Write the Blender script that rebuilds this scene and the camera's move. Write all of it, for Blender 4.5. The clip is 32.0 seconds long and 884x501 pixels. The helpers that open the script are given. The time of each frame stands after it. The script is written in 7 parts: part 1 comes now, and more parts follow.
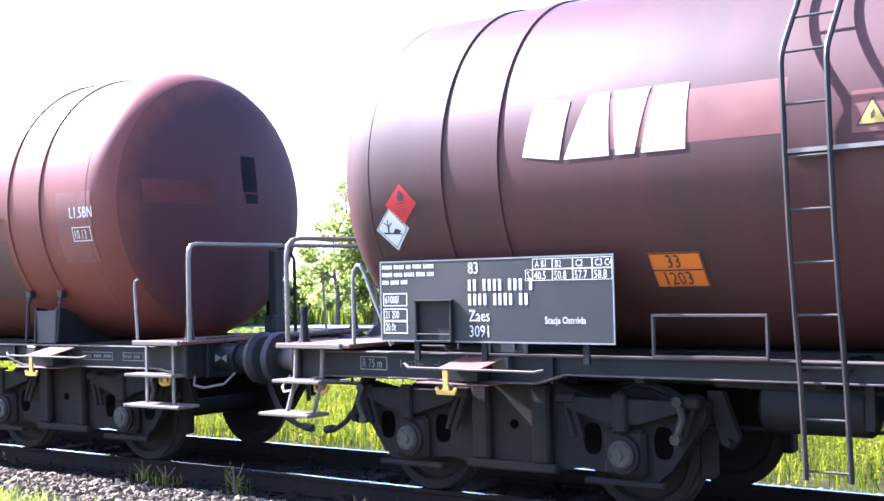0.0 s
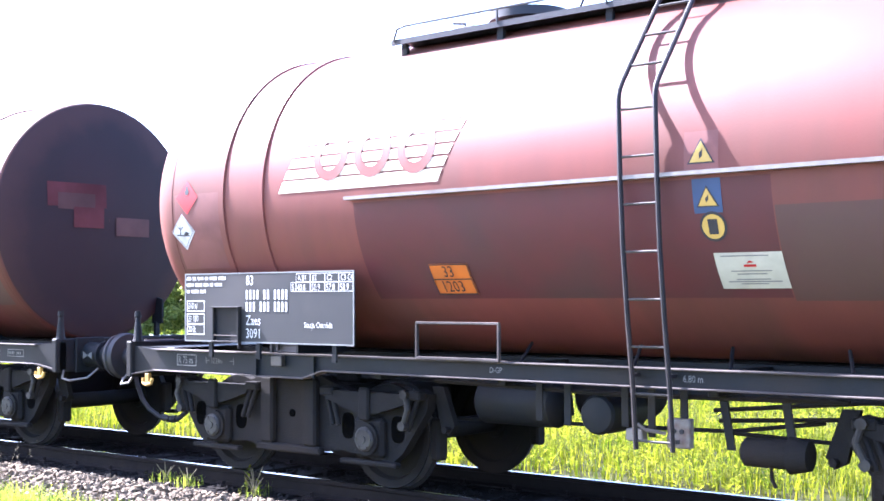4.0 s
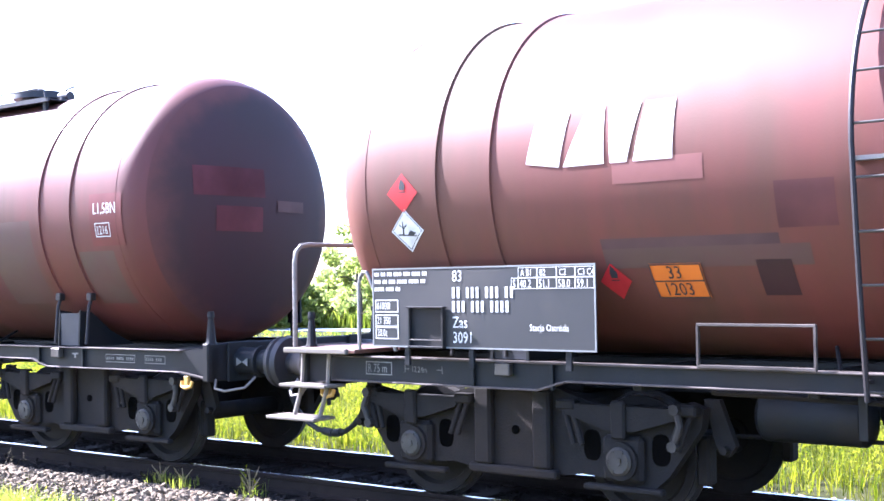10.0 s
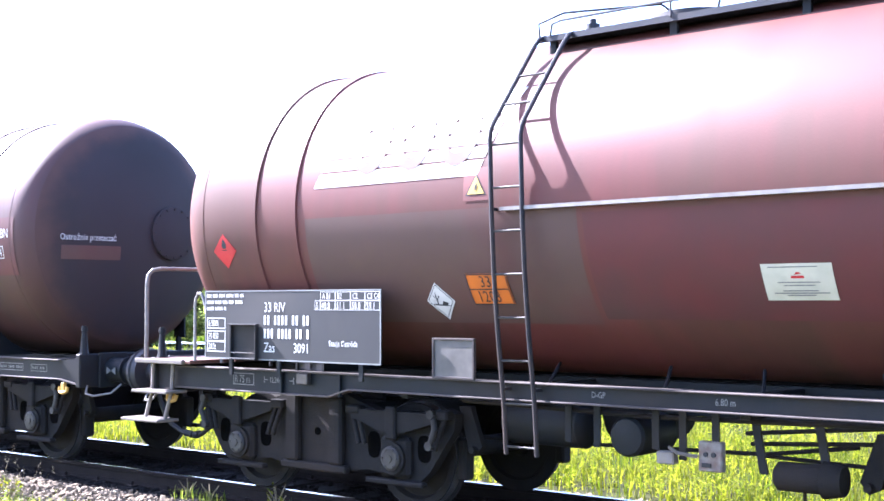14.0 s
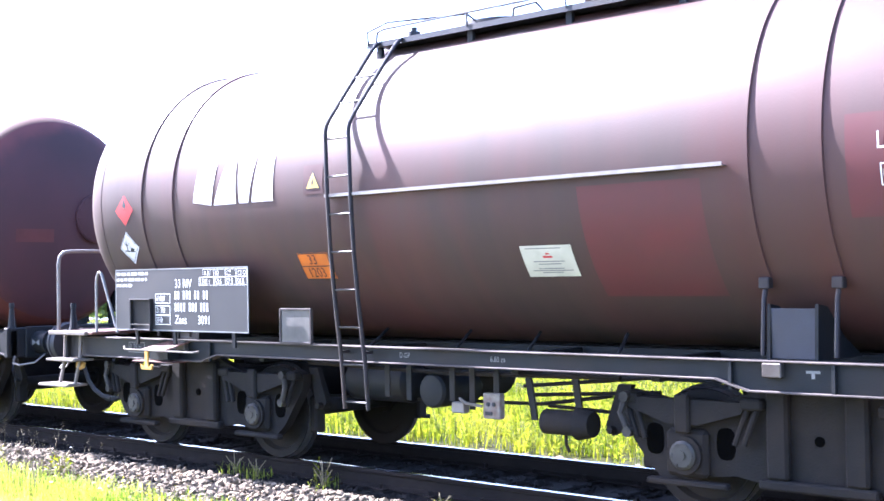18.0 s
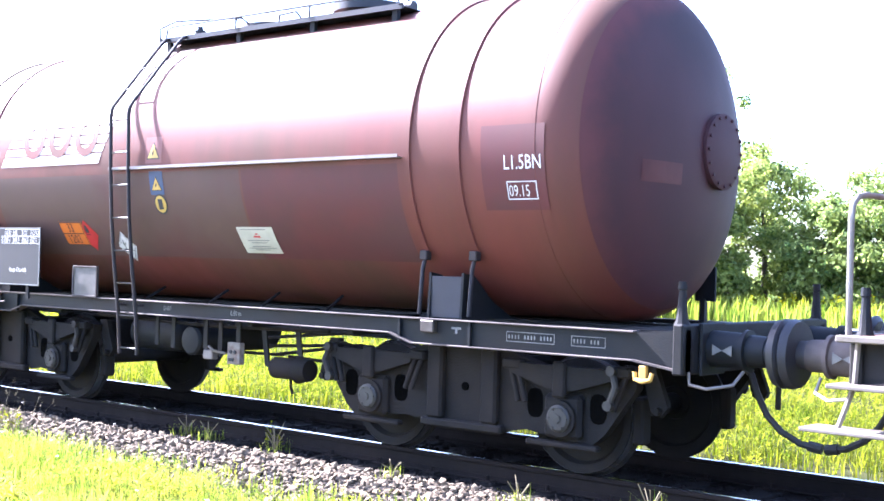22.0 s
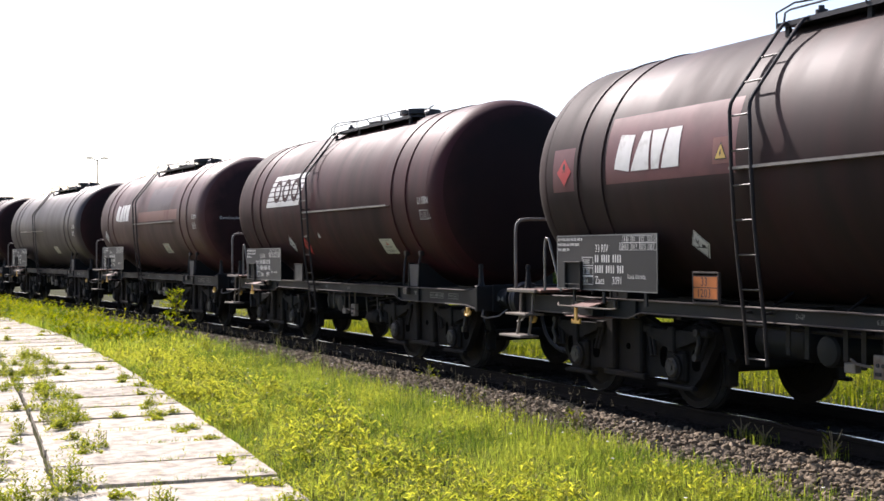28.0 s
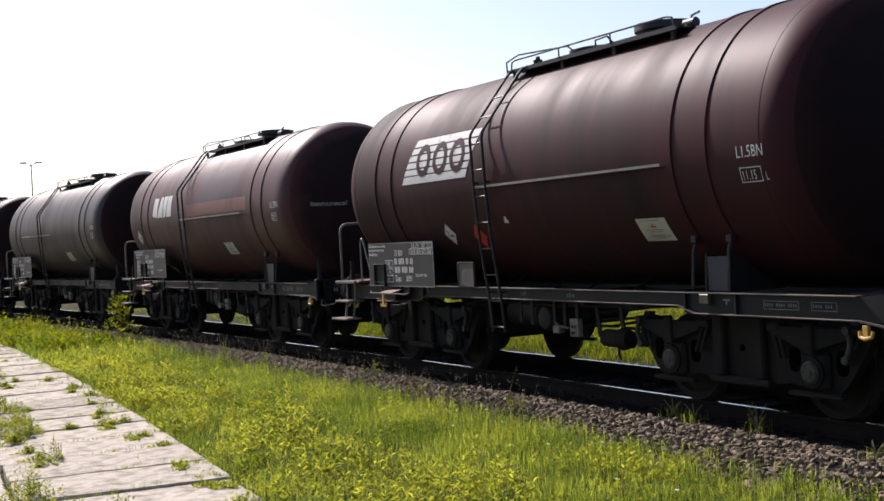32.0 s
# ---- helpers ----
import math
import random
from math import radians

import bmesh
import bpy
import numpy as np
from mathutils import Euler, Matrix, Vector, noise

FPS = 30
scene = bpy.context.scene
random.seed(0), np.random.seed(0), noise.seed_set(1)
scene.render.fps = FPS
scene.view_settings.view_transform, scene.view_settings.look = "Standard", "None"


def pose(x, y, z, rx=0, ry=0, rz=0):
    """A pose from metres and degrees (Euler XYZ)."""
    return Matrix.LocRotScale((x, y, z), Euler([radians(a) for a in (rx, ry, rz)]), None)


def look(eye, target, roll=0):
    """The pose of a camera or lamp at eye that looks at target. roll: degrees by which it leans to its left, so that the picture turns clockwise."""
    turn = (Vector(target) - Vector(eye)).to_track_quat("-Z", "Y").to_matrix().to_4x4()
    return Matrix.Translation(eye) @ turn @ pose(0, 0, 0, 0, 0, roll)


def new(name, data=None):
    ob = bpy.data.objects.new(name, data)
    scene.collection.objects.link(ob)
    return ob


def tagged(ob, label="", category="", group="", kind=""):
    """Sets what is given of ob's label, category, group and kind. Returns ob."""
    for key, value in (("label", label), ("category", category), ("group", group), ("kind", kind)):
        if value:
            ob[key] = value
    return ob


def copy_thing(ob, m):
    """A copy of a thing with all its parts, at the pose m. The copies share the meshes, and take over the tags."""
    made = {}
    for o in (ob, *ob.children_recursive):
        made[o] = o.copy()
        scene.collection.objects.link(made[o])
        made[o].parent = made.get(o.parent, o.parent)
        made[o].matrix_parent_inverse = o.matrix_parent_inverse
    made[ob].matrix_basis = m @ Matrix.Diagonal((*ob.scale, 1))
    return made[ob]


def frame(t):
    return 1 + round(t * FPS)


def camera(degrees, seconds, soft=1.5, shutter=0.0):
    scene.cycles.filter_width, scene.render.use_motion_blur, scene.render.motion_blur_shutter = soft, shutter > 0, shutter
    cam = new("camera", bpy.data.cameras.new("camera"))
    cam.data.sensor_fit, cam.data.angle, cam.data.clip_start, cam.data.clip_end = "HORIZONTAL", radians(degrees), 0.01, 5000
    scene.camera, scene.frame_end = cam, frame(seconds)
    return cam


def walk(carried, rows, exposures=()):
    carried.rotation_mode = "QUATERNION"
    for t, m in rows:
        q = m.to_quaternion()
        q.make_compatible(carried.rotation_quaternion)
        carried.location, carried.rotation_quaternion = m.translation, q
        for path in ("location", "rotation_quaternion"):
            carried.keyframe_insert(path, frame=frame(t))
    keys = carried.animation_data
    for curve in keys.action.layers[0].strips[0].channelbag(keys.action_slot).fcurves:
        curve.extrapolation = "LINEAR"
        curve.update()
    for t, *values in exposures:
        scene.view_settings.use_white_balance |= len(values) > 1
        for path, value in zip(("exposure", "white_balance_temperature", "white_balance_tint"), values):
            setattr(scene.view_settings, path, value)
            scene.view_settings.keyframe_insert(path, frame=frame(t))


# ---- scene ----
cam = camera(39.56, 32.0, 1.6)
RADIUS = 308.0
TRAVEL = [(0, -2.439), (4, 7.340), (8, 17.225), (12, 26.948), (16, 36.751), (20, 46.550), (24, 55.872), (28, 64.724), (32, 73.324)]
PATH = [
    (0, (-0.175, -8.856, 1.742), (-6.371, -1.010, 1.983), -1.32),
    (0.5, (-0.133, -8.808, 1.739), (-6.398, -1.017, 1.981), -1.32),
    (1, (0.002, -8.761, 1.756), (-6.225, -0.941, 2.017), -1.16),
    (1.5, (0.029, -8.773, 1.837), (-6.079, -0.861, 2.159), -0.46),
    (2, (0.052, -8.825, 1.782), (-6.124, -0.967, 2.112), -0.50),
    (2.5, (0.064, -8.811, 1.800), (-6.198, -1.017, 2.032), -0.70),
    (3, (0.082, -8.819, 1.720), (-6.302, -1.131, 2.103), -0.54),
    (3.5, (0.086, -8.844, 1.651), (-6.417, -1.257, 2.050), 0.01),
    (5.5, (-0.065, -8.778, 1.743), (-6.206, -0.892, 2.029), -0.72),
    (6, (-0.040, -8.794, 1.706), (-6.153, -0.885, 1.989), -0.43),
    (6.5, (-0.110, -8.814, 1.727), (-6.258, -0.931, 1.956), -0.60),
    (7, (-0.098, -8.856, 1.713), (-6.201, -0.939, 1.966), -0.79),
    (7.5, (-0.052, -8.853, 1.745), (-6.301, -1.051, 2.032), -1.16),
    (8, (-0.018, -8.838, 1.728), (-6.286, -1.053, 2.059), -1.05),
    (8.5, (-0.019, -8.855, 1.665), (-6.305, -1.087, 2.030), -0.83),
    (9, (-0.021, -8.898, 1.693), (-6.249, -1.081, 2.027), -0.91),
    (9.5, (-0.054, -8.943, 1.689), (-6.334, -1.170, 2.072), -0.71),
    (10, (-0.055, -8.873, 1.761), (-6.404, -1.153, 2.040), -0.83),
    (10.5, (-0.055, -8.832, 1.759), (-6.322, -1.042, 1.929), -1.24),
    (11, (-0.031, -8.906, 1.722), (-6.532, -1.313, 2.014), -0.74),
    (11.5, (-0.069, -8.944, 1.676), (-6.509, -1.301, 2.010), -0.07),
    (12, (-0.041, -8.905, 1.696), (-6.353, -1.149, 1.730), -0.90),
    (12.5, (0.054, -8.843, 1.766), (-6.396, -1.202, 1.707), -1.42),
    (13, (0.073, -8.836, 1.771), (-6.450, -1.258, 1.839), -1.23),
    (13.5, (-0.013, -8.847, 1.690), (-6.513, -1.251, 1.923), -0.32),
    (14, (-0.031, -8.881, 1.781), (-6.564, -1.322, 2.209), -0.06),
    (14.5, (-0.047, -8.966, 1.828), (-6.636, -1.452, 2.196), -0.37),
    (15, (-0.021, -8.915, 1.839), (-6.803, -1.569, 2.051), -0.68),
    (15.5, (0.042, -8.927, 1.783), (-6.890, -1.725, 2.059), -0.44),
    (17.5, (-0.030, -8.778, 1.782), (-6.883, -1.497, 1.932), -1.55),
    (18, (-0.085, -8.796, 1.765), (-6.893, -1.475, 1.983), -0.93),
    (18.5, (-0.080, -8.797, 1.788), (-6.902, -1.487, 1.960), -1.36),
    (19, (-0.051, -8.797, 1.826), (-6.898, -1.510, 1.947), -1.39),
    (19.5, (-0.047, -8.819, 1.826), (-6.941, -1.574, 1.875), -1.46),
    (20, (-0.033, -8.797, 1.823), (-6.914, -1.540, 1.855), -1.31),
    (20.5, (-0.074, -8.783, 1.762), (-6.901, -1.477, 1.880), -1.11),
    (21, (-0.080, -8.781, 1.673), (-6.845, -1.427, 2.055), -0.42),
    (21.5, (-0.088, -8.791, 1.647), (-6.664, -1.266, 2.003), 0.47),
    (22, (-0.042, -8.868, 1.592), (-6.600, -1.320, 1.729), 1.63),
    (22.5, (-0.081, -8.863, 1.607), (-6.333, -1.060, 1.463), 1.17),
    (23, (-0.068, -8.806, 1.648), (-5.970, -0.737, 1.398), 0.81),
    (23.5, (-0.021, -8.788, 1.706), (-5.941, -0.734, 1.424), 0.41),
    (24, (0.127, -8.734, 1.793), (-6.090, -0.906, 1.540), -0.06),
    (24.5, (0.086, -8.807, 1.801), (-6.500, -1.289, 1.483), -0.17),
    (26.5, (0.027, -8.762, 1.772), (-7.980, -2.771, 1.746), -1.07),
    (27, (0.014, -8.787, 1.723), (-8.616, -3.736, 1.870), -0.34),
    (27.5, (0.078, -8.765, 1.738), (-9.010, -4.593, 1.708), -0.21),
    (28, (0.091, -8.760, 1.734), (-9.105, -4.831, 1.733), -0.39),
    (28.5, (0.077, -8.767, 1.721), (-9.144, -4.899, 1.705), -0.34),
    (29, (0.068, -8.776, 1.725), (-9.177, -4.964, 1.750), -0.31),
    (29.5, (0.043, -8.770, 1.696), (-9.186, -4.918, 1.680), -0.44),
    (30, (0.023, -8.747, 1.680), (-9.224, -4.941, 1.630), -0.32),
    (30.5, (0.027, -8.763, 1.694), (-9.164, -4.824, 1.644), -0.72),
    (31, (0.088, -8.796, 1.715), (-9.020, -4.669, 1.604), -1.09),
    (31.5, (0.274, -8.848, 1.776), (-8.815, -4.680, 1.616), -1.53),
    (32, (0.550, -8.888, 1.873), (-8.455, -4.541, 1.747), -3.14),
]
walk(cam, [(t, look(eye, target, roll)) for t, eye, target, roll in PATH], [(0, 3.05, 5300, 24.5), (1, 3.28, 5330, 24.5), (3, 3.47, 5350, 24.5), (6, 3.56, 5350, 24.5), (6.7, 3.74, 5350, 24.5), (8, 3.8, 5350, 24.5), (9, 3.66, 5350, 24.5), (10, 3.4, 5350, 24.5), (11, 3.58, 5350, 24.5), (12, 3.78, 5350, 24.5), (13.3, 3.64, 5350, 24.5), (14.2, 3.3, 5350, 24.5), (15, 3.1, 5350, 24.5), (17, 3.5, 5350, 24.5), (18, 3.62, 5350, 24.5), (20, 3.46, 5350, 24.5), (21, 3.55, 5350, 24.5), (22, 3.58, 5350, 24.5), (23, 3.24, 5400, 25.5), (24.2, 3.42, 5400, 23.5), (26.5, 3.0, 5520, 21.5), (27.0, 2.8, 5620, 21.5), (27.5, 1.92, 6120, 18.5), (28.0, 1.22, 6340, 18.5), (29.0, 0.87, 6340, 18.5), (30.5, 0.7, 6340, 18.5), (32.0, 0.7, 6340, 18.5)])

# ---- world and sun ----
SUN_DIR = Vector((-1.12, -0.2, 1.0)).normalized()
world = bpy.data.worlds.new("sky")
scene.world = world
world.use_nodes = True
sky = world.node_tree.nodes.new("ShaderNodeTexSky")
sky.sky_type = "NISHITA"
sky.sun_disc = False
sky.sun_elevation = math.asin(SUN_DIR.z)
sky.sun_rotation = math.atan2(SUN_DIR.x, SUN_DIR.y)
sky.dust_density = 1.6
world.node_tree.links.new(sky.outputs[0], world.node_tree.nodes["Background"].inputs[0])
world.node_tree.nodes["Background"].inputs[1].default_value = 0.095
sun = new("sun", bpy.data.lights.new("sun", "SUN"))
sun.data.energy = 5.0
sun.data.angle = radians(0.5)
sun.data.color = (1.0, 0.94, 0.86)
sun.matrix_world = look(SUN_DIR * 50, (0, 0, 0))


# ---- materials ----
def surface(name, base, other=None, rough=0.7, metal=0.0, scale=6.0, stretch=(1, 1, 1), dirt=None, amount=0.5, dirt_scale=1.2, bump=0.15, fine=60.0, spec=0.35, cracks=0.0, rim_tone=None):
    """A weathered surface: base and other mixed by a noise, dirt by a larger one, and a fine relief."""
    m = bpy.data.materials.new(name)
    m.use_nodes = True
    n, l = m.node_tree.nodes, m.node_tree.links
    b = n["Principled BSDF"]
    other = other or tuple(c * 0.75 for c in base)
    dirt = dirt or tuple(c * 0.5 for c in base)
    co = n.new("ShaderNodeTexCoord")
    mp = n.new("ShaderNodeMapping")
    mp.inputs["Scale"].default_value = stretch
    l.new(co.outputs["Object"], mp.inputs["Vector"])

    def noise_ramp(sc, lo, hi, detail=5):
        t = n.new("ShaderNodeTexNoise")
        t.inputs["Scale"].default_value = sc
        t.inputs["Detail"].default_value = detail
        l.new(mp.outputs[0], t.inputs["Vector"])
        r = n.new("ShaderNodeMapRange")
        r.inputs["From Min"].default_value, r.inputs["From Max"].default_value = lo, hi
        l.new(t.outputs["Fac"], r.inputs["Value"])
        return r.outputs[0]

    def mix(fac, a, c):
        x = n.new("ShaderNodeMix")
        x.data_type = "RGBA"
        l.new(fac, x.inputs["Factor"])
        for k, v in ((6, a), (7, c)):
            if isinstance(v, tuple):
                x.inputs[k].default_value = (*v, 1)
            else:
                l.new(v, x.inputs[k])
        return x.outputs[2]

    first = mix(noise_ramp(scale, 0.3, 0.7), base, other)
    spread = noise_ramp(dirt_scale, 0.62 - 0.4 * amount, 0.75)
    colour = mix(spread, first, dirt)
    if cracks:
        vo = n.new("ShaderNodeTexVoronoi")
        vo.feature = "DISTANCE_TO_EDGE"
        vo.inputs["Scale"].default_value = cracks
        wob = n.new("ShaderNodeTexNoise")
        wob.inputs["Scale"].default_value = 5
        add = n.new("ShaderNodeVectorMath")
        add.operation = "MULTIPLY_ADD"
        add.inputs[1].default_value = (0.35, 0.35, 0.35)
        info = n.new("ShaderNodeObjectInfo")
        off = n.new("ShaderNodeVectorMath")
        off.operation = "ADD"
        l.new(co.outputs["Object"], wob.inputs["Vector"])
        l.new(wob.outputs["Color"], add.inputs[0])
        l.new(co.outputs["Object"], add.inputs[2])
        l.new(add.outputs[0], off.inputs[0])
        sc = n.new("ShaderNodeMath")
        sc.operation = "MULTIPLY"
        sc.inputs[1].default_value = 40
        l.new(info.outputs["Random"], sc.inputs[0])
        l.new(sc.outputs[0], off.inputs[1])
        l.new(off.outputs[0], vo.inputs["Vector"])
        cr = n.new("ShaderNodeMapRange")
        cr.inputs["From Min"].default_value, cr.inputs["From Max"].default_value = 0.004, 0.014
        cr.inputs["To Min"].default_value, cr.inputs["To Max"].default_value = 0.4, 0.0
        l.new(vo.outputs["Distance"], cr.inputs["Value"])
        colour = mix(cr.outputs[0], colour, dirt)
        tone = n.new("ShaderNodeHueSaturation")
        tr = n.new("ShaderNodeMapRange")
        tr.inputs["To Min"].default_value, tr.inputs["To Max"].default_value = 0.78, 1.12
        l.new(info.outputs["Random"], tr.inputs["Value"])
        l.new(tr.outputs[0], tone.inputs["Value"])
        l.new(colour, tone.inputs["Color"])
        colour = tone.outputs[0]
    if rim_tone:
        # sooty colour with painted shade, fading in patches towards a tank end's rim
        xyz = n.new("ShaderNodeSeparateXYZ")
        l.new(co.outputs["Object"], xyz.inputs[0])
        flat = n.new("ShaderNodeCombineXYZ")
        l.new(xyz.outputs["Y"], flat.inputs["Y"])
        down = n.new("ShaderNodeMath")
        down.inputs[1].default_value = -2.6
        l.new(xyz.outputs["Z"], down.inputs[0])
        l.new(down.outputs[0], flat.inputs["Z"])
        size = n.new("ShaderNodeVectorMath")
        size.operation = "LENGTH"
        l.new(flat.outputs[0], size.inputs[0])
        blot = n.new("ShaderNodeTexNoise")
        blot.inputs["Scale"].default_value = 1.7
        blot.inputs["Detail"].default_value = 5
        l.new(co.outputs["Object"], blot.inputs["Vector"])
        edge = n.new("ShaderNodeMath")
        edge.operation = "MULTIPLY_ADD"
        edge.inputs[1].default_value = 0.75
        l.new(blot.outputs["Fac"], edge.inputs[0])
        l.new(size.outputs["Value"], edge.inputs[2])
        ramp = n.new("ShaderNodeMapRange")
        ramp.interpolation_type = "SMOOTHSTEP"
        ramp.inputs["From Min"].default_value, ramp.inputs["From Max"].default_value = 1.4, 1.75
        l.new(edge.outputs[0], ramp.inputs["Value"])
        colour = mix(ramp.outputs[0], colour, rim_tone)
    l.new(colour, b.inputs["Base Color"])
    b.inputs["Metallic"].default_value = metal
    b.inputs["Specular IOR Level"].default_value = spec
    rr = n.new("ShaderNodeMapRange")
    rr.inputs["To Min"].default_value, rr.inputs["To Max"].default_value = rough, min(1.0, rough + 0.2)
    l.new(spread, rr.inputs["Value"])
    l.new(rr.outputs[0], b.inputs["Roughness"])
    if bump:
        t = n.new("ShaderNodeTexNoise")
        t.inputs["Scale"].default_value = fine
        t.inputs["Detail"].default_value = 3
        l.new(co.outputs["Object"], t.inputs["Vector"])
        bp = n.new("ShaderNodeBump")
        bp.inputs["Strength"].default_value = bump
        bp.inputs["Distance"].default_value = 0.01
        l.new(t.outputs["Fac"], bp.inputs["Height"])
        l.new(bp.outputs[0], b.inputs["Normal"])
    return m


def leafy(name, low, high, rough=0.6, vary=0.25):
    """Leaves and blades: colour varies from piece to piece, light shines through a little."""
    m = bpy.data.materials.new(name)
    m.use_nodes = True
    n, l = m.node_tree.nodes, m.node_tree.links
    b = n["Principled BSDF"]
    geo = n.new("ShaderNodeNewGeometry")
    x = n.new("ShaderNodeMix")
    x.data_type = "RGBA"
    x.inputs[6].default_value, x.inputs[7].default_value = (*low, 1), (*high, 1)
    co = n.new("ShaderNodeTexCoord")
    patch = n.new("ShaderNodeTexNoise")
    patch.inputs["Scale"].default_value = 0.9
    l.new(co.outputs["Object"], patch.inputs["Vector"])
    pr = n.new("ShaderNodeMapRange")
    pr.inputs["From Min"].default_value, pr.inputs["From Max"].default_value = 0.35, 0.65
    pr.inputs["To Min"].default_value, pr.inputs["To Max"].default_value = -0.35, 0.35
    l.new(patch.outputs["Fac"], pr.inputs["Value"])
    both = n.new("ShaderNodeMath")
    both.operation = "ADD"
    both.use_clamp = True
    calm = n.new("ShaderNodeMapRange")
    calm.inputs["To Min"].default_value, calm.inputs["To Max"].default_value = 0.5 - vary, 0.5 + vary
    l.new(geo.outputs["Random Per Island"], calm.inputs["Value"])
    l.new(calm.outputs[0], both.inputs[0])
    l.new(pr.outputs[0], both.inputs[1])
    l.new(both.outputs[0], x.inputs["Factor"])
    front = n.new("ShaderNodeHueSaturation")
    front.inputs["Value"].default_value = 0.62
    l.new(x.outputs[2], front.inputs["Color"])
    l.new(front.outputs[0], b.inputs["Base Color"])
    b.inputs["Roughness"].default_value = rough
    b.inputs["Specular IOR Level"].default_value = 0.1
    tr = n.new("ShaderNodeBsdfTranslucent")
    behind = n.new("ShaderNodeHueSaturation")
    behind.inputs["Value"].default_value = 1.3
    behind.inputs["Saturation"].default_value = 1.08
    l.new(x.outputs[2], behind.inputs["Color"])
    l.new(behind.outputs[0], tr.inputs["Color"])
    ms = n.new("ShaderNodeMixShader")
    ms.inputs[0].default_value = 0.58
    l.new(b.outputs[0], ms.inputs[1])
    l.new(tr.outputs[0], ms.inputs[2])
    l.new(ms.outputs[0], n["Material Output"].inputs[0])
    return m


def pebbled(name, low, high):
    """Crushed stone: every stone has its own tone, with fine grain and dust."""
    m = surface(name, low, high, 0.9, 0, 30, dirt=tuple(c * 0.8 for c in low), amount=0.3, dirt_scale=9, bump=0.5, spec=0.2)
    n, l = m.node_tree.nodes, m.node_tree.links
    b = n["Principled BSDF"]
    grain = b.inputs["Base Color"].links[0].from_socket
    geo = n.new("ShaderNodeNewGeometry")
    tone = n.new("ShaderNodeMix")
    tone.data_type = "RGBA"
    tone.inputs[6].default_value, tone.inputs[7].default_value = (*low, 1), (*high, 1)
    l.new(geo.outputs["Random Per Island"], tone.inputs["Factor"])
    both = n.new("ShaderNodeMix")
    both.data_type = "RGBA"
    both.inputs["Factor"].default_value = 0.3
    l.new(tone.outputs[2], both.inputs[6])
    l.new(grain, both.inputs[7])
    l.new(both.outputs[2], b.inputs["Base Color"])
    return m


STREAK = (1.6, 0.5, 0.35)
TANKS = {
    "red": surface("tank_red", (0.1235, 0.0347, 0.02704), (0.09872, 0.03188, 0.02381), 0.5, 0, 2.4, STREAK, (0.06836, 0.03874, 0.0234), 0.55, 0.9, 0.05, spec=0.24),
    "rust": surface("tank_rust_red", (0.1582, 0.04508, 0.03404), (0.1288, 0.04048, 0.03128), 0.5, 0, 2.4, STREAK, (0.092, 0.04324, 0.03128), 0.4, 0.8, 0.05, spec=0.24),
    "brown": surface("tank_brown", (0.058, 0.032, 0.028), (0.068, 0.029, 0.0255), 0.5, 0, 2.4, STREAK, (0.037, 0.031, 0.026), 0.55, 0.8, 0.05, spec=0.24),
    "maroon": surface("tank_maroon", (0.1044, 0.02905, 0.02542), (0.08355, 0.02905, 0.0226), 0.5, 0, 2.4, STREAK, (0.05886, 0.03389, 0.0226), 0.5, 0.8, 0.05, spec=0.24),
    "umber": surface("tank_umber", (0.024, 0.0155, 0.015), (0.037, 0.0155, 0.0155), 0.55, 0, 2.4, STREAK, (0.0165, 0.012, 0.011), 0.55, 0.8, 0.05, spec=0.12),
    "wine": surface("tank_wine", (0.03, 0.0112, 0.0128), (0.052, 0.0118, 0.0142), 0.55, 0, 2.4, STREAK, (0.0165, 0.0115, 0.0105), 0.5, 0.8, 0.05, spec=0.12),
    "plum": surface("tank_plum", (0.07064, 0.02501, 0.02405), (0.05592, 0.023, 0.02155), 0.5, 0, 2.4, STREAK, (0.03532, 0.02099, 0.01905), 0.5, 0.8, 0.05, spec=0.24),
    "grey": surface("tank_grey_brown", (0.026, 0.0195, 0.018), (0.03, 0.018, 0.017), 0.5, 0, 2.4, STREAK, (0.032, 0.025, 0.0215), 0.5, 0.8, 0.05),
}
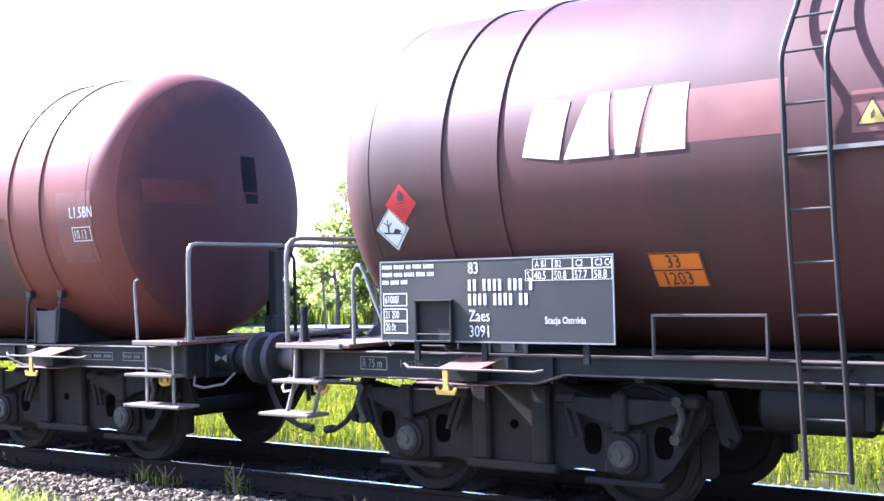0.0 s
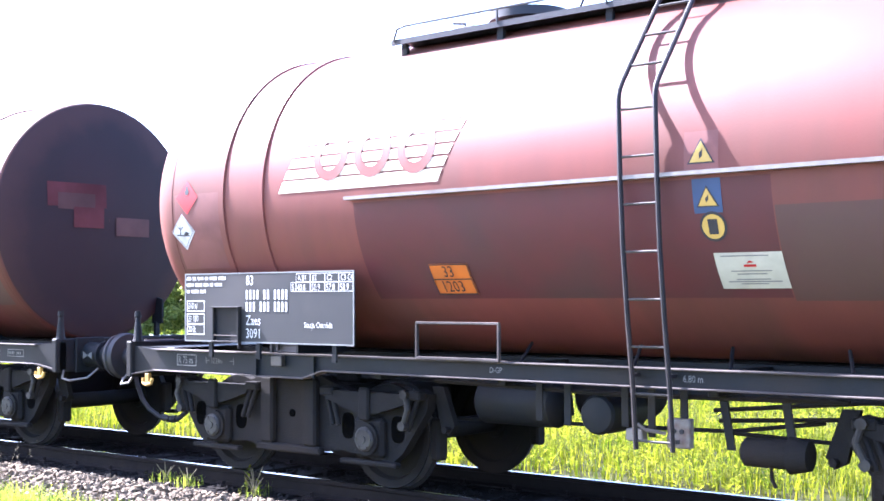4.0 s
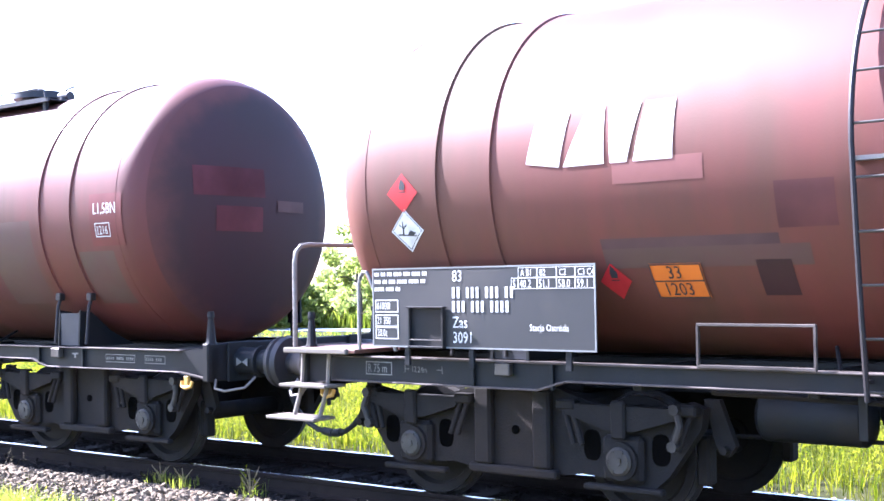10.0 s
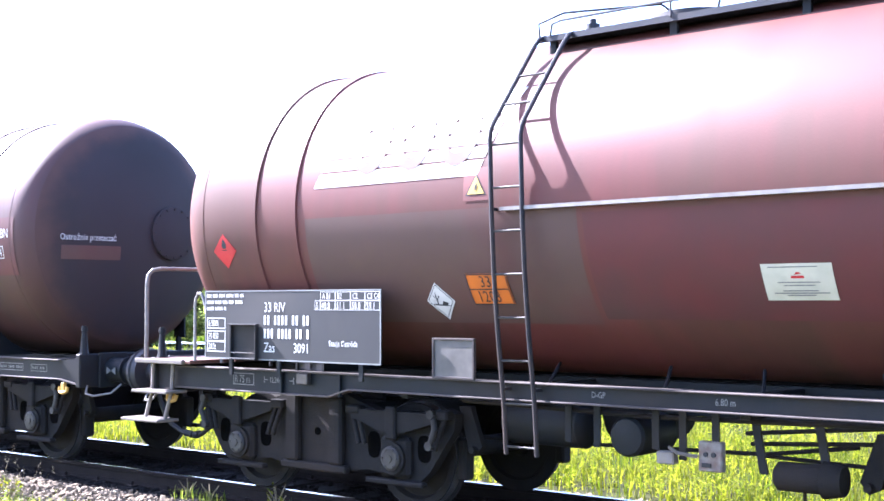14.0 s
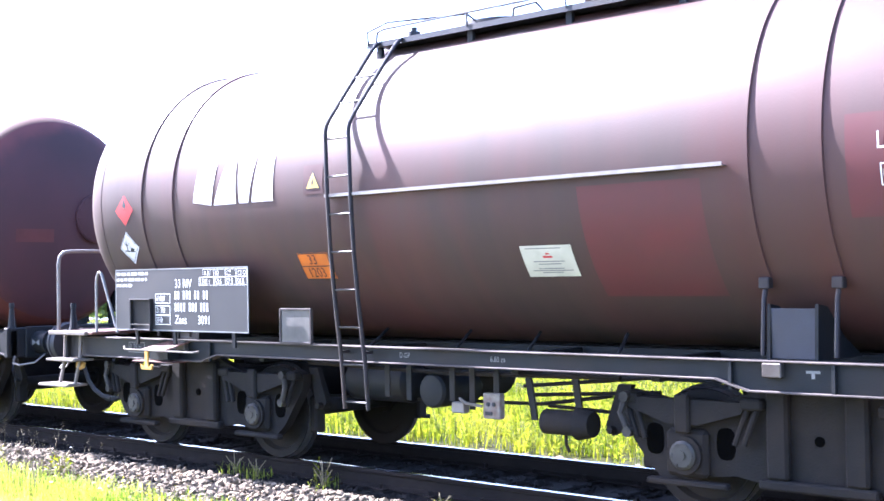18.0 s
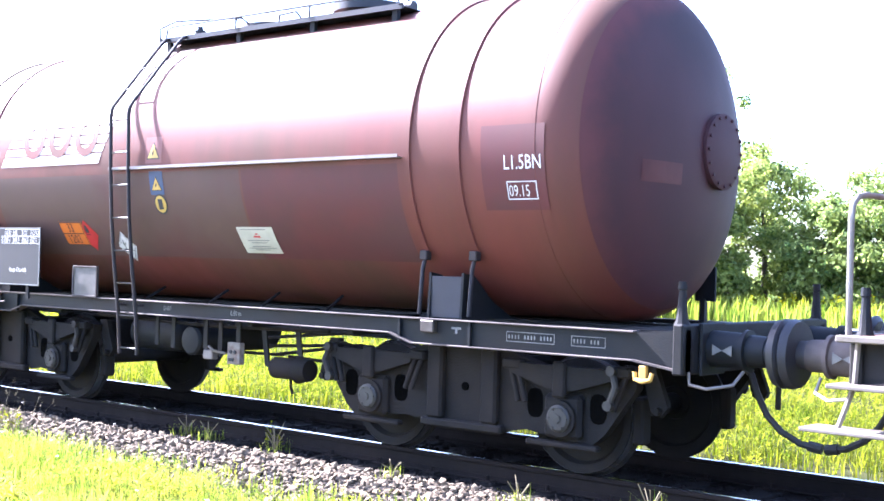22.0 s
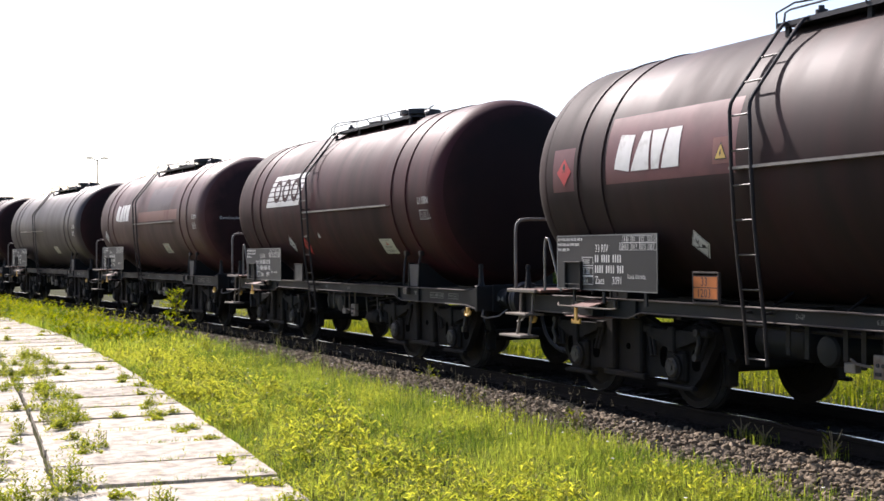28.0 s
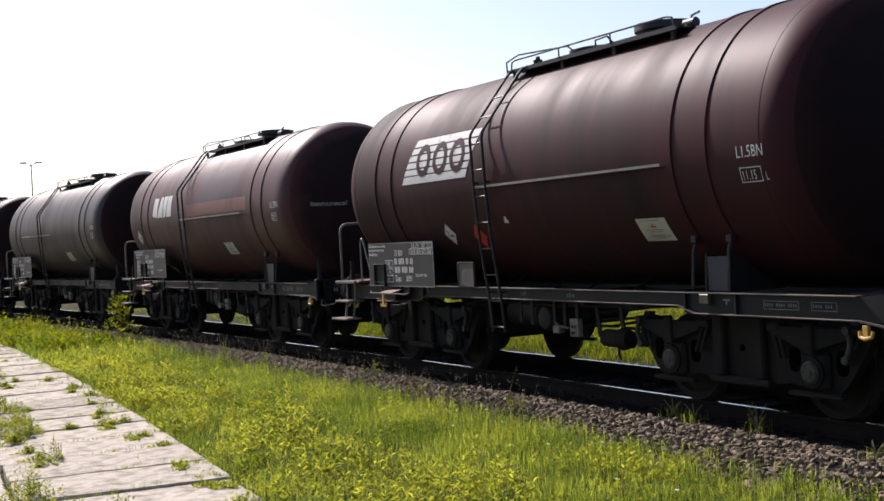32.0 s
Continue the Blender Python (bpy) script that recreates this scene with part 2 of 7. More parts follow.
# tank ends turned from the sun: shade put into the sooty colours
SHADED_SOOTY = {
    "navy": surface("shaded_sooty_end_navy", (0.024, 0.0175, 0.021), (0.031, 0.0185, 0.021), 0.6, 0, 1.4, STREAK, (0.019, 0.016, 0.019), 0.6, 0.9, 0.04, spec=0.15, rim_tone=(0.042, 0.024, 0.024)),
    "red": surface("shaded_sooty_end_red", (0.04712, 0.024, 0.02666), (0.0608, 0.024, 0.02666), 0.6, 0, 1.4, STREAK, (0.02584, 0.0216, 0.02322), 0.6, 0.9, 0.04, spec=0.15, rim_tone=(0.0874, 0.032, 0.03182)),
    "rust": surface("shaded_sooty_end_rust", (0.05016, 0.0248, 0.02924), (0.06688, 0.0248, 0.02924), 0.6, 0, 1.4, STREAK, (0.0342, 0.024, 0.02408), 0.5, 0.9, 0.04, spec=0.15, rim_tone=(0.114, 0.04, 0.03268)),
    "maroon": surface("shaded_sooty_end_maroon", (0.036, 0.0215, 0.024), (0.045, 0.021, 0.023), 0.6, 0, 1.4, STREAK, (0.034, 0.028, 0.026), 0.6, 0.9, 0.04, spec=0.15, rim_tone=(0.09, 0.036, 0.031)),
    "brown": surface("shaded_sooty_end_brown", (0.03, 0.026, 0.029), (0.036, 0.026, 0.028), 0.6, 0, 1.4, STREAK, (0.024, 0.023, 0.024), 0.6, 0.9, 0.04, spec=0.15, rim_tone=(0.07, 0.038, 0.032)),
    "plum": surface("shaded_sooty_end_plum", (0.02, 0.012, 0.013), (0.025, 0.012, 0.013), 0.65, 0, 1.4, STREAK, (0.014, 0.011, 0.011), 0.6, 0.9, 0.04, spec=0.1, rim_tone=(0.065, 0.028, 0.027)),
    "dark": surface("shaded_sooty_end_dark", (0.013, 0.0085, 0.009), (0.017, 0.0085, 0.009), 0.65, 0, 1.4, STREAK, (0.01, 0.0085, 0.0085), 0.6, 0.9, 0.04, spec=0.08, rim_tone=(0.027, 0.0115, 0.0118)),
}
PATCH = {
    "light": surface("repaint_light", (0.175, 0.068, 0.058), rough=0.5, scale=3, amount=0.2, bump=0, spec=0.24),
    "bright": surface("repaint_bright", (0.1235, 0.02421, 0.0226), rough=0.45, scale=3, amount=0.2, bump=0, spec=0.24),
    "faint": surface("repaint_faint", (0.09494, 0.02905, 0.02743), rough=0.5, scale=3, amount=0.35, bump=0, spec=0.24),
    "claret": surface("repaint_claret", (0.092, 0.0165, 0.0205), rough=0.5, scale=3, amount=0.35, bump=0),
    "brick": surface("repaint_brick", (0.098, 0.029, 0.033), rough=0.6, scale=3, amount=0.35, bump=0, spec=0.15),
    "dull": surface("repaint_dull", (0.09, 0.05, 0.047), rough=0.6, scale=3, amount=0.35, bump=0, spec=0.15),
    "black": surface("repaint_black", (0.008, 0.008, 0.011), rough=0.7, scale=3, amount=0.3, bump=0, spec=0.1),
    "sooty": surface("repaint_sooty", (0.036, 0.013, 0.0145), rough=0.5, scale=3, amount=0.3, bump=0),
    "olive": surface("repaint_olive", (0.0828, 0.04692, 0.03772), (0.0736, 0.04324, 0.03496), rough=0.55, scale=2.5, dirt=(0.092, 0.03864, 0.03312), amount=0.4, bump=0, spec=0.24),
    "crimson": surface("repaint_crimson", (0.092, 0.02438, 0.0253), (0.07912, 0.02438, 0.02438), rough=0.5, scale=2.5, dirt=(0.0644, 0.03312, 0.02944), amount=0.5, bump=0, spec=0.24),
}
FRAME = surface("frame_paint", (0.0106, 0.0124, 0.0148), (0.008, 0.0098, 0.0117), 0.55, 0, 5, dirt=(0.024, 0.02, 0.017), amount=0.4, spec=0.15)
GRIME = surface("bogie_grime", (0.0094, 0.0092, 0.0096), (0.0136, 0.0126, 0.012), 0.8, 0, 7, dirt=(0.027, 0.021, 0.017), amount=0.4, bump=0.4, spec=0.12)
STEEL = surface("worn_steel", (0.102, 0.096, 0.0896), (0.0576, 0.0512, 0.048), 0.45, 0.6, 9, dirt=(0.0448, 0.032, 0.0256), amount=0.4)
RUNG = surface("worn_rung", (0.06, 0.055, 0.05), (0.035, 0.032, 0.03), 0.5, 0.2, 9, amount=0.4)
AXLECAP = surface("axle_cap_paint", (0.034, 0.032, 0.029), (0.02, 0.019, 0.017), 0.6, 0, 12, dirt=(0.012, 0.01, 0.008), amount=0.55, dirt_scale=5)
LEVER = surface("lever_plate_paint", (0.2, 0.185, 0.165), (0.12, 0.1, 0.085), 0.6, 0, 12, dirt=(0.09, 0.04, 0.025), amount=0.45, dirt_scale=9)
TREAD = surface("wheel_tread", (0.22, 0.21, 0.2), rough=0.35, metal=0.8, scale=9, dirt=(0.09, 0.07, 0.05), amount=0.4)
GALV = surface("galvanised", (0.22, 0.205, 0.19), (0.16, 0.145, 0.13), 0.5, 0.3, 10, dirt=(0.11, 0.085, 0.07), amount=0.35)
# dust and wear, paler still with the sunlight on the edges painted in
FLANGE = surface("sunlit_dusty_flange", (0.1, 0.082, 0.074), (0.06, 0.05, 0.046), 0.7, 0, 6, dirt=(0.03, 0.026, 0.024), amount=0.4, spec=0.2)
SADDLE = surface("saddle_paint", (0.026, 0.029, 0.04), (0.02, 0.022, 0.031), 0.5, 0, 5, dirt=(0.03, 0.026, 0.024), amount=0.35, spec=0.3)
# near-black colour standing for the shade inside holes
HOLLOW_SHADE = surface("hollow_shade", (0.002, 0.002, 0.002), rough=0.95, bump=0, spec=0.02)
FADED = surface("faded_white", (0.2, 0.2, 0.19), (0.13, 0.13, 0.125), 0.6, 0, 9, dirt=(0.06, 0.06, 0.056), amount=0.5, dirt_scale=4, bump=0)
DULLPLATE = surface("dull_plate", (0.088, 0.082, 0.072), (0.065, 0.061, 0.055), 0.55, 0, 6, dirt=(0.04, 0.036, 0.032), amount=0.35, dirt_scale=3, bump=0.05)
LADDER = surface("ladder_paint", (0.017, 0.015, 0.018), rough=0.5, scale=8, dirt=(0.034, 0.024, 0.02), amount=0.3, spec=0.25)
BOARD = surface("board_paint", (0.0245, 0.025, 0.026), (0.02, 0.0208, 0.022), 0.55, 0, 3, dirt=(0.043, 0.04, 0.037), amount=0.4, bump=0.03, spec=0.25)
WHITE = surface("white_paint", (0.585, 0.578, 0.555), (0.525, 0.517, 0.495), 0.55, 0, 10, dirt=(0.338, 0.315, 0.285), amount=0.2, dirt_scale=5, bump=0)
CREAM = surface("cream_paint", (0.6, 0.555, 0.375), (0.6, 0.585, 0.495), 0.55, 0, 1.2, dirt=(0.465, 0.375, 0.255), amount=0.3, bump=0)
PAPER = surface("notice_paper", (0.462, 0.448, 0.35), rough=0.6, scale=5, amount=0.1, bump=0)
INK = surface("dark_ink", (0.032, 0.032, 0.0352), rough=0.6, bump=0)
GREYINK = surface("grey_ink", (0.192, 0.198, 0.192), rough=0.6, bump=0)
ORANGE = surface("orange_plate", (0.546, 0.14, 0.014), (0.504, 0.126, 0.014), 0.45, 0, 8, dirt=(0.28, 0.091, 0.021), amount=0.25, bump=0)
DIAMOND = surface("hazard_red", (0.434, 0.0175, 0.021), rough=0.45, scale=6, amount=0.1, bump=0)
SIGNYEL = surface("warning_yellow", (0.5, 0.33, 0.07), rough=0.45, scale=6, amount=0.15, bump=0)
SIGNBLUE = surface("warning_blue", (0.03, 0.06, 0.13), rough=0.45, scale=6, amount=0.15, bump=0)
HOOKYEL = surface("hook_yellow", (0.6, 0.36, 0.06), rough=0.5, scale=9, dirt=(0.3, 0.17, 0.06), amount=0.4)
PLATE = surface("rusty_plate", (0.14, 0.066, 0.048), (0.112, 0.052, 0.039), 0.65, 0, 8, dirt=(0.102, 0.0576, 0.0448), amount=0.4)
TIMBER = surface("step_timber", (0.16, 0.136, 0.112), (0.11, 0.092, 0.075), 0.85, 0, 8, (0.3, 3, 3), (0.1, 0.08, 0.066), 0.3, 2)
RUBBER = surface("rubber", (0.018, 0.018, 0.019), rough=0.6, scale=8)
SOOT = surface("sooty_steel", (0.0192, 0.0205, 0.0256), (0.0288, 0.0288, 0.032), 0.5, 0.2, 6, dirt=(0.0384, 0.032, 0.0288), amount=0.3)
RAIL = surface("rail_side", (0.0166, 0.0128, 0.0109), (0.0122, 0.0096, 0.00864), 0.9, 0, 9, dirt=(0.0102, 0.00896, 0.00832), amount=0.5, bump=0.4, spec=0.08)
RAILTOP = surface("rail_head", (0.5, 0.5, 0.52), rough=0.22, metal=1.0, scale=14, stretch=(0.1, 3, 3), amount=0.1, bump=0.02)
# sleeper colour also holds the shade under the wagons
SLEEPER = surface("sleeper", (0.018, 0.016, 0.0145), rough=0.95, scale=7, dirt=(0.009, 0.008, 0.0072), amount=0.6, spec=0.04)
STONE = pebbled("ballast_stone", (0.03, 0.024, 0.017), (0.28, 0.215, 0.145))
# oil, plus the shade under the train put into the colour
OILED_SHADED = surface("oiled_shaded_ballast", (0.014, 0.0128, 0.012), (0.02, 0.0178, 0.0165), 0.95, 0, 6, dirt=(0.009, 0.0083, 0.0078), amount=0.5, bump=0.6, fine=25, spec=0.04)
SLAB = surface("slab_concrete", (0.46, 0.41, 0.34), (0.36, 0.32, 0.262), 0.92, 0, 24, dirt=(0.15, 0.13, 0.1), amount=0.45, dirt_scale=5.5, bump=1.0, fine=45, spec=0.2, cracks=1.5)
SOIL = surface("soil", (0.034, 0.038, 0.013), (0.05, 0.05, 0.02), 0.95, 0, 3.3, dirt=(0.022, 0.022, 0.012), amount=0.6, dirt_scale=0.9, bump=0.5, fine=12, spec=0.04)
ROAD = surface("far_road", (0.2, 0.23, 0.27), rough=0.4, scale=0.6, amount=0.2, bump=0)
BLADE = leafy("grass_blade", (0.065, 0.115, 0.016), (0.33, 0.37, 0.062), vary=0.5)
HERB = leafy("herb_leaf", (0.06, 0.095, 0.008), (0.26, 0.26, 0.018), vary=0.45)
FIELD_HERB = leafy("field_herb_leaf", (0.06, 0.09, 0.012), (0.27, 0.28, 0.035), vary=0.5)
FIELD = leafy("field_blade", (0.045, 0.075, 0.007), (0.2, 0.205, 0.024), vary=0.5)
WEED = leafy("weed_leaf", (0.1, 0.14, 0.02), (0.42, 0.42, 0.06), vary=0.5)
LEAF = leafy("tree_leaf", (0.1, 0.155, 0.055), (0.36, 0.42, 0.135), vary=0.5)
LEAFY = leafy("tree_leaf_yellow", (0.15, 0.205, 0.065), (0.43, 0.47, 0.14), vary=0.5)
BARK = surface("bark", (0.11, 0.09, 0.07), rough=0.9, scale=9, amount=0.4, bump=0.6)
PETAL = surface("petal", (0.7, 0.7, 0.62), rough=0.7, bump=0)
STEM = surface("dry_stem", (0.173, 0.141, 0.0768), rough=0.8, bump=0)


# ---- geometry ----
class Geo:
    """Collects vertices and faces of one mesh."""

    def __init__(self):
        self.v, self.f = [], []

    def add(self, verts, faces):
        n = len(self.v)
        self.v += [tuple(p) for p in verts]
        self.f += [tuple(i + n for i in f) for f in faces]
        return self

    def box(self, x0, x1, y0, y1, z0, z1, bev=0.0, m=None):
        bev = min(bev, (x1 - x0) / 3, (y1 - y0) / 3, (z1 - z0) / 3)
        c = Vector(((x0 + x1) / 2, (y0 + y1) / 2, (z0 + z1) / 2))
        h = Vector(((x1 - x0) / 2, (y1 - y0) / 2, (z1 - z0) / 2))
        sg = [(i, j, k) for i in (-1, 1) for j in (-1, 1) for k in (-1, 1)]
        if bev <= 0:
            vs = [c + Vector((s[0] * h.x, s[1] * h.y, s[2] * h.z)) for s in sg]
            fs = [(0, 1, 3, 2), (4, 6, 7, 5), (0, 4, 5, 1), (2, 3, 7, 6), (0, 2, 6, 4), (1, 5, 7, 3)]
        else:
            vs, idx = [], {}
            for s in sg:
                for a in range(3):
                    p = [s[d] * (h[d] - (bev if d != a else 0)) for d in range(3)]
                    idx[s, a] = len(vs)
                    vs.append(c + Vector(p))
            fs = [(idx[s, 0], idx[s, 1], idx[s, 2]) for s in sg]
            for a in range(3):
                b, d = (a + 1) % 3, (a + 2) % 3
                for s in (-1, 1):
                    ring = []
                    for p, q in ((-1, -1), (1, -1), (1, 1), (-1, 1)):
                        t = [0, 0, 0]
                        t[a], t[b], t[d] = s, p, q
                        ring.append(idx[tuple(t), a])
                    fs.append(tuple(ring))
                for p in (-1, 1):
                    for q in (-1, 1):
                        t0, t1 = [0, 0, 0], [0, 0, 0]
                        t0[a], t0[b], t0[d] = -1, p, q
                        t1[a], t1[b], t1[d] = 1, p, q
                        fs.append((idx[tuple(t0), b], idx[tuple(t1), b], idx[tuple(t1), d], idx[tuple(t0), d]))
        if m is not None:
            vs = [m @ p for p in vs]
        return self.add(vs, fs)

    def cyl(self, p0, p1, r, seg=16, r2=None, caps=True):
        return self.lathe(p0, p1, [(0, r), (1, r if r2 is None else r2)], seg, caps)

    def lathe(self, p0, p1, prof, seg=24, caps=True):
        """A body of revolution about the line p0 p1; prof: (share of the way, radius)."""
        p0, p1 = Vector(p0), Vector(p1)
        d = p1 - p0
        w = d.normalized()
        u = w.orthogonal().normalized()
        q = w.cross(u)
        vs, fs = [], []
        for s, r in prof:
            for k in range(seg):
                a = 2 * math.pi * k / seg
                vs.append(p0 + d * s + (u * math.cos(a) + q * math.sin(a)) * max(r, 1e-4))
        for i in range(len(prof) - 1):
            for k in range(seg):
                k2 = (k + 1) % seg
                fs.append((i * seg + k, i * seg + k2, (i + 1) * seg + k2, (i + 1) * seg + k))
        if caps:
            fs.append(tuple(reversed(range(seg))))
            fs.append(tuple((len(prof) - 1) * seg + k for k in range(seg)))
        return self.add(vs, fs)

    def tube(self, pts, r, seg=8):
        pts = [Vector(p) for p in pts]
        vs, fs = [], []
        ref = None
        for i, p in enumerate(pts):
            a = pts[max(i - 1, 0)]
            b = pts[min(i + 1, len(pts) - 1)]
            w = (b - a).normalized()
            u = w.orthogonal() if ref is None else ref - w * ref.dot(w)
            u.normalize()
            ref = u
            q = w.cross(u)
            for k in range(seg):
                t = 2 * math.pi * k / seg
                vs.append(p + (u * math.cos(t) + q * math.sin(t)) * r)
        for i in range(len(pts) - 1):
            for k in range(seg):
                k2 = (k + 1) % seg
                fs.append((i * seg + k, i * seg + k2, (i + 1) * seg + k2, (i + 1) * seg + k))
        fs.append(tuple(reversed(range(seg))))
        fs.append(tuple((len(pts) - 1) * seg + k for k in range(seg)))
        return self.add(vs, fs)

    def plate(self, outline, y0, y1):
        """An outline of (x, z) given thickness along y."""
        n = len(outline)
        vs = [(x, y0, z) for x, z in outline] + [(x, y1, z) for x, z in outline]
        fs = [tuple(range(n)), tuple(reversed(range(n, 2 * n)))]
        fs += [(k, (k + 1) % n, n + (k + 1) % n, n + k)[::-1] for k in range(n)]
        return self.add(vs, fs)

    def sheet(self, a, b, c, d, nu, nv, place):
        """A patch between four corners of a plane, cut nu by nv, each vertex moved by place(u, v)."""
        vs = []
        for j in range(nv + 1):
            for i in range(nu + 1):
                s, t = i / nu, j / nv
                u = (a[0] * (1 - s) + b[0] * s) * (1 - t) + (d[0] * (1 - s) + c[0] * s) * t
                v = (a[1] * (1 - s) + b[1] * s) * (1 - t) + (d[1] * (1 - s) + c[1] * s) * t
                vs.append(place(u, v))
        w = nu + 1
        return self.add(vs, [(j * w + i, j * w + i + 1, (j + 1) * w + i + 1, (j + 1) * w + i) for j in range(nv) for i in range(nu)])

    def mesh(self, name, material, smooth=True):
        me = bpy.data.meshes.new(name)
        me.from_pydata(self.v, [], self.f)
        me.materials.append(material)
        if smooth:
            me.polygons.foreach_set("use_smooth", [True] * len(me.polygons))
            me.set_sharp_from_angle(angle=radians(32))
        return me


def part(name, geo, material, parent, label="", smooth=True):
    """One mesh object under a thing or under a part."""
    me = geo if isinstance(geo, bpy.types.Mesh) else geo.mesh(name, material, smooth)
    o = new(name, me)
    o.parent = parent
    if label:
        o["label"] = label
    return o


FONT = {}


def text_flat(string, size):
    """Flat letters as 2D vertices and faces, with their width."""
    if string not in FONT:
        cu = bpy.data.curves.new("text", "FONT")
        cu.body = string
        cu.size = 1.0
        cu.resolution_u = 2
        o = new("text", cu)
        me = bpy.data.meshes.new_from_object(o)
        FONT[string] = ([tuple(v.co[:2]) for v in me.vertices], [tuple(p.vertices) for p in me.polygons])
        bpy.data.objects.remove(o)
        bpy.data.meshes.remove(me)
        bpy.data.curves.remove(cu)
    vs, fs = FONT[string]
    return [(x * size, y * size) for x, y in vs], fs


def letters(geo, string, size, u, v, place, squeeze=0.82):
    """Letters with their lower left corner at u, v; cap height is 0.7 of size."""
    vs, fs = text_flat(string, size)
    return geo.add([place(u + x * squeeze, v + y) for x, y in vs], fs)


def outline(geo, u0, v0, u1, v1, w, place, nv=1):
    for a, b, c, d in (((u0, v0), (u1, v0), (u1, v0 + w), (u0, v0 + w)), ((u0, v1 - w), (u1, v1 - w), (u1, v1), (u0, v1)),
                       ((u0, v0 + w), (u0 + w, v0 + w), (u0 + w, v1 - w), (u0, v1 - w)), ((u1 - w, v0 + w), (u1, v0 + w), (u1, v1 - w), (u1 - w, v1 - w))):
        geo.sheet(a, b, c, d, 1, nv, place)
    return geo


# ---- tank wagons ----
PITCH = 12.24          # length of a wagon over its buffers
TANK_R, TANK_Z = 1.42, 2.6
AXLES = (-4.37, -2.39, 2.39, 4.37)


def on_tank(lift):
    """Places (x, height) on the near side of the tank, lifted off it a little."""
    def place(x, z):
        a = math.asin(max(-1, min(1, (z - TANK_Z) / TANK_R)))
        r = TANK_R + lift
        return (x, -r * math.cos(a), TANK_Z + r * math.sin(a))
    return place


def on_plane(y):
    return lambda x, z: (x, y, z)


END_LEFT, END_X, END_FLAT = 4.62, 4.31, 4.47


def head_profile(flat):
    """Bulge and radius from the cylinder's edge to the middle of a tank end."""
    k, sag = (0.07, 0.16) if flat else (0.44, 0.2)
    edge = TANK_R - k * (1 - math.sin(radians(22)))
    out = [(0.0, TANK_R)] + [(k * math.sin(radians(a)), TANK_R - k + k * math.cos(radians(a))) for a in (14, 28, 42, 55, 68)]
    x0 = out[-1][0]
    return out + [(x0 + sag * (1 - (j / 6) ** 2), out[-1][1] * j / 6) for j in (5, 4, 3, 2, 1, 0.02)]


def head_x(r):
    """Where the round end lies at a distance from its middle."""
    d = head_profile(False)
    return END_X + float(np.interp(r, [p[1] for p in reversed(d)], [p[0] for p in reversed(d)]))


def tank_geo(flat=False):
    end = END_FLAT if flat else END_X
    head = head_profile(flat)
    prof = [(-END_LEFT - d, r) for d, r in reversed(head_profile(False))] + [(x, TANK_R) for x in (-4.3, -2.2, 0.0, 2.2, 4.2)] + [(end + d, r) for d, r in head]
    x0, x1 = prof[0][0], prof[-1][0]
    return Geo().lathe((x0, 0, TANK_Z), (x1, 0, TANK_Z), [((x - x0) / (x1 - x0), r) for x, r in prof], 112)


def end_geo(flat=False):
    """The dished end inside its rounded rim, a sooty skin with painted shade."""
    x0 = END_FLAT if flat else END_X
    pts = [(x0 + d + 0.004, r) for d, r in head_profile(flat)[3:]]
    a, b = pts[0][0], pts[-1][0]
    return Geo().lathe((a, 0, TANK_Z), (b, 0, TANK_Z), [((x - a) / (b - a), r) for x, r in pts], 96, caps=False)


def hoop(x, width, lift, a0=-38, a1=218, seg=72):
    """A strap round the upper part of the tank."""
    g = Geo()
    vs, fs = [], []
    for k in range(seg + 1):
        a = radians(a0 + (a1 - a0) * k / seg)
        for r, dx in ((TANK_R - 0.01, -width / 2), (TANK_R + lift, -width / 2 + 0.008), (TANK_R + lift, width / 2 - 0.008), (TANK_R - 0.01, width / 2)):
            vs.append((x + dx, -r * math.cos(a), TANK_Z + r * math.sin(a)))
    for k in range(seg):
        for j in range(3):
            fs.append((4 * k + j, 4 * k + j + 1, 4 * k + j + 5, 4 * k + j + 4))
    fs += [(0, 1, 2, 3), tuple(4 * seg + j for j in (3, 2, 1, 0))]
    return g.add(vs, fs)


def wheelset(parent, x):
    g = Geo()
    g.lathe((0, -1.0, 0), (0, 1.0, 0), [(0, 0.065), (0.12, 0.065), (0.121, 0.09), (0.88, 0.09), (0.881, 0.065), (1, 0.065)], 16)
    o = part("wheelset", g, GRIME, parent)
    for s in (-1, 1):
        # web and rim, flange inside
        prof = [(0.79, 0.07), (0.79, 0.14), (0.765, 0.15), (0.75, 0.36), (0.8, 0.385), (0.805, 0.452), (0.72, 0.459), (0.705, 0.488), (0.685, 0.488), (0.675, 0.46), (0.675, 0.385), (0.715, 0.36), (0.72, 0.15), (0.69, 0.14), (0.69, 0.07)]
        w = Geo().lathe((0, 0, 0), (0, s, 0), prof, 40, caps=False)
        part("wheel", w, GRIME, o)
        t = Geo()
        t.lathe((0, 0, 0), (0, s, 0), [(0.8, 0.4562), (0.722, 0.4612)], 40, caps=False)
        part("tread", t, TREAD, o, "bright worn running surface")
    o.location = (x, 0, 0.46)
    return o


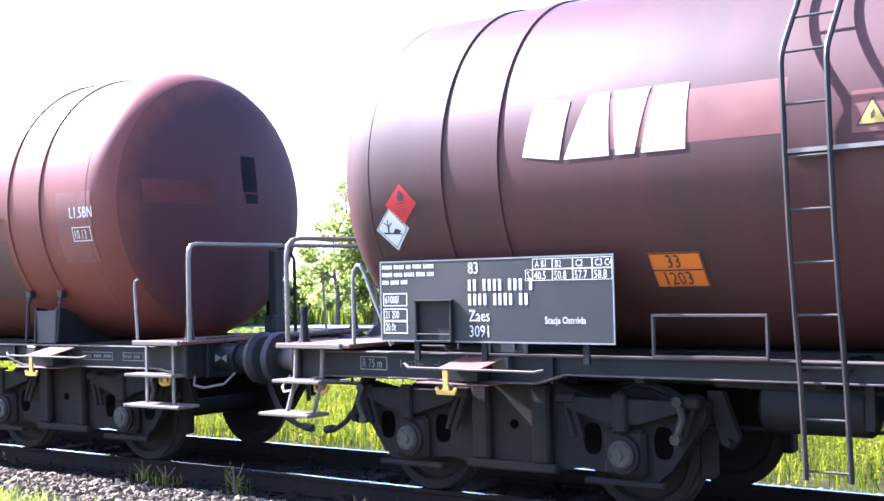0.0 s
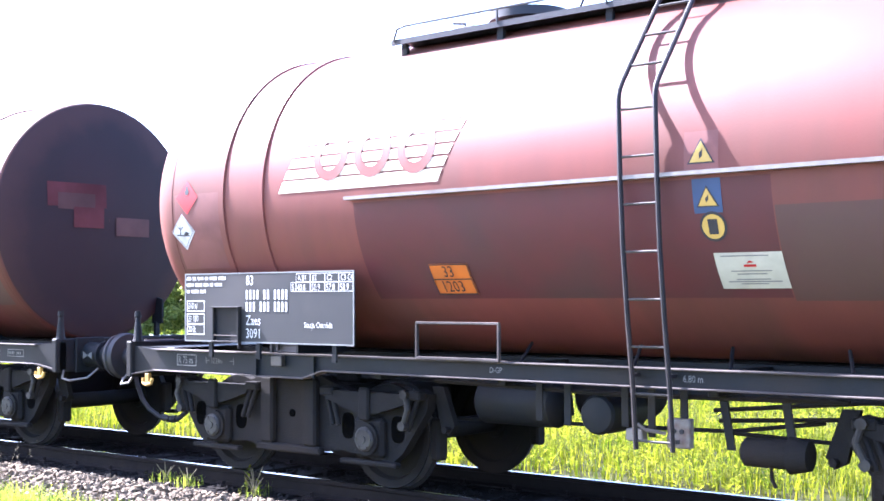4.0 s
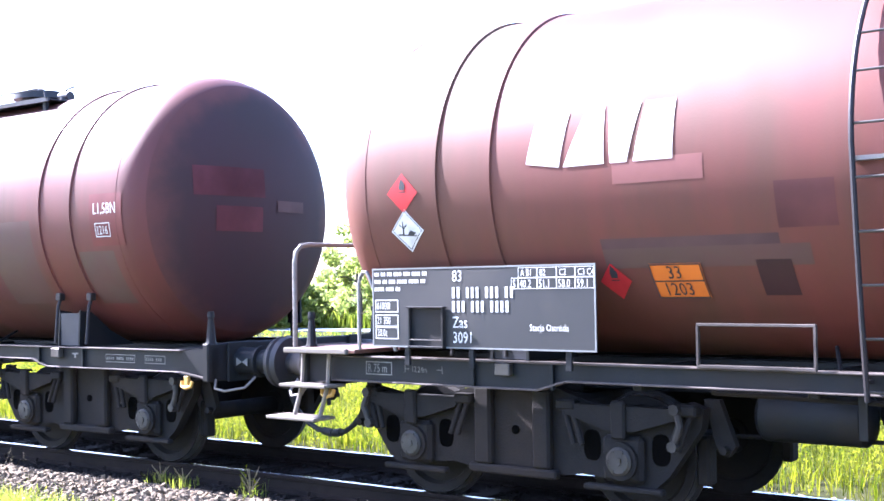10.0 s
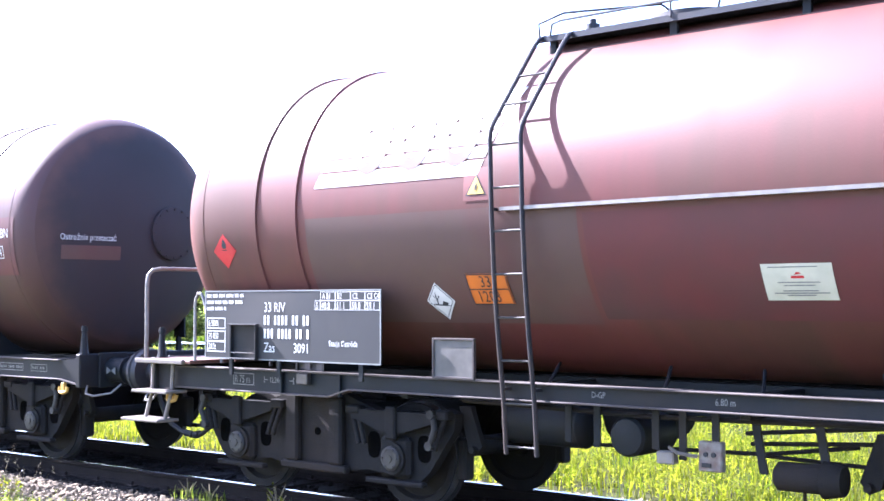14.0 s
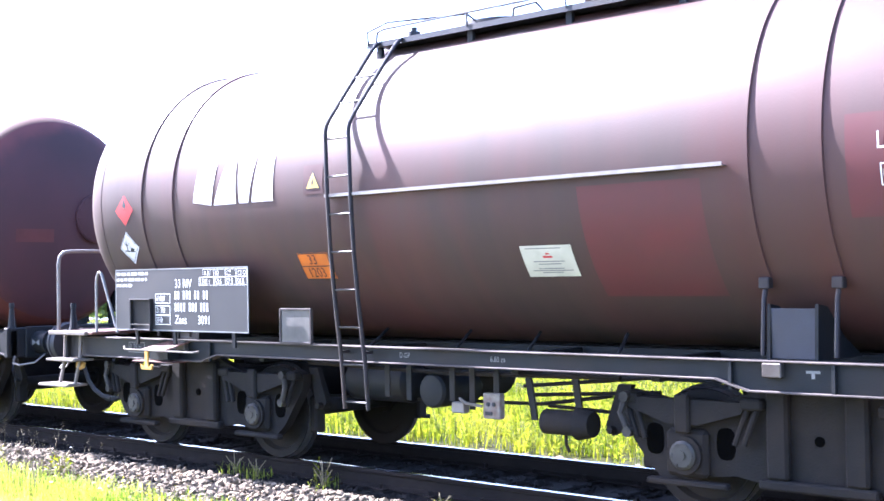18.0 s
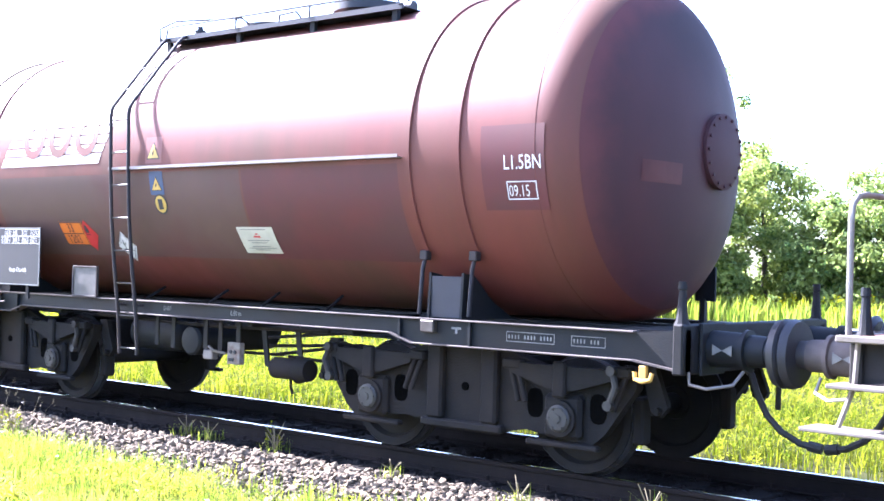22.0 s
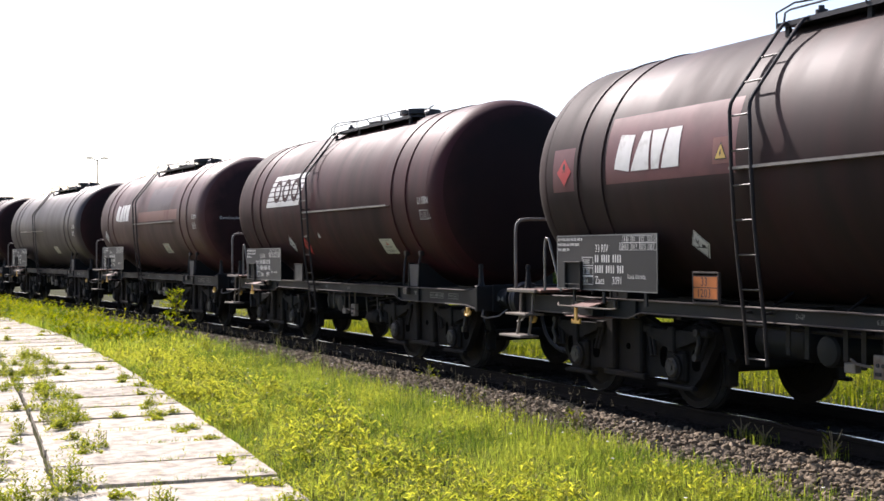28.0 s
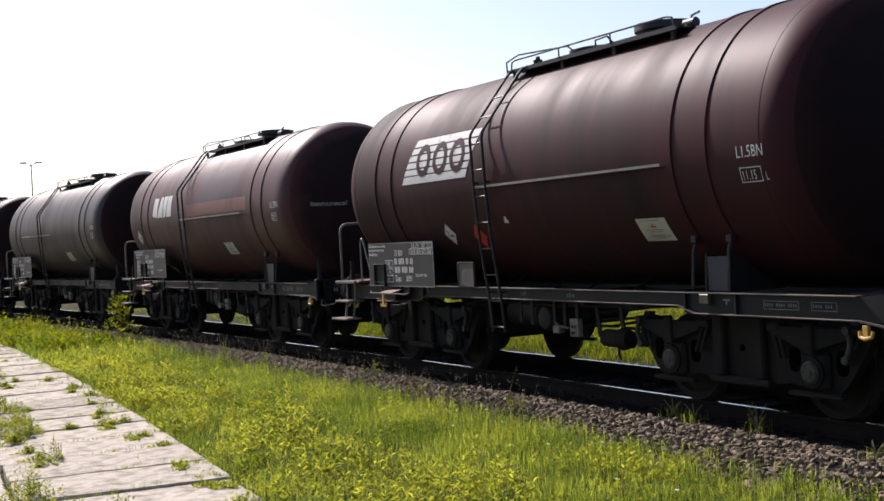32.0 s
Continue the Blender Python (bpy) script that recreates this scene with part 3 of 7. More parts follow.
def bogie(parent, cx):
    """A cast two-axle bogie: two side frames with axle boxes, a cross beam."""
    beam = Geo().box(cx - 0.3, cx + 0.3, -1.0, 1.0, 0.42, 0.86, 0.04)
    beam.box(cx - 0.16, cx + 0.16, -0.3, 0.3, 0.86, 0.98, 0.02)
    part("cross_beam", beam, GRIME, parent)
    for s in (-1, 1):
        g = Geo()
        half = [(0.0, 0.3), (0.45, 0.3), (0.62, 0.33), (1.22, 0.26), (1.34, 0.36), (1.6, 0.72), (1.62, 0.86), (1.5, 0.9), (1.2, 0.85), (0.99, 0.83), (0.75, 0.85), (0.5, 0.92), (0.36, 0.97), (0.0, 0.97)]
        shape = [(cx + x, z) for x, z in half] + [(cx - x, z) for x, z in reversed(half[:-1])][:-1]
        y0, y1 = sorted((s * 0.92, s * 1.02))
        g.plate(shape, y0, y1)
        # flanges along the edges and the middle column
        yo0, yo1 = sorted((s * 1.02, s * 1.1))
        g.box(cx - 0.42, cx + 0.42, yo0, yo1, 0.27, 0.34, 0.015)
        g.box(cx - 0.36, cx - 0.2, yo0, yo1, 0.34, 0.95, 0.02)
        g.box(cx + 0.2, cx + 0.36, yo0, yo1, 0.34, 0.95, 0.02)
        for e in (-1, 1):
            ax = cx + e * 0.99
            g.box(ax - 0.33, ax + 0.33, yo0, yo1, 0.23, 0.275, 0.012)
        frame = part("side_frame", g, GRIME, parent)
        for e in (-1, 1):
            ax = cx + e * 0.99
            b = Geo()
            yb0, yb1 = sorted((s * 1.0, s * 1.09))
            b.box(ax - 0.17, ax + 0.17, yb0, yb1, 0.3, 0.64, 0.03)
            b.cyl((ax, s * 1.08, 0.46), (ax, s * 1.12, 0.46), 0.14, 24)
            part("axle_box", b, GRIME, frame)
            c = Geo()
            c.lathe((ax, s * 1.115, 0.46), (ax, s * 1.15, 0.46), [(0, 0.105), (0.6, 0.105), (1, 0.085)], 24)
            c.cyl((ax, s * 1.15, 0.46), (ax, s * 1.158, 0.46), 0.035, 6)
            for k in range(6):
                a = k * math.pi / 3
                px, pz = ax + 0.08 * math.cos(a), 0.46 + 0.08 * math.sin(a)
                c.cyl((px, s * 1.14, pz), (px, s * 1.156, pz), 0.012, 6)
            part("axle_cap", c, AXLECAP if (e + cx > 0) == (cx > 0) else GRIME, frame, "grey bolted axle cap")
            # wing-shaped spring saddle above the box
            w = Geo()
            yw0, yw1 = sorted((s * 1.02, s * 1.12))
            w.plate([(ax - 0.5, 0.86), (ax - 0.46, 0.78), (ax - 0.12, 0.68), (ax + 0.12, 0.68), (ax + 0.46, 0.78), (ax + 0.5, 0.86)], yw0, yw1)
            w.box(ax - 0.06, ax + 0.06, *sorted((s * 1.1, s * 1.15)), 0.62, 0.9, 0.015)
            part("spring_saddle", w, GRIME, frame)
            for d in (-1, 1):
                k = Geo()
                p = Vector((ax + d * 0.5, s * 1.08, 0.84))
                q = Vector((ax + d * 0.4, s * 1.1, 0.56))
                k.cyl(p, q, 0.022, 8)
                k.cyl(p + Vector((0.07, 0, 0)), q + Vector((0.07, 0, 0)), 0.022, 8)
                k.box(p.x - 0.05, p.x + 0.12, *sorted((s * 1.03, s * 1.13)), p.z - 0.03, p.z + 0.05, 0.015)
                part("hanger_link", k, GRIME, frame)
                # no hole is cut: a near-black plate paints its shade
                h = Geo()
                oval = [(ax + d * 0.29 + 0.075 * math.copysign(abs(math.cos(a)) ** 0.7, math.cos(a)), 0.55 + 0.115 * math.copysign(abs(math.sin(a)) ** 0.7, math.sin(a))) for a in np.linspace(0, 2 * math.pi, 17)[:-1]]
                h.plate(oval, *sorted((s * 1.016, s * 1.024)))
                part("opening", h, HOLLOW_SHADE, frame, "near-black plate painting the shade of a frame hole")
            sh = Geo()
            hx = ax + e * 0.5
            sh.box(hx - 0.05, hx + 0.05, *sorted((s * 0.66, s * 0.8)), 0.28, 0.64, 0.02)
            part("brake_shoe", sh, GRIME, frame)
            bh = Geo()
            tilt = [(cx + e * 1.56, 0.92), (cx + e * 1.68, 0.92), (cx + e * 1.8, 0.6), (cx + e * 1.74, 0.52), (cx + e * 1.66, 0.56)]
            bh.plate(tilt if e > 0 else tilt[::-1], *sorted((s * 0.84, s * 0.9)))
            bh.cyl((cx + e * 1.73, s * 0.8, 0.57), (cx + e * 1.73, s * 0.96, 0.57), 0.03, 8)
            part("brake_hanger", bh, GRIME, frame)
            lk = Geo().tube([(cx + e * 1.46, s * 1.13, 0.86), (cx + e * 1.5, s * 1.15, 0.74), (cx + e * 1.44, s * 1.14, 0.6)], 0.026, 8)
            lk.cyl((cx + e * 1.46, s * 1.1, 0.86), (cx + e * 1.46, s * 1.17, 0.86), 0.04, 8)
            lk.cyl((cx + e * 1.44, s * 1.1, 0.6), (cx + e * 1.44, s * 1.17, 0.6), 0.04, 8)
            part("damper_link", lk, AXLECAP, frame, "worn bright damper link")
        # solid near-black disc painting the shade of a small hole
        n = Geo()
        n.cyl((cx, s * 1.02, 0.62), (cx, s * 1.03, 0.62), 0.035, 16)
        part("rivet_hole", n, HOLLOW_SHADE, frame)


def buffer(parent, e, s):
    x = lambda v: e * v
    y = s * 0.875
    g = Geo()
    g.lathe((x(5.5), y, 1.06), (x(6.0), y, 1.06), [(0, 0.17), (0.04, 0.17), (0.05, 0.135), (0.55, 0.125), (0.56, 0.15), (0.62, 0.15), (0.63, 0.115), (0.9, 0.11)], 28)
    g.box(*sorted((x(5.5), x(5.53))), y - 0.19, y + 0.19, 0.87, 1.25, 0.01)
    # buffers facing the sun take the paler material, sunlight put into the colour
    o = part("buffer", g, FRAME if e > 0 else FLANGE, parent)
    h = Geo().lathe((x(5.9), y, 1.06), (x(6.11), y, 1.06), [(0, 0.1), (0.55, 0.1), (0.6, 0.23), (0.85, 0.245), (1.0, 0.2), (1.01, 0.0)], 32)
    part("buffer_head", h, SOOT, o, "rounded black buffer plate")
    m = Geo()
    mx = 5.66 if e > 0 else -5.66
    for d in (-1, 1):
        m.plate([(mx, 1.06), (mx + d * 0.075, 1.1), (mx + d * 0.075, 1.02)], y - 0.14 if s < 0 else y + 0.14, y - 0.143 if s < 0 else y + 0.143)
    part("buffer_mark", m, FADED, o, "small white painted mark")


def platform(parent, e):
    """The brakeman's end platform with its steps and rails, at the end e of the wagon."""
    X = lambda v: e * v
    bx = lambda g, a, b, *r: g.box(min(X(a), X(b)), max(X(a), X(b)), *r)
    g = Geo()
    for k in range(5):
        y0 = -1.42 + k * 0.57
        bx(g, 4.98 if e > 0 else 4.72, 5.57 if e > 0 else 5.52, y0, y0 + 0.555, 1.2, 1.235, 0.006)
    o = part("end_platform", g, PLATE, parent, "rusty plank floor of the end platform")
    for s in (-1, 1):
        rail = Geo()
        y = s * 1.36
        x5 = 5.61 if e > 0 else 5.48
        rail.tube([(X(x5), y, 1.23), (X(x5), y, 1.98), (X(x5 - 0.005), y * 0.99, 2.07), (X(x5 - 0.02), y * 0.96, 2.115), (X(x5 - 0.04), y * 0.9, 2.13), (X(x5 - 0.08), s * 0.02, 2.13)], 0.021, 10)
        part("hand_rail", rail, GALV, parent, "bent grey tube rail")
        for z, a, b in ((0.9, 4.82, 5.48), (0.615, 4.8, 5.56)) if e > 0 else ((0.9, 5.03, 5.58), (0.615, 5.16, 5.75)):
            t = Geo()
            bx(t, a, b, *sorted((s * 1.2, s * 1.47)), z, z + 0.028, 0.006)
            part("step", t, TIMBER, parent, "worn plank step")
        for a in (4.95, 5.32) if e > 0 else (5.13, 5.44):
            st = Geo()
            y2 = s * 1.3
            if e > 0:
                bx(st, a - 0.016, a + 0.016, y2 - 0.01, y2 + 0.01, 0.64, 1.2, 0.003)
            else:
                st.tube([(X(a), y2, 1.2), (X(a + 0.02), y2, 0.92), (X(a + 0.13), y2, 0.62)], 0.02, 6)
            part("step_hanger", st, GALV, parent)
    for a, b in ((4.94, 5.57) if e > 0 else (4.78, 5.52),):
        part("platform_edge", Geo().box(min(X(a), X(b)), max(X(a), X(b)), -1.475, -1.425, 1.195, 1.24, 0.008), TIMBER, o, "pale worn edge board")
    cx = 5.1 if e > 0 else 5.28
    w = Geo().box(X(cx) - 0.055, X(cx) + 0.055, 0.28, 0.4, 1.23, 2.1, 0.015)
    w.box(X(cx) - 0.08, X(cx) + 0.08, 0.22, 0.46, 1.235, 1.42, 0.02)
    col = part("brake_column", w, LADDER, parent, "dark hand brake column")
    h = Geo().cyl((X(cx + 0.12), 0.5, 1.235), (X(cx + 0.12), 0.5, 2.0), 0.018, 8)
    h.tube([(X(cx), 0.34, 2.08), (X(cx + 0.08), 0.42, 2.14), (X(cx + 0.12), 0.5, 2.0)], 0.016, 6)
    part("brake_handle", h, FRAME, col)


def underframe(w, e):
    """Sills, cross beams, end beams, buffers, draw gear; e: the end with the platform."""
    for s in (-1, 1):
        g = Geo()
        y0, y1 = sorted((s * 1.17, s * 1.25))
        low = [(-5.5, 0.9), (-5.1, 0.955), (-3.0, 0.965), (-2.75, 1.03), (2.75, 1.03), (3.0, 0.965), (5.1, 0.955), (5.5, 0.9)]
        g.plate(low + [(5.5, 1.2), (5.1, 1.165), (-5.1, 1.165), (-5.5, 1.2)], y0, y1)
        f0, f1 = sorted((s * 1.17, s * 1.29))
        sill = part("side_sill", g, FRAME, w)
        for a, b, z in ((-5.1, 5.1, 1.16), (-2.75, 2.75, 1.028), (-5.1, -3.0, 0.955), (3.0, 5.1, 0.955)):
            part("sill_flange", Geo().box(a, b, f0, f1, z, z + 0.014, 0.004), FLANGE, sill, "dusty worn flange, sunlight in its colour")
        for q in (-1, 1):
            for a, z0, b, z2 in ((2.75, 1.028, 3.0, 0.955), (5.1, 0.955, 5.48, 0.9)):
                k = Geo().plate([(q * a, z0), (q * b, z2), (q * b, z2 + 0.014), (q * a, z0 + 0.014)][::q], f0, f1)
                part("sill_flange", k, FLANGE, sill, "dusty worn flange, sunlight in its colour")
        for x in (-3.6, -2.86, 2.86, 3.6):
            k = Geo().box(x - 0.012, x + 0.012, *sorted((s * 1.25, s * 1.284)), 0.968, 1.158, 0.002)
            part("stiffener", k, FRAME, sill)
        for x in (-1.2, 1.2) if s > 0 else (3.18, -3.3):
            k = Geo().box(x - 0.07, x + 0.07, *sorted((s * 1.25, s * 1.31)), 1.06, 1.158, 0.008)
            part("lashing_bracket", k, STEEL, sill, "small worn steel bracket")
    g = Geo()
    g.box(-5.3, 5.3, -0.28, -0.2, 0.9, 1.17, 0.01)
    g.box(-5.3, 5.3, 0.2, 0.28, 0.9, 1.17, 0.01)
    part("centre_sill", g, FRAME, w)
    for x in (-2.2, -0.9, 0.9, 2.2):
        part("cross_member", Geo().box(x - 0.04, x + 0.04, -1.17, 1.17, 0.98, 1.15, 0.008), FRAME, w)
    for q in (-1, 1):
        x0, x1 = sorted((q * 5.42, q * 5.5))
        eb = part("end_beam", Geo().box(x0, x1, -1.3, 1.3, 0.88, 1.24, 0.012), FRAME, w)
        part("deck_plate", Geo().box(*sorted((q * 4.9, q * 5.42)), -1.16, 1.16, 1.172, 1.184, 0.003), FRAME, w)
        for s in (-1, 1):
            buffer(w, q, s)
            h = Geo()
            hx = q * 5.18
            h.tube([(hx - 0.07, s * 1.27, 0.88), (hx - 0.06, s * 1.28, 0.83), (hx, s * 1.29, 0.815), (hx + 0.06, s * 1.28, 0.83), (hx + 0.07, s * 1.27, 0.88)], 0.018, 8)
            h.box(hx - 0.03, hx + 0.03, *sorted((s * 1.25, s * 1.29)), 0.83, 0.93, 0.006)
            part("tow_hook", h, HOOKYEL, w, "yellow painted rope hook")
            gr = Geo()
            gr.tube([(q * 5.5, s * 1.2, 0.9), (q * 5.53, s * 1.24, 0.82), (q * 5.66, s * 1.24, 0.8), (q * 5.8, s * 1.12, 0.83), (q * 5.82, s * 1.0, 0.92)], 0.012, 6)
            part("shunter_grip", gr, GALV, w, "bent grey grip under the buffer")
            lamp = Geo().lathe((q * 5.44, s * 1.2, 1.235), (q * 5.44, s * 1.2, 1.54), [(0, 0.06), (0.1, 0.045), (0.8, 0.026), (0.82, 0.036), (1, 0.03)], 10)
            part("lamp_bracket", lamp, FRAME, w)
        c = Geo()
        c.box(*sorted((q * 5.5, q * 5.66)), -0.05, 0.05, 0.97, 1.1, 0.02)
        c.tube([(q * 5.62, 0, 1.03), (q * 5.78, 0, 1.05), (q * 5.84, 0, 1.12), (q * 5.76, 0, 1.17)], 0.035, 8)
        dr = part("draw_hook", c, GRIME, w)
        ch = Geo()
        ch.tube([(q * 5.6, -0.07, 1.03), (q * 5.9, -0.06, 0.98), (q * 6.12, -0.05, 0.96)], 0.02, 6)
        ch.tube([(q * 5.6, 0.07, 1.03), (q * 5.9, 0.06, 0.98), (q * 6.12, 0.05, 0.96)], 0.02, 6)
        ch.cyl((q * 5.9, -0.1, 0.98), (q * 5.9, 0.1, 0.98), 0.028, 8)
        part("screw_coupling", ch, GRIME, dr)
        hs = Geo().tube([(q * 5.48, -0.3, 0.94), (q * 5.56, -0.3, 0.84), (q * 5.61, -0.3, 0.7), (q * 5.69, -0.3, 0.55), (q * 5.8, -0.29, 0.44), (q * 5.94, -0.27, 0.365), (q * 6.08, -0.25, 0.34)], 0.026, 8)
        hs.cyl((q * 6.0, -0.26, 0.355), (q * 6.1, -0.25, 0.338), 0.04, 8)
        part("brake_hose", hs, RUBBER, w, "black hanging air hose")
        part("hose_cock", Geo().cyl((q * 5.46, -0.3, 0.97), (q * 5.55, -0.3, 0.86), 0.035, 8), STEEL, w)
        tail = Geo().tube([(q * 5.4, 0.42, 0.9), (q * 5.46, 0.42, 0.78), (q * 5.46, 0.42, 0.52)], 0.024, 8)
        part("spare_hose", tail, RUBBER, w, "short hanging hose end")
        # saddle under each end of the tank
        for s in (-1, 1):
            prof = [(s * 1.22, 1.17), (s * 1.2, 1.55), (s * 1.06, 1.53), (s * 0.8, 1.32), (s * 0.5, 1.17)]
            for x in (q * 3.12, q * 3.46):
                vs = [(x + d, y, z) for d in (-0.012, 0.012) for y, z in prof]
                n = len(prof)
                g = Geo().add(vs, [tuple(range(n)), tuple(range(2 * n - 1, n - 1, -1))] + [(k, (k + 1) % n, n + (k + 1) % n, n + k) for k in range(n)])
                part("saddle_rib", g, FRAME, w)
            pl = Geo().box(*sorted((q * 3.13, q * 3.45)), *sorted((s * 1.185, s * 1.2)), 1.18, 1.52, 0.004)
            part("saddle_plate", pl, SADDLE, w, "grey-blue saddle plate")
    # brake rigging, air tank and valves between the bogies
    r2 = Geo().lathe((-1.55, -0.55, 0.8), (-0.72, -0.55, 0.8), [(0, 0.08), (0.03, 0.16), (0.07, 0.19), (0.93, 0.19), (0.97, 0.16), (1, 0.08)], 28)
    part("air_tank", r2, FRAME, w, "dark cylindrical air reservoir")
    a = Geo().lathe((-0.12, -1.05, 0.79), (-0.12, -0.4, 0.79), [(0, 0.06), (0.02, 0.13), (0.06, 0.15), (0.8, 0.15), (0.85, 0.08), (1, 0.05)], 24)
    part("brake_cylinder", a, FRAME, w, "dark round brake cylinder")
    b = Geo()
    b.box(0.5, 0.68, -1.09, -1.02, 0.6, 0.81, 0.008)
    lv = part("lever_plate", b, LEVER, w, "pale grey changeover lever plate")
    for x in (0.56, 0.62):
        part("lever_dot", Geo().cyl((x, -1.09, 0.72), (x, -1.1, 0.72), 0.018, 8), INK, lv)
    part("lever_bar", Geo().box(0.53, 0.6, -1.1, -1.09, 0.63, 0.66), INK, lv)
    h = Geo().tube([(0.5, -1.1, 0.7), (0.36, -1.14, 0.72), (0.3, -1.15, 0.76)], 0.014, 6)
    h.box(0.18, 0.32, -1.12, -1.04, 0.63, 0.72, 0.008)
    part("changeover_handle", h, GALV, w, "bent grey lever with a valve box")
    for x, z in ((-0.36, 0.7), (0.14, 0.72), (0.36, 0.66), (0.62, 0.8), (-0.62, 0.72)):
        part("hanger", Geo().box(x - 0.03, x + 0.03, -1.06, -1.045, z, 1.03, 0.003), FRAME, w)
    for i, (x0, z0, x1, z1) in enumerate(((0.75, 0.86, 2.0, 0.98), (0.75, 0.78, 2.0, 0.86), (0.8, 0.7, 1.5, 0.8), (0.95, 0.93, 1.4, 0.93), (-2.0, 0.62, 0.7, 0.68), (0.7, 0.66, 2.1, 0.62))):
        part("brake_rod", Geo().tube([(x0, -0.85 + 0.08 * i, z0), (x1, -0.85 + 0.08 * i, z1)], 0.017, 6), GRIME, w)
    for x in (0.86, 1.32):
        g = Geo().plate([(x - 0.03, 1.03), (x + 0.03, 1.03), (x + 0.1, 0.6), (x + 0.04, 0.6)], -0.96, -0.94)
        part("rigging_bracket", g, FRAME, w)
    g = Geo().lathe((1.02, -0.95, 0.6), (1.5, -0.95, 0.6), [(0, 0.07), (0.05, 0.1), (0.7, 0.1), (0.72, 0.13), (1, 0.1)], 18)
    part("slack_adjuster", g, GRIME, w, "dark round slack adjuster")
    g = Geo().tube([(-1.7, -1.0, 0.98), (-1.0, -1.02, 0.97), (0.1, -1.02, 0.95), (1.8, -1.02, 0.98)], 0.02, 6)
    part("brake_pipe", g, GRIME, w)
    g = Geo().tube([(1.2, -0.9, 0.6), (1.2, -0.9, 0.42), (1.23, -0.9, 0.36)], 0.014, 6)
    part("drain_pipe", g, GRIME, w)
    g = Geo().lathe((-0.55, -0.3, 0.86), (-0.55, 0.4, 0.86), [(0, 0.24), (1, 0.24)], 24)
    part("outlet_valve", g, GRIME, w)
    for x in (-0.9, 0.1, 0.85, 1.7):
        part("tank_stay", Geo().tube([(x, -0.75, 1.3), (x + 0.18, -1.16, 1.17)], 0.014, 6), FRAME, w)
    # tank end dish supports
    for q in (-1, 1):
        g = Geo().plate([(q * a, z) for a, z in ((4.48, 1.36), (4.67, 1.36), (4.67, 1.66), (4.48, 1.7))][::q], 0.838, 0.862)
        g.box(*sorted((q * 4.53, q * 4.58)), 0.82, 0.88, 1.17, 1.38, 0.004)
        part("end_stay", g, FRAME, w)


def top_gear(w, e):
    """Walkway, rails and lids on top of the tank; it starts at the ladder and runs towards e."""
    X = lambda v: e * v
    y0, y1, zw = -0.8, -0.42, 3.93
    g = Geo()
    n = 30
    g.box(*sorted((X(-1.05), X(2.35))), y0 + 0.022, y1, zw - 0.008, zw - 0.002)
    for i in range(n):
        x = -1.03 + 3.3 * i / (n - 1)
        g.box(min(X(x), X(x + 0.05)), max(X(x), X(x + 0.05)), y0 + 0.022, y1, zw - 0.002, zw + 0.006)
    for yy in (y0, y1):
        g.box(*sorted((X(-1.07), X(2.37))), yy, yy + 0.022, zw - 0.035, zw + 0.014)
    part("walkway", g, SOOT, w, "dark grating walkway on the tank top")
    for x in (-0.95, 0.15, 1.2, 2.25):
        part("walkway_leg", Geo().box(X(x) - 0.03, X(x) + 0.03, y0 + 0.04, y0 + 0.08, 3.74, zw - 0.03), FRAME, w)
    foot = Geo()
    foot.box(*sorted((X(-1.0), X(2.3))), y0 + 0.03, y0 + 0.09, 3.775, 3.8, 0.004)
    part("walkway_foot", foot, FLANGE, w, "pale worn bar under the walkway")
    rl = Geo().tube([(X(-0.95), y0, zw), (X(-0.93), y0, zw + 0.1), (X(-0.85), y0, zw + 0.12), (X(2.2), y0, zw + 0.12), (X(2.3), y0, zw + 0.1), (X(2.34), y0, zw)], 0.011, 6)
    for x in (0.15, 1.2):
        rl.cyl((X(x), y0, zw), (X(x), y0, zw + 0.12), 0.01, 6)
    part("walkway_rail", rl, SOOT, w, "thin low tube rail")
    lid = Geo().lathe((X(0.0), -0.12, 3.95), (X(0.0), -0.12, 4.1), [(0, 0.3), (0.55, 0.3), (0.56, 0.35), (0.8, 0.35), (1, 0.22)], 32)
    lid.tube([(X(0.3), -0.36, 4.0), (X(0.36), -0.4, 4.12), (X(0.6), -0.4, 4.13), (X(0.7), -0.36, 4.0)], 0.012, 6)
    part("manhole_lid", lid, SOOT, w, "round dark manhole lid")
    l2 = Geo().lathe((X(1.35), -0.12, 3.95), (X(1.35), -0.12, 4.16), [(0, 0.27), (0.55, 0.27), (0.57, 0.36), (0.95, 0.36), (1, 0.3)], 32)
    part("dome_lid", l2, SOOT, w, "round dark filling lid")
    v = Geo().cyl((X(1.95), -0.25, 3.93), (X(1.95), -0.25, 4.04), 0.07, 12)
    v.cyl((X(1.86), -0.25, 4.05), (X(2.04), -0.25, 4.05), 0.055, 12)
    v.tube([(X(1.95), -0.25, 4.05), (X(1.97), -0.25, 4.13), (X(2.1), -0.25, 4.15)], 0.014, 6)
    part("vent_valve", v, SOOT, w, "small vent valve on top")
    small = Geo().lathe((X(-0.7), -0.55, 3.94), (X(-0.7), -0.55, 4.08), [(0, 0.1), (0.3, 0.1), (0.32, 0.06), (0.7, 0.06), (0.72, 0.03), (1, 0.03)], 14)
    part("air_valve", small, SOOT, w, "small air valve beside the ladder")
    hoopr = Geo().tube([(X(-1.05), y0, zw), (X(-1.06), y0, zw + 0.12), (X(-0.85), y0 + 0.05, zw + 0.19), (X(-0.1), y0 + 0.3, zw + 0.19), (X(0.0), y0 + 0.35, zw + 0.1)], 0.011, 6)
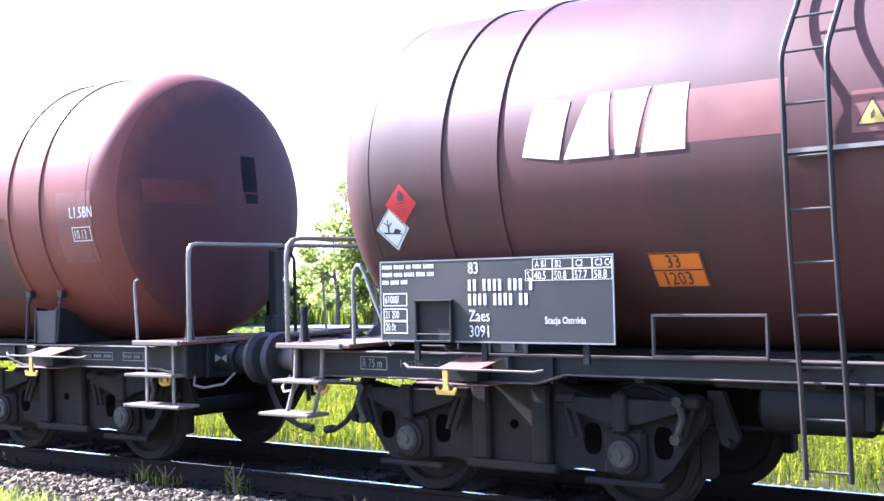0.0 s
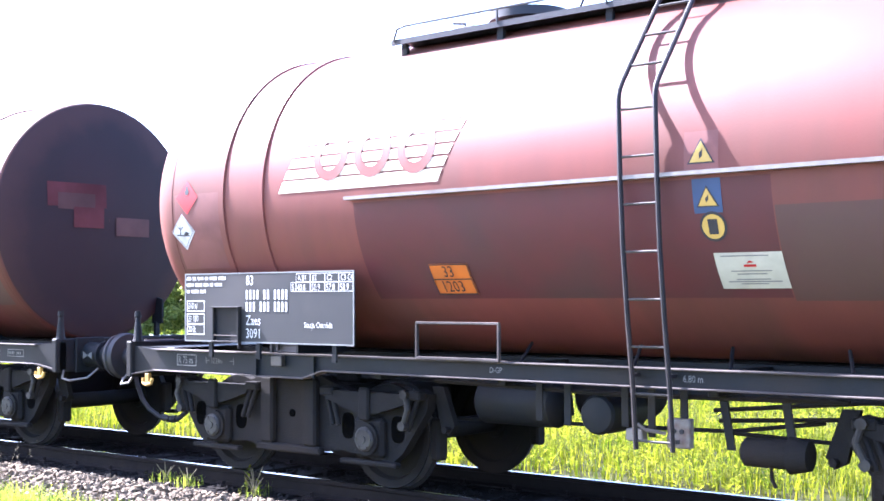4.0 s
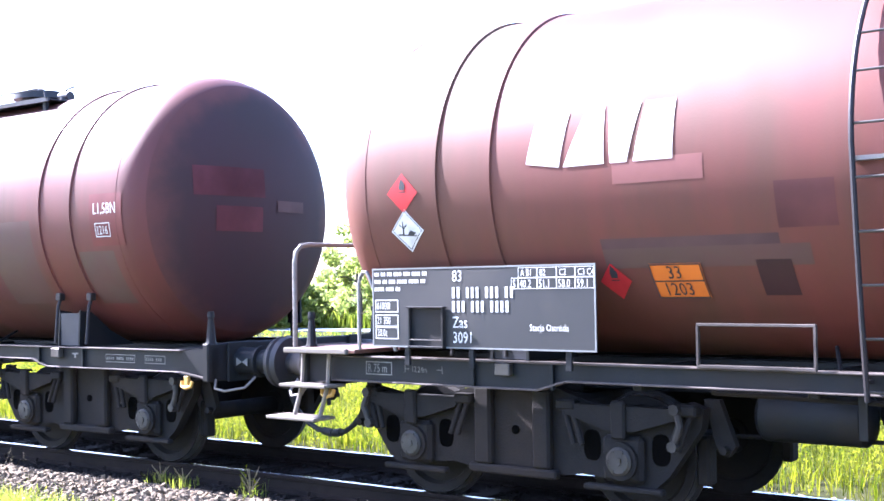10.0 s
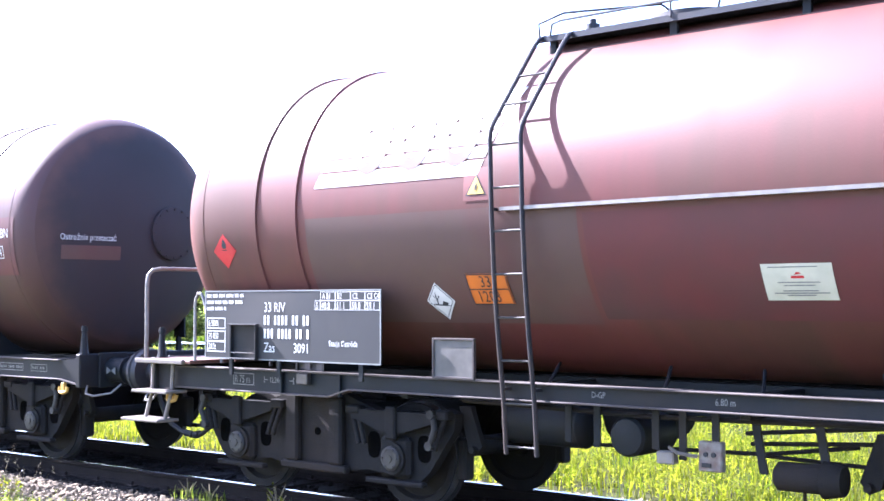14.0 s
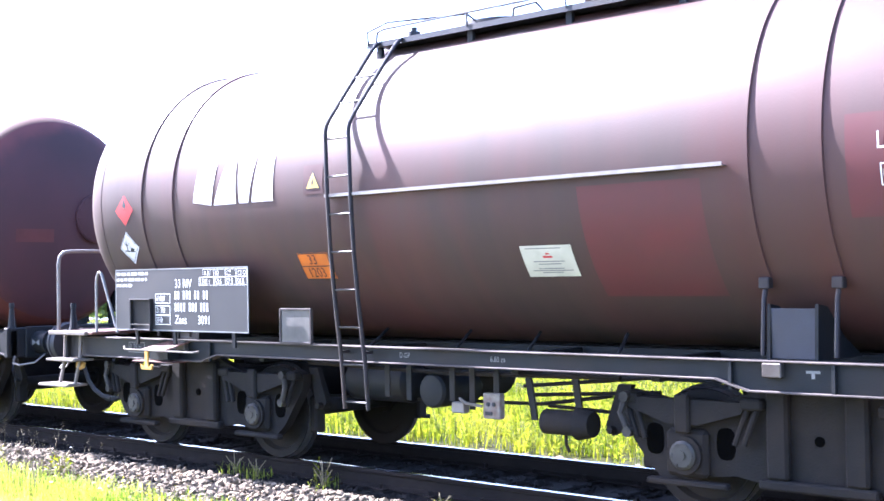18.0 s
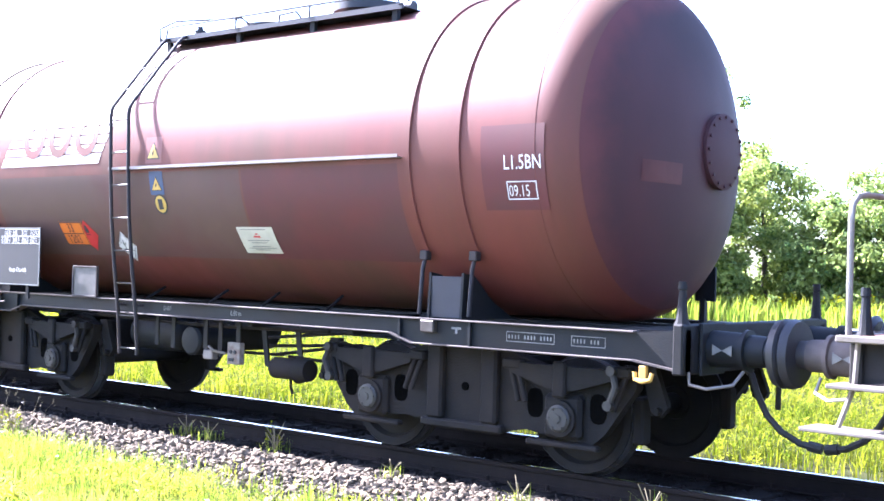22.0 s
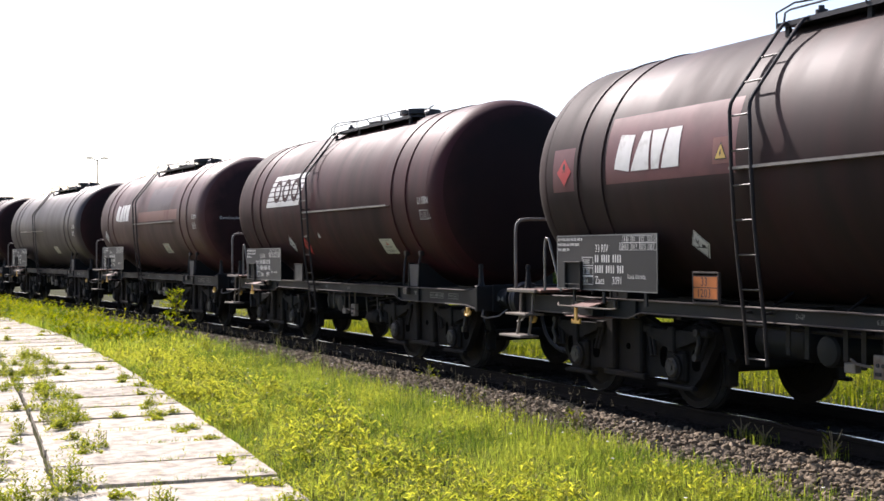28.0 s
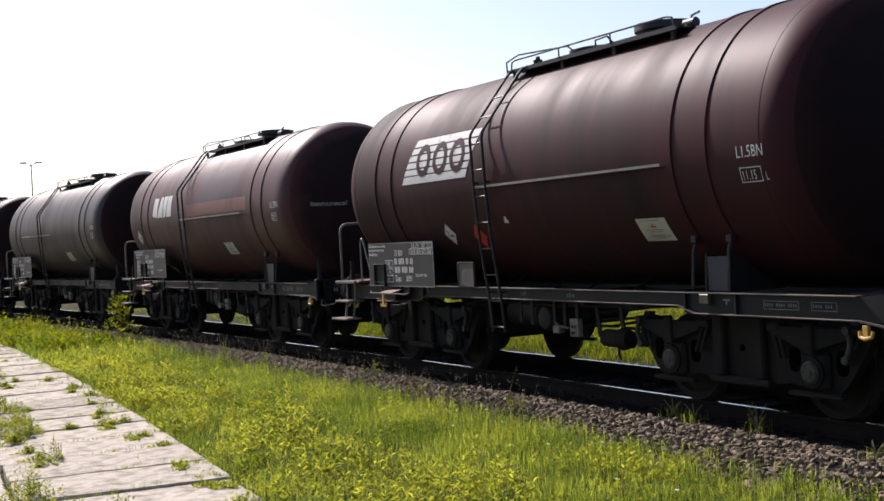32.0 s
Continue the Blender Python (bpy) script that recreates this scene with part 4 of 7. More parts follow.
    part("entry_hoop", hoopr, SOOT, w, "thin bent entry rail")


LADDER_LINE = [(-1.29, 0.5), (-1.33, 1.02), (-1.395, 1.5), (-1.45, 2.0), (-1.48, 2.5), (-1.495, 3.04), (-1.48, 3.11), (-1.445, 3.17), (-0.91, 3.84), (-0.84, 3.91), (-0.76, 3.94)]


LADDER_ARCH = LADDER_LINE[:4] + [(-1.5 * math.cos(radians(a)), 2.6 + 1.5 * math.sin(radians(a))) for a in range(0, 64, 6)]


def ladder(w, x0, bottom, arched=False):
    """The side ladder: it leans out from the sill to the widest part of the tank, then in over the top."""
    rails = (x0 - 0.07, x0 + 0.22)
    way = LADDER_ARCH if arched else LADDER_LINE
    ys, zs = [p[0] for p in way], [p[1] for p in way]
    line = [(float(np.interp(bottom, zs, ys)), bottom)] + [p for p in way if p[1] > bottom + 0.05]
    lad = part("ladder", Geo().tube([(rails[0], y, z) for y, z in line], 0.019, 8).tube([(rails[1], y, z) for y, z in line], 0.019, 8), LADDER, w, "dark ladder up the tank side")
    z = bottom + 0.06
    while z < 3.82:
        y = float(np.interp(z, zs, ys))
        part("rung", Geo().cyl((rails[0], y, z), (rails[1], y, z), 0.0095, 6), RUNG, lad, "thin worn rung")
        z += 0.33 if z < 3.0 else 0.25
    for z in (1.12, 2.5):
        y = float(np.interp(z, zs, ys))
        for x in rails:
            part("ladder_stay", Geo().box(x - 0.012, x + 0.012, y, -1.25 if z < 2 else -1.41, z - 0.012, z + 0.012), LADDER, lad)


def base_wagon(e):
    w = new("tank_wagon")
    for cx in (-3.38, 3.38):
        bogie(w, cx)
    underframe(w, e)
    top_gear(w, -e)
    platform(w, e)
    for x in AXLES:
        wheelset(w, x)
    return w


def grab_rails(w, e, looped):
    """The short rails at the inner end of the platform: a narrow loop, or a thin post."""
    for s in (-1, 1):
        x, y = e * (4.85 if e > 0 else 4.72), s * 1.36
        if looped:
            g = Geo().tube([(x - e * d, y, z) for d, z in ((0, 1.23), (0, 1.76), (0.012, 1.83), (0.045, 1.875), (0.085, 1.875), (0.12, 1.83), (0.15, 1.76), (0.4, 1.23))], 0.016, 8)
            part("grab_rail", g, GALV, w, "narrow bent grey rail loop")
        else:
            x += e * 0.05
            g = Geo().tube([(x, y, 1.23), (x - 0.03, y, 1.68), (x - 0.035, y, 1.76), (x - 0.02, y, 1.8), (x + 0.02, y, 1.815)], 0.013, 8)
            part("grab_rail", g, GALV, w, "thin upright grab post")


def bar(g, u0, v0, w, h, place, nv=1):
    return g.sheet((u0, v0), (u0 + w, v0), (u0 + w, v0 + h), (u0, v0 + h), 1, nv, place)


def data_board(w, spec):
    """The dark data board over the left bogie, with its lettering, tables and label box."""
    x0, x1, z0, z1 = spec.get("board_start", -4.45), spec.get("board_end", -2.25), 1.265 - spec.get("board_drop", 0.0), 1.9 - spec.get("board_drop", 0.0)
    W, H = x1 - x0, z1 - z0
    b = part("data_board", Geo().box(x0, x1, -1.4, -1.385, z0, z1, 0.004), BOARD, w, "dark grey lettered data board")
    frame_line = outline(Geo(), x0, z0, x1, z1, 0.012, on_plane(-1.403))
    part("board_edge", frame_line, GREYINK, b, "pale worn board edge")
    for x in (x0 + 0.35, x0 + 1.0, x1 - 0.25):
        part("board_leg", Geo().box(x - 0.025, x + 0.025, -1.385, -1.36, 1.12, z0 + 0.3, 0.003), FRAME, b)
    P = on_plane(-1.4035)
    U = lambda u: x0 + u * W
    V = lambda v: z1 - v * H
    rnd = random.Random(spec["k"])

    def line(make, label="white stencilled lettering"):
        g = Geo()
        make(g)
        tagged(part("lettering", g, WHITE, b, label, smooth=False), kind="stuff")

    def words(g, u, v, width, h, size=(3, 6)):
        """A line of private or tiny writing as plain upright bars."""
        a, end = U(u), U(u) + width
        while a < end - 0.03:
            for c in range(rnd.randint(*size)):
                if a < end:
                    bar(g, a, V(v) - h, 0.3 * h, h, P)
                    a += 0.56 * h
            a += 0.5 * h

    for v, wd in ((0.05, 0.56), (0.145, 0.54), (0.24, 0.28)):
        line(lambda g: words(g, 0.012, v, wd, 0.032), "row of small white print")
    c = spec.get("column", 0.33 if spec["code"] == "33 RIV" else 0.39)
    big = 0.125
    if spec["code"] == "83":
        rows = ((("83", c, 0.18),), 0.25, 0.42, ((spec["kind"], c, 0.745),), (("3091", c, 0.93),))
    else:
        rows = ((("33 RIV", c, 0.31),), 0.36, 0.55, ((spec["kind"], c, 0.88), ("3091", c + 0.17, 0.88)))
    for row in rows:
        if isinstance(row, float):
            line(lambda g: words(g, c, row, 0.6, 0.085, (2, 4)), "row of white bars")
        else:
            for t, u, v in row:
                line(lambda g: letters(g, t, big, U(u), V(v), P))
    fu = spec.get("figures", 0.015)
    for t, (v0, v1) in ((spec["volume"], (0.4, 0.56)), (spec["weight"], (0.59, 0.745)), ("20.0t", (0.745, 0.9))):
        def boxed(g):
            outline(g, U(fu), V(v1), U(fu + 0.115), V(v0), 0.008, P)
            letters(g, t, 0.085, U(fu + 0.008), V(v1 - 0.035), P, 0.62)
        line(boxed, "white boxed figures")
    if "nostation" not in spec:
        line(lambda g: letters(g, "Stacja Ostróda", 0.072, U(0.73), V(0.77), P, 0.8))
    cols = (0.655, 0.685, 0.765, 0.845, 0.92, 0.995)

    def head_row(g):
        for a, d in zip(cols[1:], cols[2:]):
            outline(g, U(a), V(0.15), U(d), V(0.03), 0.004, P)
        for a, t in zip(cols[1:], ("A B1", "B2", "C2", "C3 C4")):
            letters(g, t, 0.07, U(a + 0.01), V(0.128), P, 0.75)

    def load_row(g):
        for a, d in zip(cols, cols[1:]):
            outline(g, U(a), V(0.28), U(d), V(0.15), 0.004, P)
        for a, t in zip(cols, ("S",) + spec["load"]):
            letters(g, t, 0.085, U(a + 0.006), V(0.265), P, 0.72)

    line(head_row, "white table of route classes")
    line(load_row, "white table of load limits")
    q = spec.get("box_at", -4.01)
    e = z0 - 1.265
    box = Geo().box(q, q + 0.02, -1.445, -1.404, e + 1.28, e + 1.58, 0.003).box(q + 0.34, q + 0.36, -1.445, -1.404, e + 1.28, e + 1.58, 0.003)
    box.box(q - 0.01, q + 0.37, -1.455, -1.404, e + 1.58, e + 1.592, 0.002).box(q, q + 0.36, -1.45, -1.404, e + 1.265, e + 1.28, 0.002)
    box.box(q + 0.02, q + 0.34, -1.412, -1.404, e + 1.28, e + 1.58)
    lb = part("label_box", box, FRAME, b, "dark open label holder box")
    part("label_clip", Geo().cyl((q + 0.02, -1.44, e + 1.33), (q + 0.34, -1.44, e + 1.33), 0.004, 4), GALV, lb, "thin wire clip")


def diamond(w, x, z, material, label, ink, name, half=0.16):
    P, Q = on_tank(0.005), on_tank(0.008)
    g = Geo().sheet((x - half, z), (x, z - half), (x + half, z), (x, z + half), 8, 8, P)
    d = part(name, g, material, w, label)
    e = Geo()
    if ink == "flame":
        e.sheet((x - 0.022, z + 0.025), (x + 0.026, z + 0.025), (x + 0.034, z + 0.06), (x - 0.032, z + 0.055), 2, 2, Q)
        e.sheet((x - 0.032, z + 0.055), (x + 0.034, z + 0.06), (x + 0.012, z + 0.1), (x - 0.008, z + 0.115), 2, 3, Q)
        bar(e, x - 0.035, z + 0.005, 0.07, 0.008, Q)
    else:
        k = half / 0.17
        T = lambda u, v: (x + u * k, z + v * k)
        e.sheet(T(-0.1, -0.035), T(0.09, -0.045), T(0.09, -0.035), T(-0.1, -0.022), 3, 1, Q)
        e.sheet(T(0.0, -0.03), T(0.06, -0.035), T(0.09, -0.015), T(0.03, 0.005), 2, 2, Q)
        e.sheet(T(-0.052, -0.025), T(-0.036, -0.025), T(-0.03, 0.075), T(-0.038, 0.08), 1, 4, Q)
        e.sheet(T(-0.04, 0.02), T(-0.04, 0.008), T(0.005, 0.045), T(0.0, 0.055), 2, 1, Q)
        e.sheet(T(-0.042, 0.03), T(-0.042, 0.02), T(-0.08, 0.05), T(-0.075, 0.058), 2, 1, Q)
        for a, b in (((x - half + 0.02, z), (x, z + half - 0.02)), ((x, z + half - 0.02), (x + half - 0.02, z)), ((x + half - 0.02, z), (x, z - half + 0.02)), ((x, z - half + 0.02), (x - half + 0.02, z))):
            e.sheet(a, b, (b[0], b[1] + 0.008), (a[0], a[1] + 0.008), 6, 1, Q)
    part("pictogram", e, INK, d)


def orange_plate(w, x, z, place=None, place2=None):
    P, Q = place or on_tank(0.006), place2 or on_tank(0.0125)
    g = Geo().sheet((x, z), (x + 0.4, z), (x + 0.4, z + 0.24), (x, z + 0.24), 2, 8, P)
    o = part("hazard_plate", g, ORANGE, w, "orange hazard number plate")
    t = outline(Geo(), x, z, x + 0.4, z + 0.24, 0.009, Q, 6)
    bar(t, x, z + 0.116, 0.4, 0.009, Q)
    letters(t, "33", 0.125, x + 0.125, z + 0.138, Q, 0.95)
    letters(t, "1203", 0.125, x + 0.06, z + 0.022, Q, 0.95)
    part("number", t, INK, o, "black painted numbers", smooth=False)


def warn_triangle(w, x, z, h=0.17, ground_mat=None):
    P, Q, S = on_tank(0.005), on_tank(0.008), on_tank(0.011)
    if ground_mat:
        part("sticker", Geo().sheet((x - h * 0.75, z - 0.04), (x + h * 0.75, z - 0.04), (x + h * 0.75, z + h + 0.05), (x - h * 0.75, z + h + 0.05), 2, 6, on_tank(0.0035)), ground_mat, w)
    tri = lambda k, dz, pl: Geo().sheet((x - h * 0.6 * k, z + dz), (x + h * 0.6 * k, z + dz), (x + 0.002, z + dz + h * k), (x - 0.002, z + dz + h * k), 3, 6, pl)
    o = part("warning_sign", tri(1.0, 0, P), INK, w, "yellow triangular warning sticker")
    part("sign_face", tri(0.82, h * 0.06, Q), SIGNYEL, o, "yellow triangle")
    part("pictogram", Geo().sheet((x - 0.008, z + 0.03), (x + 0.012, z + 0.05), (x + 0.015, z + h * 0.6), (x - 0.012, z + h * 0.4), 1, 3, S), INK, o)


def ban_sign(w, x, z):
    P, Q = on_tank(0.0045), on_tank(0.0075)
    o = part("ban_sign", Geo().add([P(x, z)] + [P(x + 0.1 * math.cos(a * math.pi / 12), z + 0.1 * math.sin(a * math.pi / 12)) for a in range(24)], [(0, 1 + k, 1 + (k + 1) % 24) for k in range(24)]), INK, w, "round orange warning sticker with a dark rim")
    g = Geo()
    ring = [(0.082 * math.cos(a * math.pi / 10), 0.082 * math.sin(a * math.pi / 10)) for a in range(20)]
    g.add([Q(x, z)] + [Q(x + a, z + b) for a, b in ring], [(0, 1 + k, 1 + (k + 1) % 20) for k in range(20)])
    part("sign_face", g, SIGNYEL, o, "yellow-orange disc")
    part("pictogram", bar(Geo(), x - 0.035, z - 0.05, 0.07, 0.1, on_tank(0.0105), 3), INK, o)


def notice(w, x, z, width=0.49):
    """A cream paper notice on the lower curve of the tank."""
    P, Q = on_tank(0.005), on_tank(0.008)
    o = part("notice", Geo().sheet((x, z), (x + width, z), (x + width, z + 0.24), (x, z + 0.24), 2, 8, P), PAPER, w, "cream paper notice with small print")
    g = Geo()
    for v, a, b in ((0.215, 0.1, 0.8), (0.115, 0.2, 0.8), (0.095, 0.28, 0.72), (0.06, 0.25, 0.75), (0.045, 0.12, 0.9), (0.03, 0.3, 0.7)):
        bar(g, x + a * width, z + v, (b - a) * width, 0.007, Q)
    part("print", g, GREYINK, o, "rows of grey print")
    part("emblem", bar(Geo(), x + 0.2, z + 0.145, 0.09, 0.016, Q, 2).sheet((x + 0.225, z + 0.168), (x + 0.275, z + 0.175), (x + 0.26, z + 0.185), (x + 0.24, z + 0.185), 1, 2, Q), DIAMOND, o, "small red printed shape")


def dates(w, spec):
    x, z = spec.get("date_at", (4.0, 2.52))
    Q = on_tank(0.006)
    g = letters(Geo(), spec["class"], 0.155, x, z, Q, 0.76)
    d = spec["date"].rstrip("L ")
    ww = 0.052 * len(d) + 0.02
    outline(g, x + 0.02, z - 0.23, x + 0.02 + ww, z - 0.09, 0.009, Q, 3)
    letters(g, d, 0.125, x + 0.035, z - 0.205, Q, 0.72)
    if spec["date"].endswith("L"):
        letters(g, "L", 0.11, x + 0.06 + ww, z - 0.22, Q, 0.8)
    part("date_stencil", g, WHITE, w, "white stencilled test date", smooth=False)


def bold_mark(w, x, z, k):
    """The owner's mark: four plain white blocks leaning a little."""
    P = on_tank(0.005)
    h, L = 0.45 * k, 1.32 * k
    X = lambda u, v: x + u * L + 0.05 * v * k
    for c in (((0.0, 0.1), (0.24, 0.0), (0.26, 0.95), (0.03, 1.0)), ((0.27, 0.0), (0.55, 0.0), (0.5, 1.0), (0.38, 1.0)), ((0.59, 0.0), (0.7, 0.0), (0.74, 1.0), (0.53, 1.0)), ((0.74, 0.0), (0.99, 0.0), (0.96, 1.0), (0.77, 1.0))):
        g = Geo().sheet(*[(X(u, v), z + v * h) for u, v in c], 4, 10, P)
        part("mark_block", g, WHITE, w, "bold white painted block")


def striped_mark(w, x, z, material, red, h=0.6):
    """A slanted panel of pale stripes with three red rings in it."""
    P, Q = on_tank(0.004), on_tank(0.008)
    L, lean = 1.82, 0.32
    o = None
    for k in range(6):
        v0 = 0.0 if k == 0 else 0.2 + 0.16 * (k - 1)
        v1 = (0.17 if k == 0 else v0 + 0.125) if k < 5 else 1.0
        g = Geo().sheet((x + v0 * lean, z + v0 * h), (x + L + v0 * lean * 0.9, z + v0 * h), (x + L + v1 * lean * 0.9, z + v1 * h), (x + v1 * lean, z + v1 * h), 3, 3, P)
        s = part("mark_stripe", g, material, w, "pale painted stripe of the owner's mark")
        o = o or s
    for c in (0.62, 1.1, 1.58):
        vs = []
        n = 28
        for i in range(n + 1):
            a = 2 * math.pi * i / n
            vs += [Q(x + c + 0.2 * rr * math.cos(a), z + 0.5 * h + 0.37 * h * rr * math.sin(a)) for rr in (0.6, 1.0)]
        r = Geo().add(vs, [(2 * i, 2 * i + 1, 2 * i + 3, 2 * i + 2) for i in range(n)])
        part("ring", r, red, o, "red painted ring")


def patches(w, spec):
    for i, (x0, x1, z0, z1, tone) in enumerate(spec.get("patches", ())):
        g = Geo().sheet((x0, z0), (x1, z0), (x1, z1), (x0, z1), 2, 24, on_tank(0.0006 + 0.00012 * i))
        part("repainted_patch", g, PATCH[tone], w, "%s repainted patch" % {"claret": "dark red", "olive": "grimy brown"}.get(tone, tone))
    for i, (y0, y1, z0, z1, tone) in enumerate(spec.get("end_patches", ())):
        pl = lambda y, z: ((END_FLAT + 0.065 + 0.16 * (1 - (math.hypot(y, z - TANK_Z) / 1.376) ** 2) if spec.get("flat") else head_x(math.hypot(y, z - TANK_Z))) + 0.009 + 0.002 * i, y, z)
        g = Geo().sheet((y0, z0), (y1, z0), (y1, z1), (y0, z1), 6, 6, pl)
        ep = part("end_patch", g, PATCH[tone] if tone in PATCH else tone, w, "repainted patch on the tank end")
        ep.location.x = spec.get("tank_dx", 0.0)


def end_hatch(w, material, dx=0.0):
    """A round bolted hatch on the tank's end."""
    y, z, r = 0.38, 2.62, 0.27
    x = head_x(math.hypot(y, z - TANK_Z)) - 0.03
    g = Geo().lathe((x - 0.06, y, z), (x + 0.09, y, z), [(0, r), (0.7, r), (0.72, r + 0.05), (0.95, r + 0.05), (1.0, r + 0.03), (1.02, 0.0)], 36)
    o = part("end_hatch", g, material, w, "round bolted hatch")
    o.location.x = dx
    for k in range(16):
        a = 2 * math.pi * k / 16
        b = Geo().cyl((x + 0.08, y + (r + 0.02) * math.cos(a), z + (r + 0.02) * math.sin(a)), (x + 0.105, y + (r + 0.02) * math.cos(a), z + (r + 0.02) * math.sin(a)), 0.014, 6)
        part("bolt", b, material, o)


def sill_marks(w, spec):
    P = on_plane(-1.2535)
    g = Geo()
    x = -4.75 if spec["code"] == "83" else -4.28
    outline(g, x, 1.02, x + 0.29, 1.13, 0.008, P)
    letters(g, "R 75 m", 0.1, x + 0.02, 1.042, P, 0.74)
    letters(g, "12.24m", 0.07, x + 0.5, 1.055, P, 0.8)
    bar(g, x + 0.43, 1.05, 0.006, 0.06, P), bar(g, x + 0.43, 1.077, 0.05, 0.006, P)
    bar(g, x + 0.82, 1.05, 0.006, 0.06, P), bar(g, x + 0.77, 1.077, 0.05, 0.006, P)
    letters(g, "6.80 m", 0.07, 0.72, 1.08, P, 0.8)
    letters(g, "D-GP", 0.065, -0.28 if spec["e"] < 0 else -0.95, 1.085, P, 0.8)
    for c in (-3.3, 3.45):
        bar(g, c - 0.05, 1.095, 0.1, 0.018, P), g.sheet((c - 0.012, 1.06), (c + 0.012, 1.06), (c + 0.012, 1.095), (c - 0.012, 1.095), 1, 1, P)
    for a, b in ((3.95, 4.4), (4.55, 4.85)):
        outline(g, a, 1.03, b, 1.11, 0.006, P)
        for k in range(int((b - a) / 0.03) - 1):
            if k % 5 != 4:
                bar(g, a + 0.02 + k * 0.03, 1.055, 0.013, 0.03, P)
    tagged(part("sill_lettering", g, FADED, w, "faded white stencilled sill markings", smooth=False), kind="stuff")


def lever_step(w, x):
    """The outrigger plate with a long edge bar and a yellow anchor-shaped hook."""
    g = Geo().tube([(x - 0.4, -1.5, 1.1), (x - 0.32, -1.55, 1.075), (x + 0.84, -1.56, 1.072), (x + 0.9, -1.53, 1.085)], 0.01, 6)
    part("edge_bar", g, TIMBER, w, "long thin pale edge bar")
    pl = Geo()
    vs = [(x - 0.03, -1.55, 1.085), (x + 0.36, -1.55, 1.085), (x + 0.4, -1.26, 1.155), (x + 0.01, -1.26, 1.155)]
    pl.add(vs + [(a, b, c - 0.012) for a, b, c in vs], [(0, 1, 2, 3), (7, 6, 5, 4), (0, 4, 5, 1), (1, 5, 6, 2), (2, 6, 7, 3), (3, 7, 4, 0)])
    part("step_plate", pl, PLATE, w, "reddish slanted step plate")
    part("step_box", Geo().box(x - 0.06, x + 0.24, -1.42, -1.27, 0.97, 1.06, 0.006), FRAME, w)
    h = Geo().plate([(x - 0.025, 1.06), (x - 0.022, 0.94), (x - 0.035, 0.905), (x - 0.07, 0.91), (x - 0.08, 0.93), (x - 0.1, 0.925), (x - 0.085, 0.875), (x + 0.085, 0.875), (x + 0.1, 0.925), (x + 0.08, 0.93), (x + 0.07, 0.91), (x + 0.035, 0.905), (x + 0.022, 0.94), (x + 0.025, 1.06)], -1.51, -1.49)
    part("anchor_hook", h, HOOKYEL, w, "yellow anchor-shaped hook")
    part("thin_shelf", Geo().box(x - 0.35, x + 0.35, -1.44, -1.2, 0.945, 0.955, 0.002), PLATE, w, "thin rusty strip")


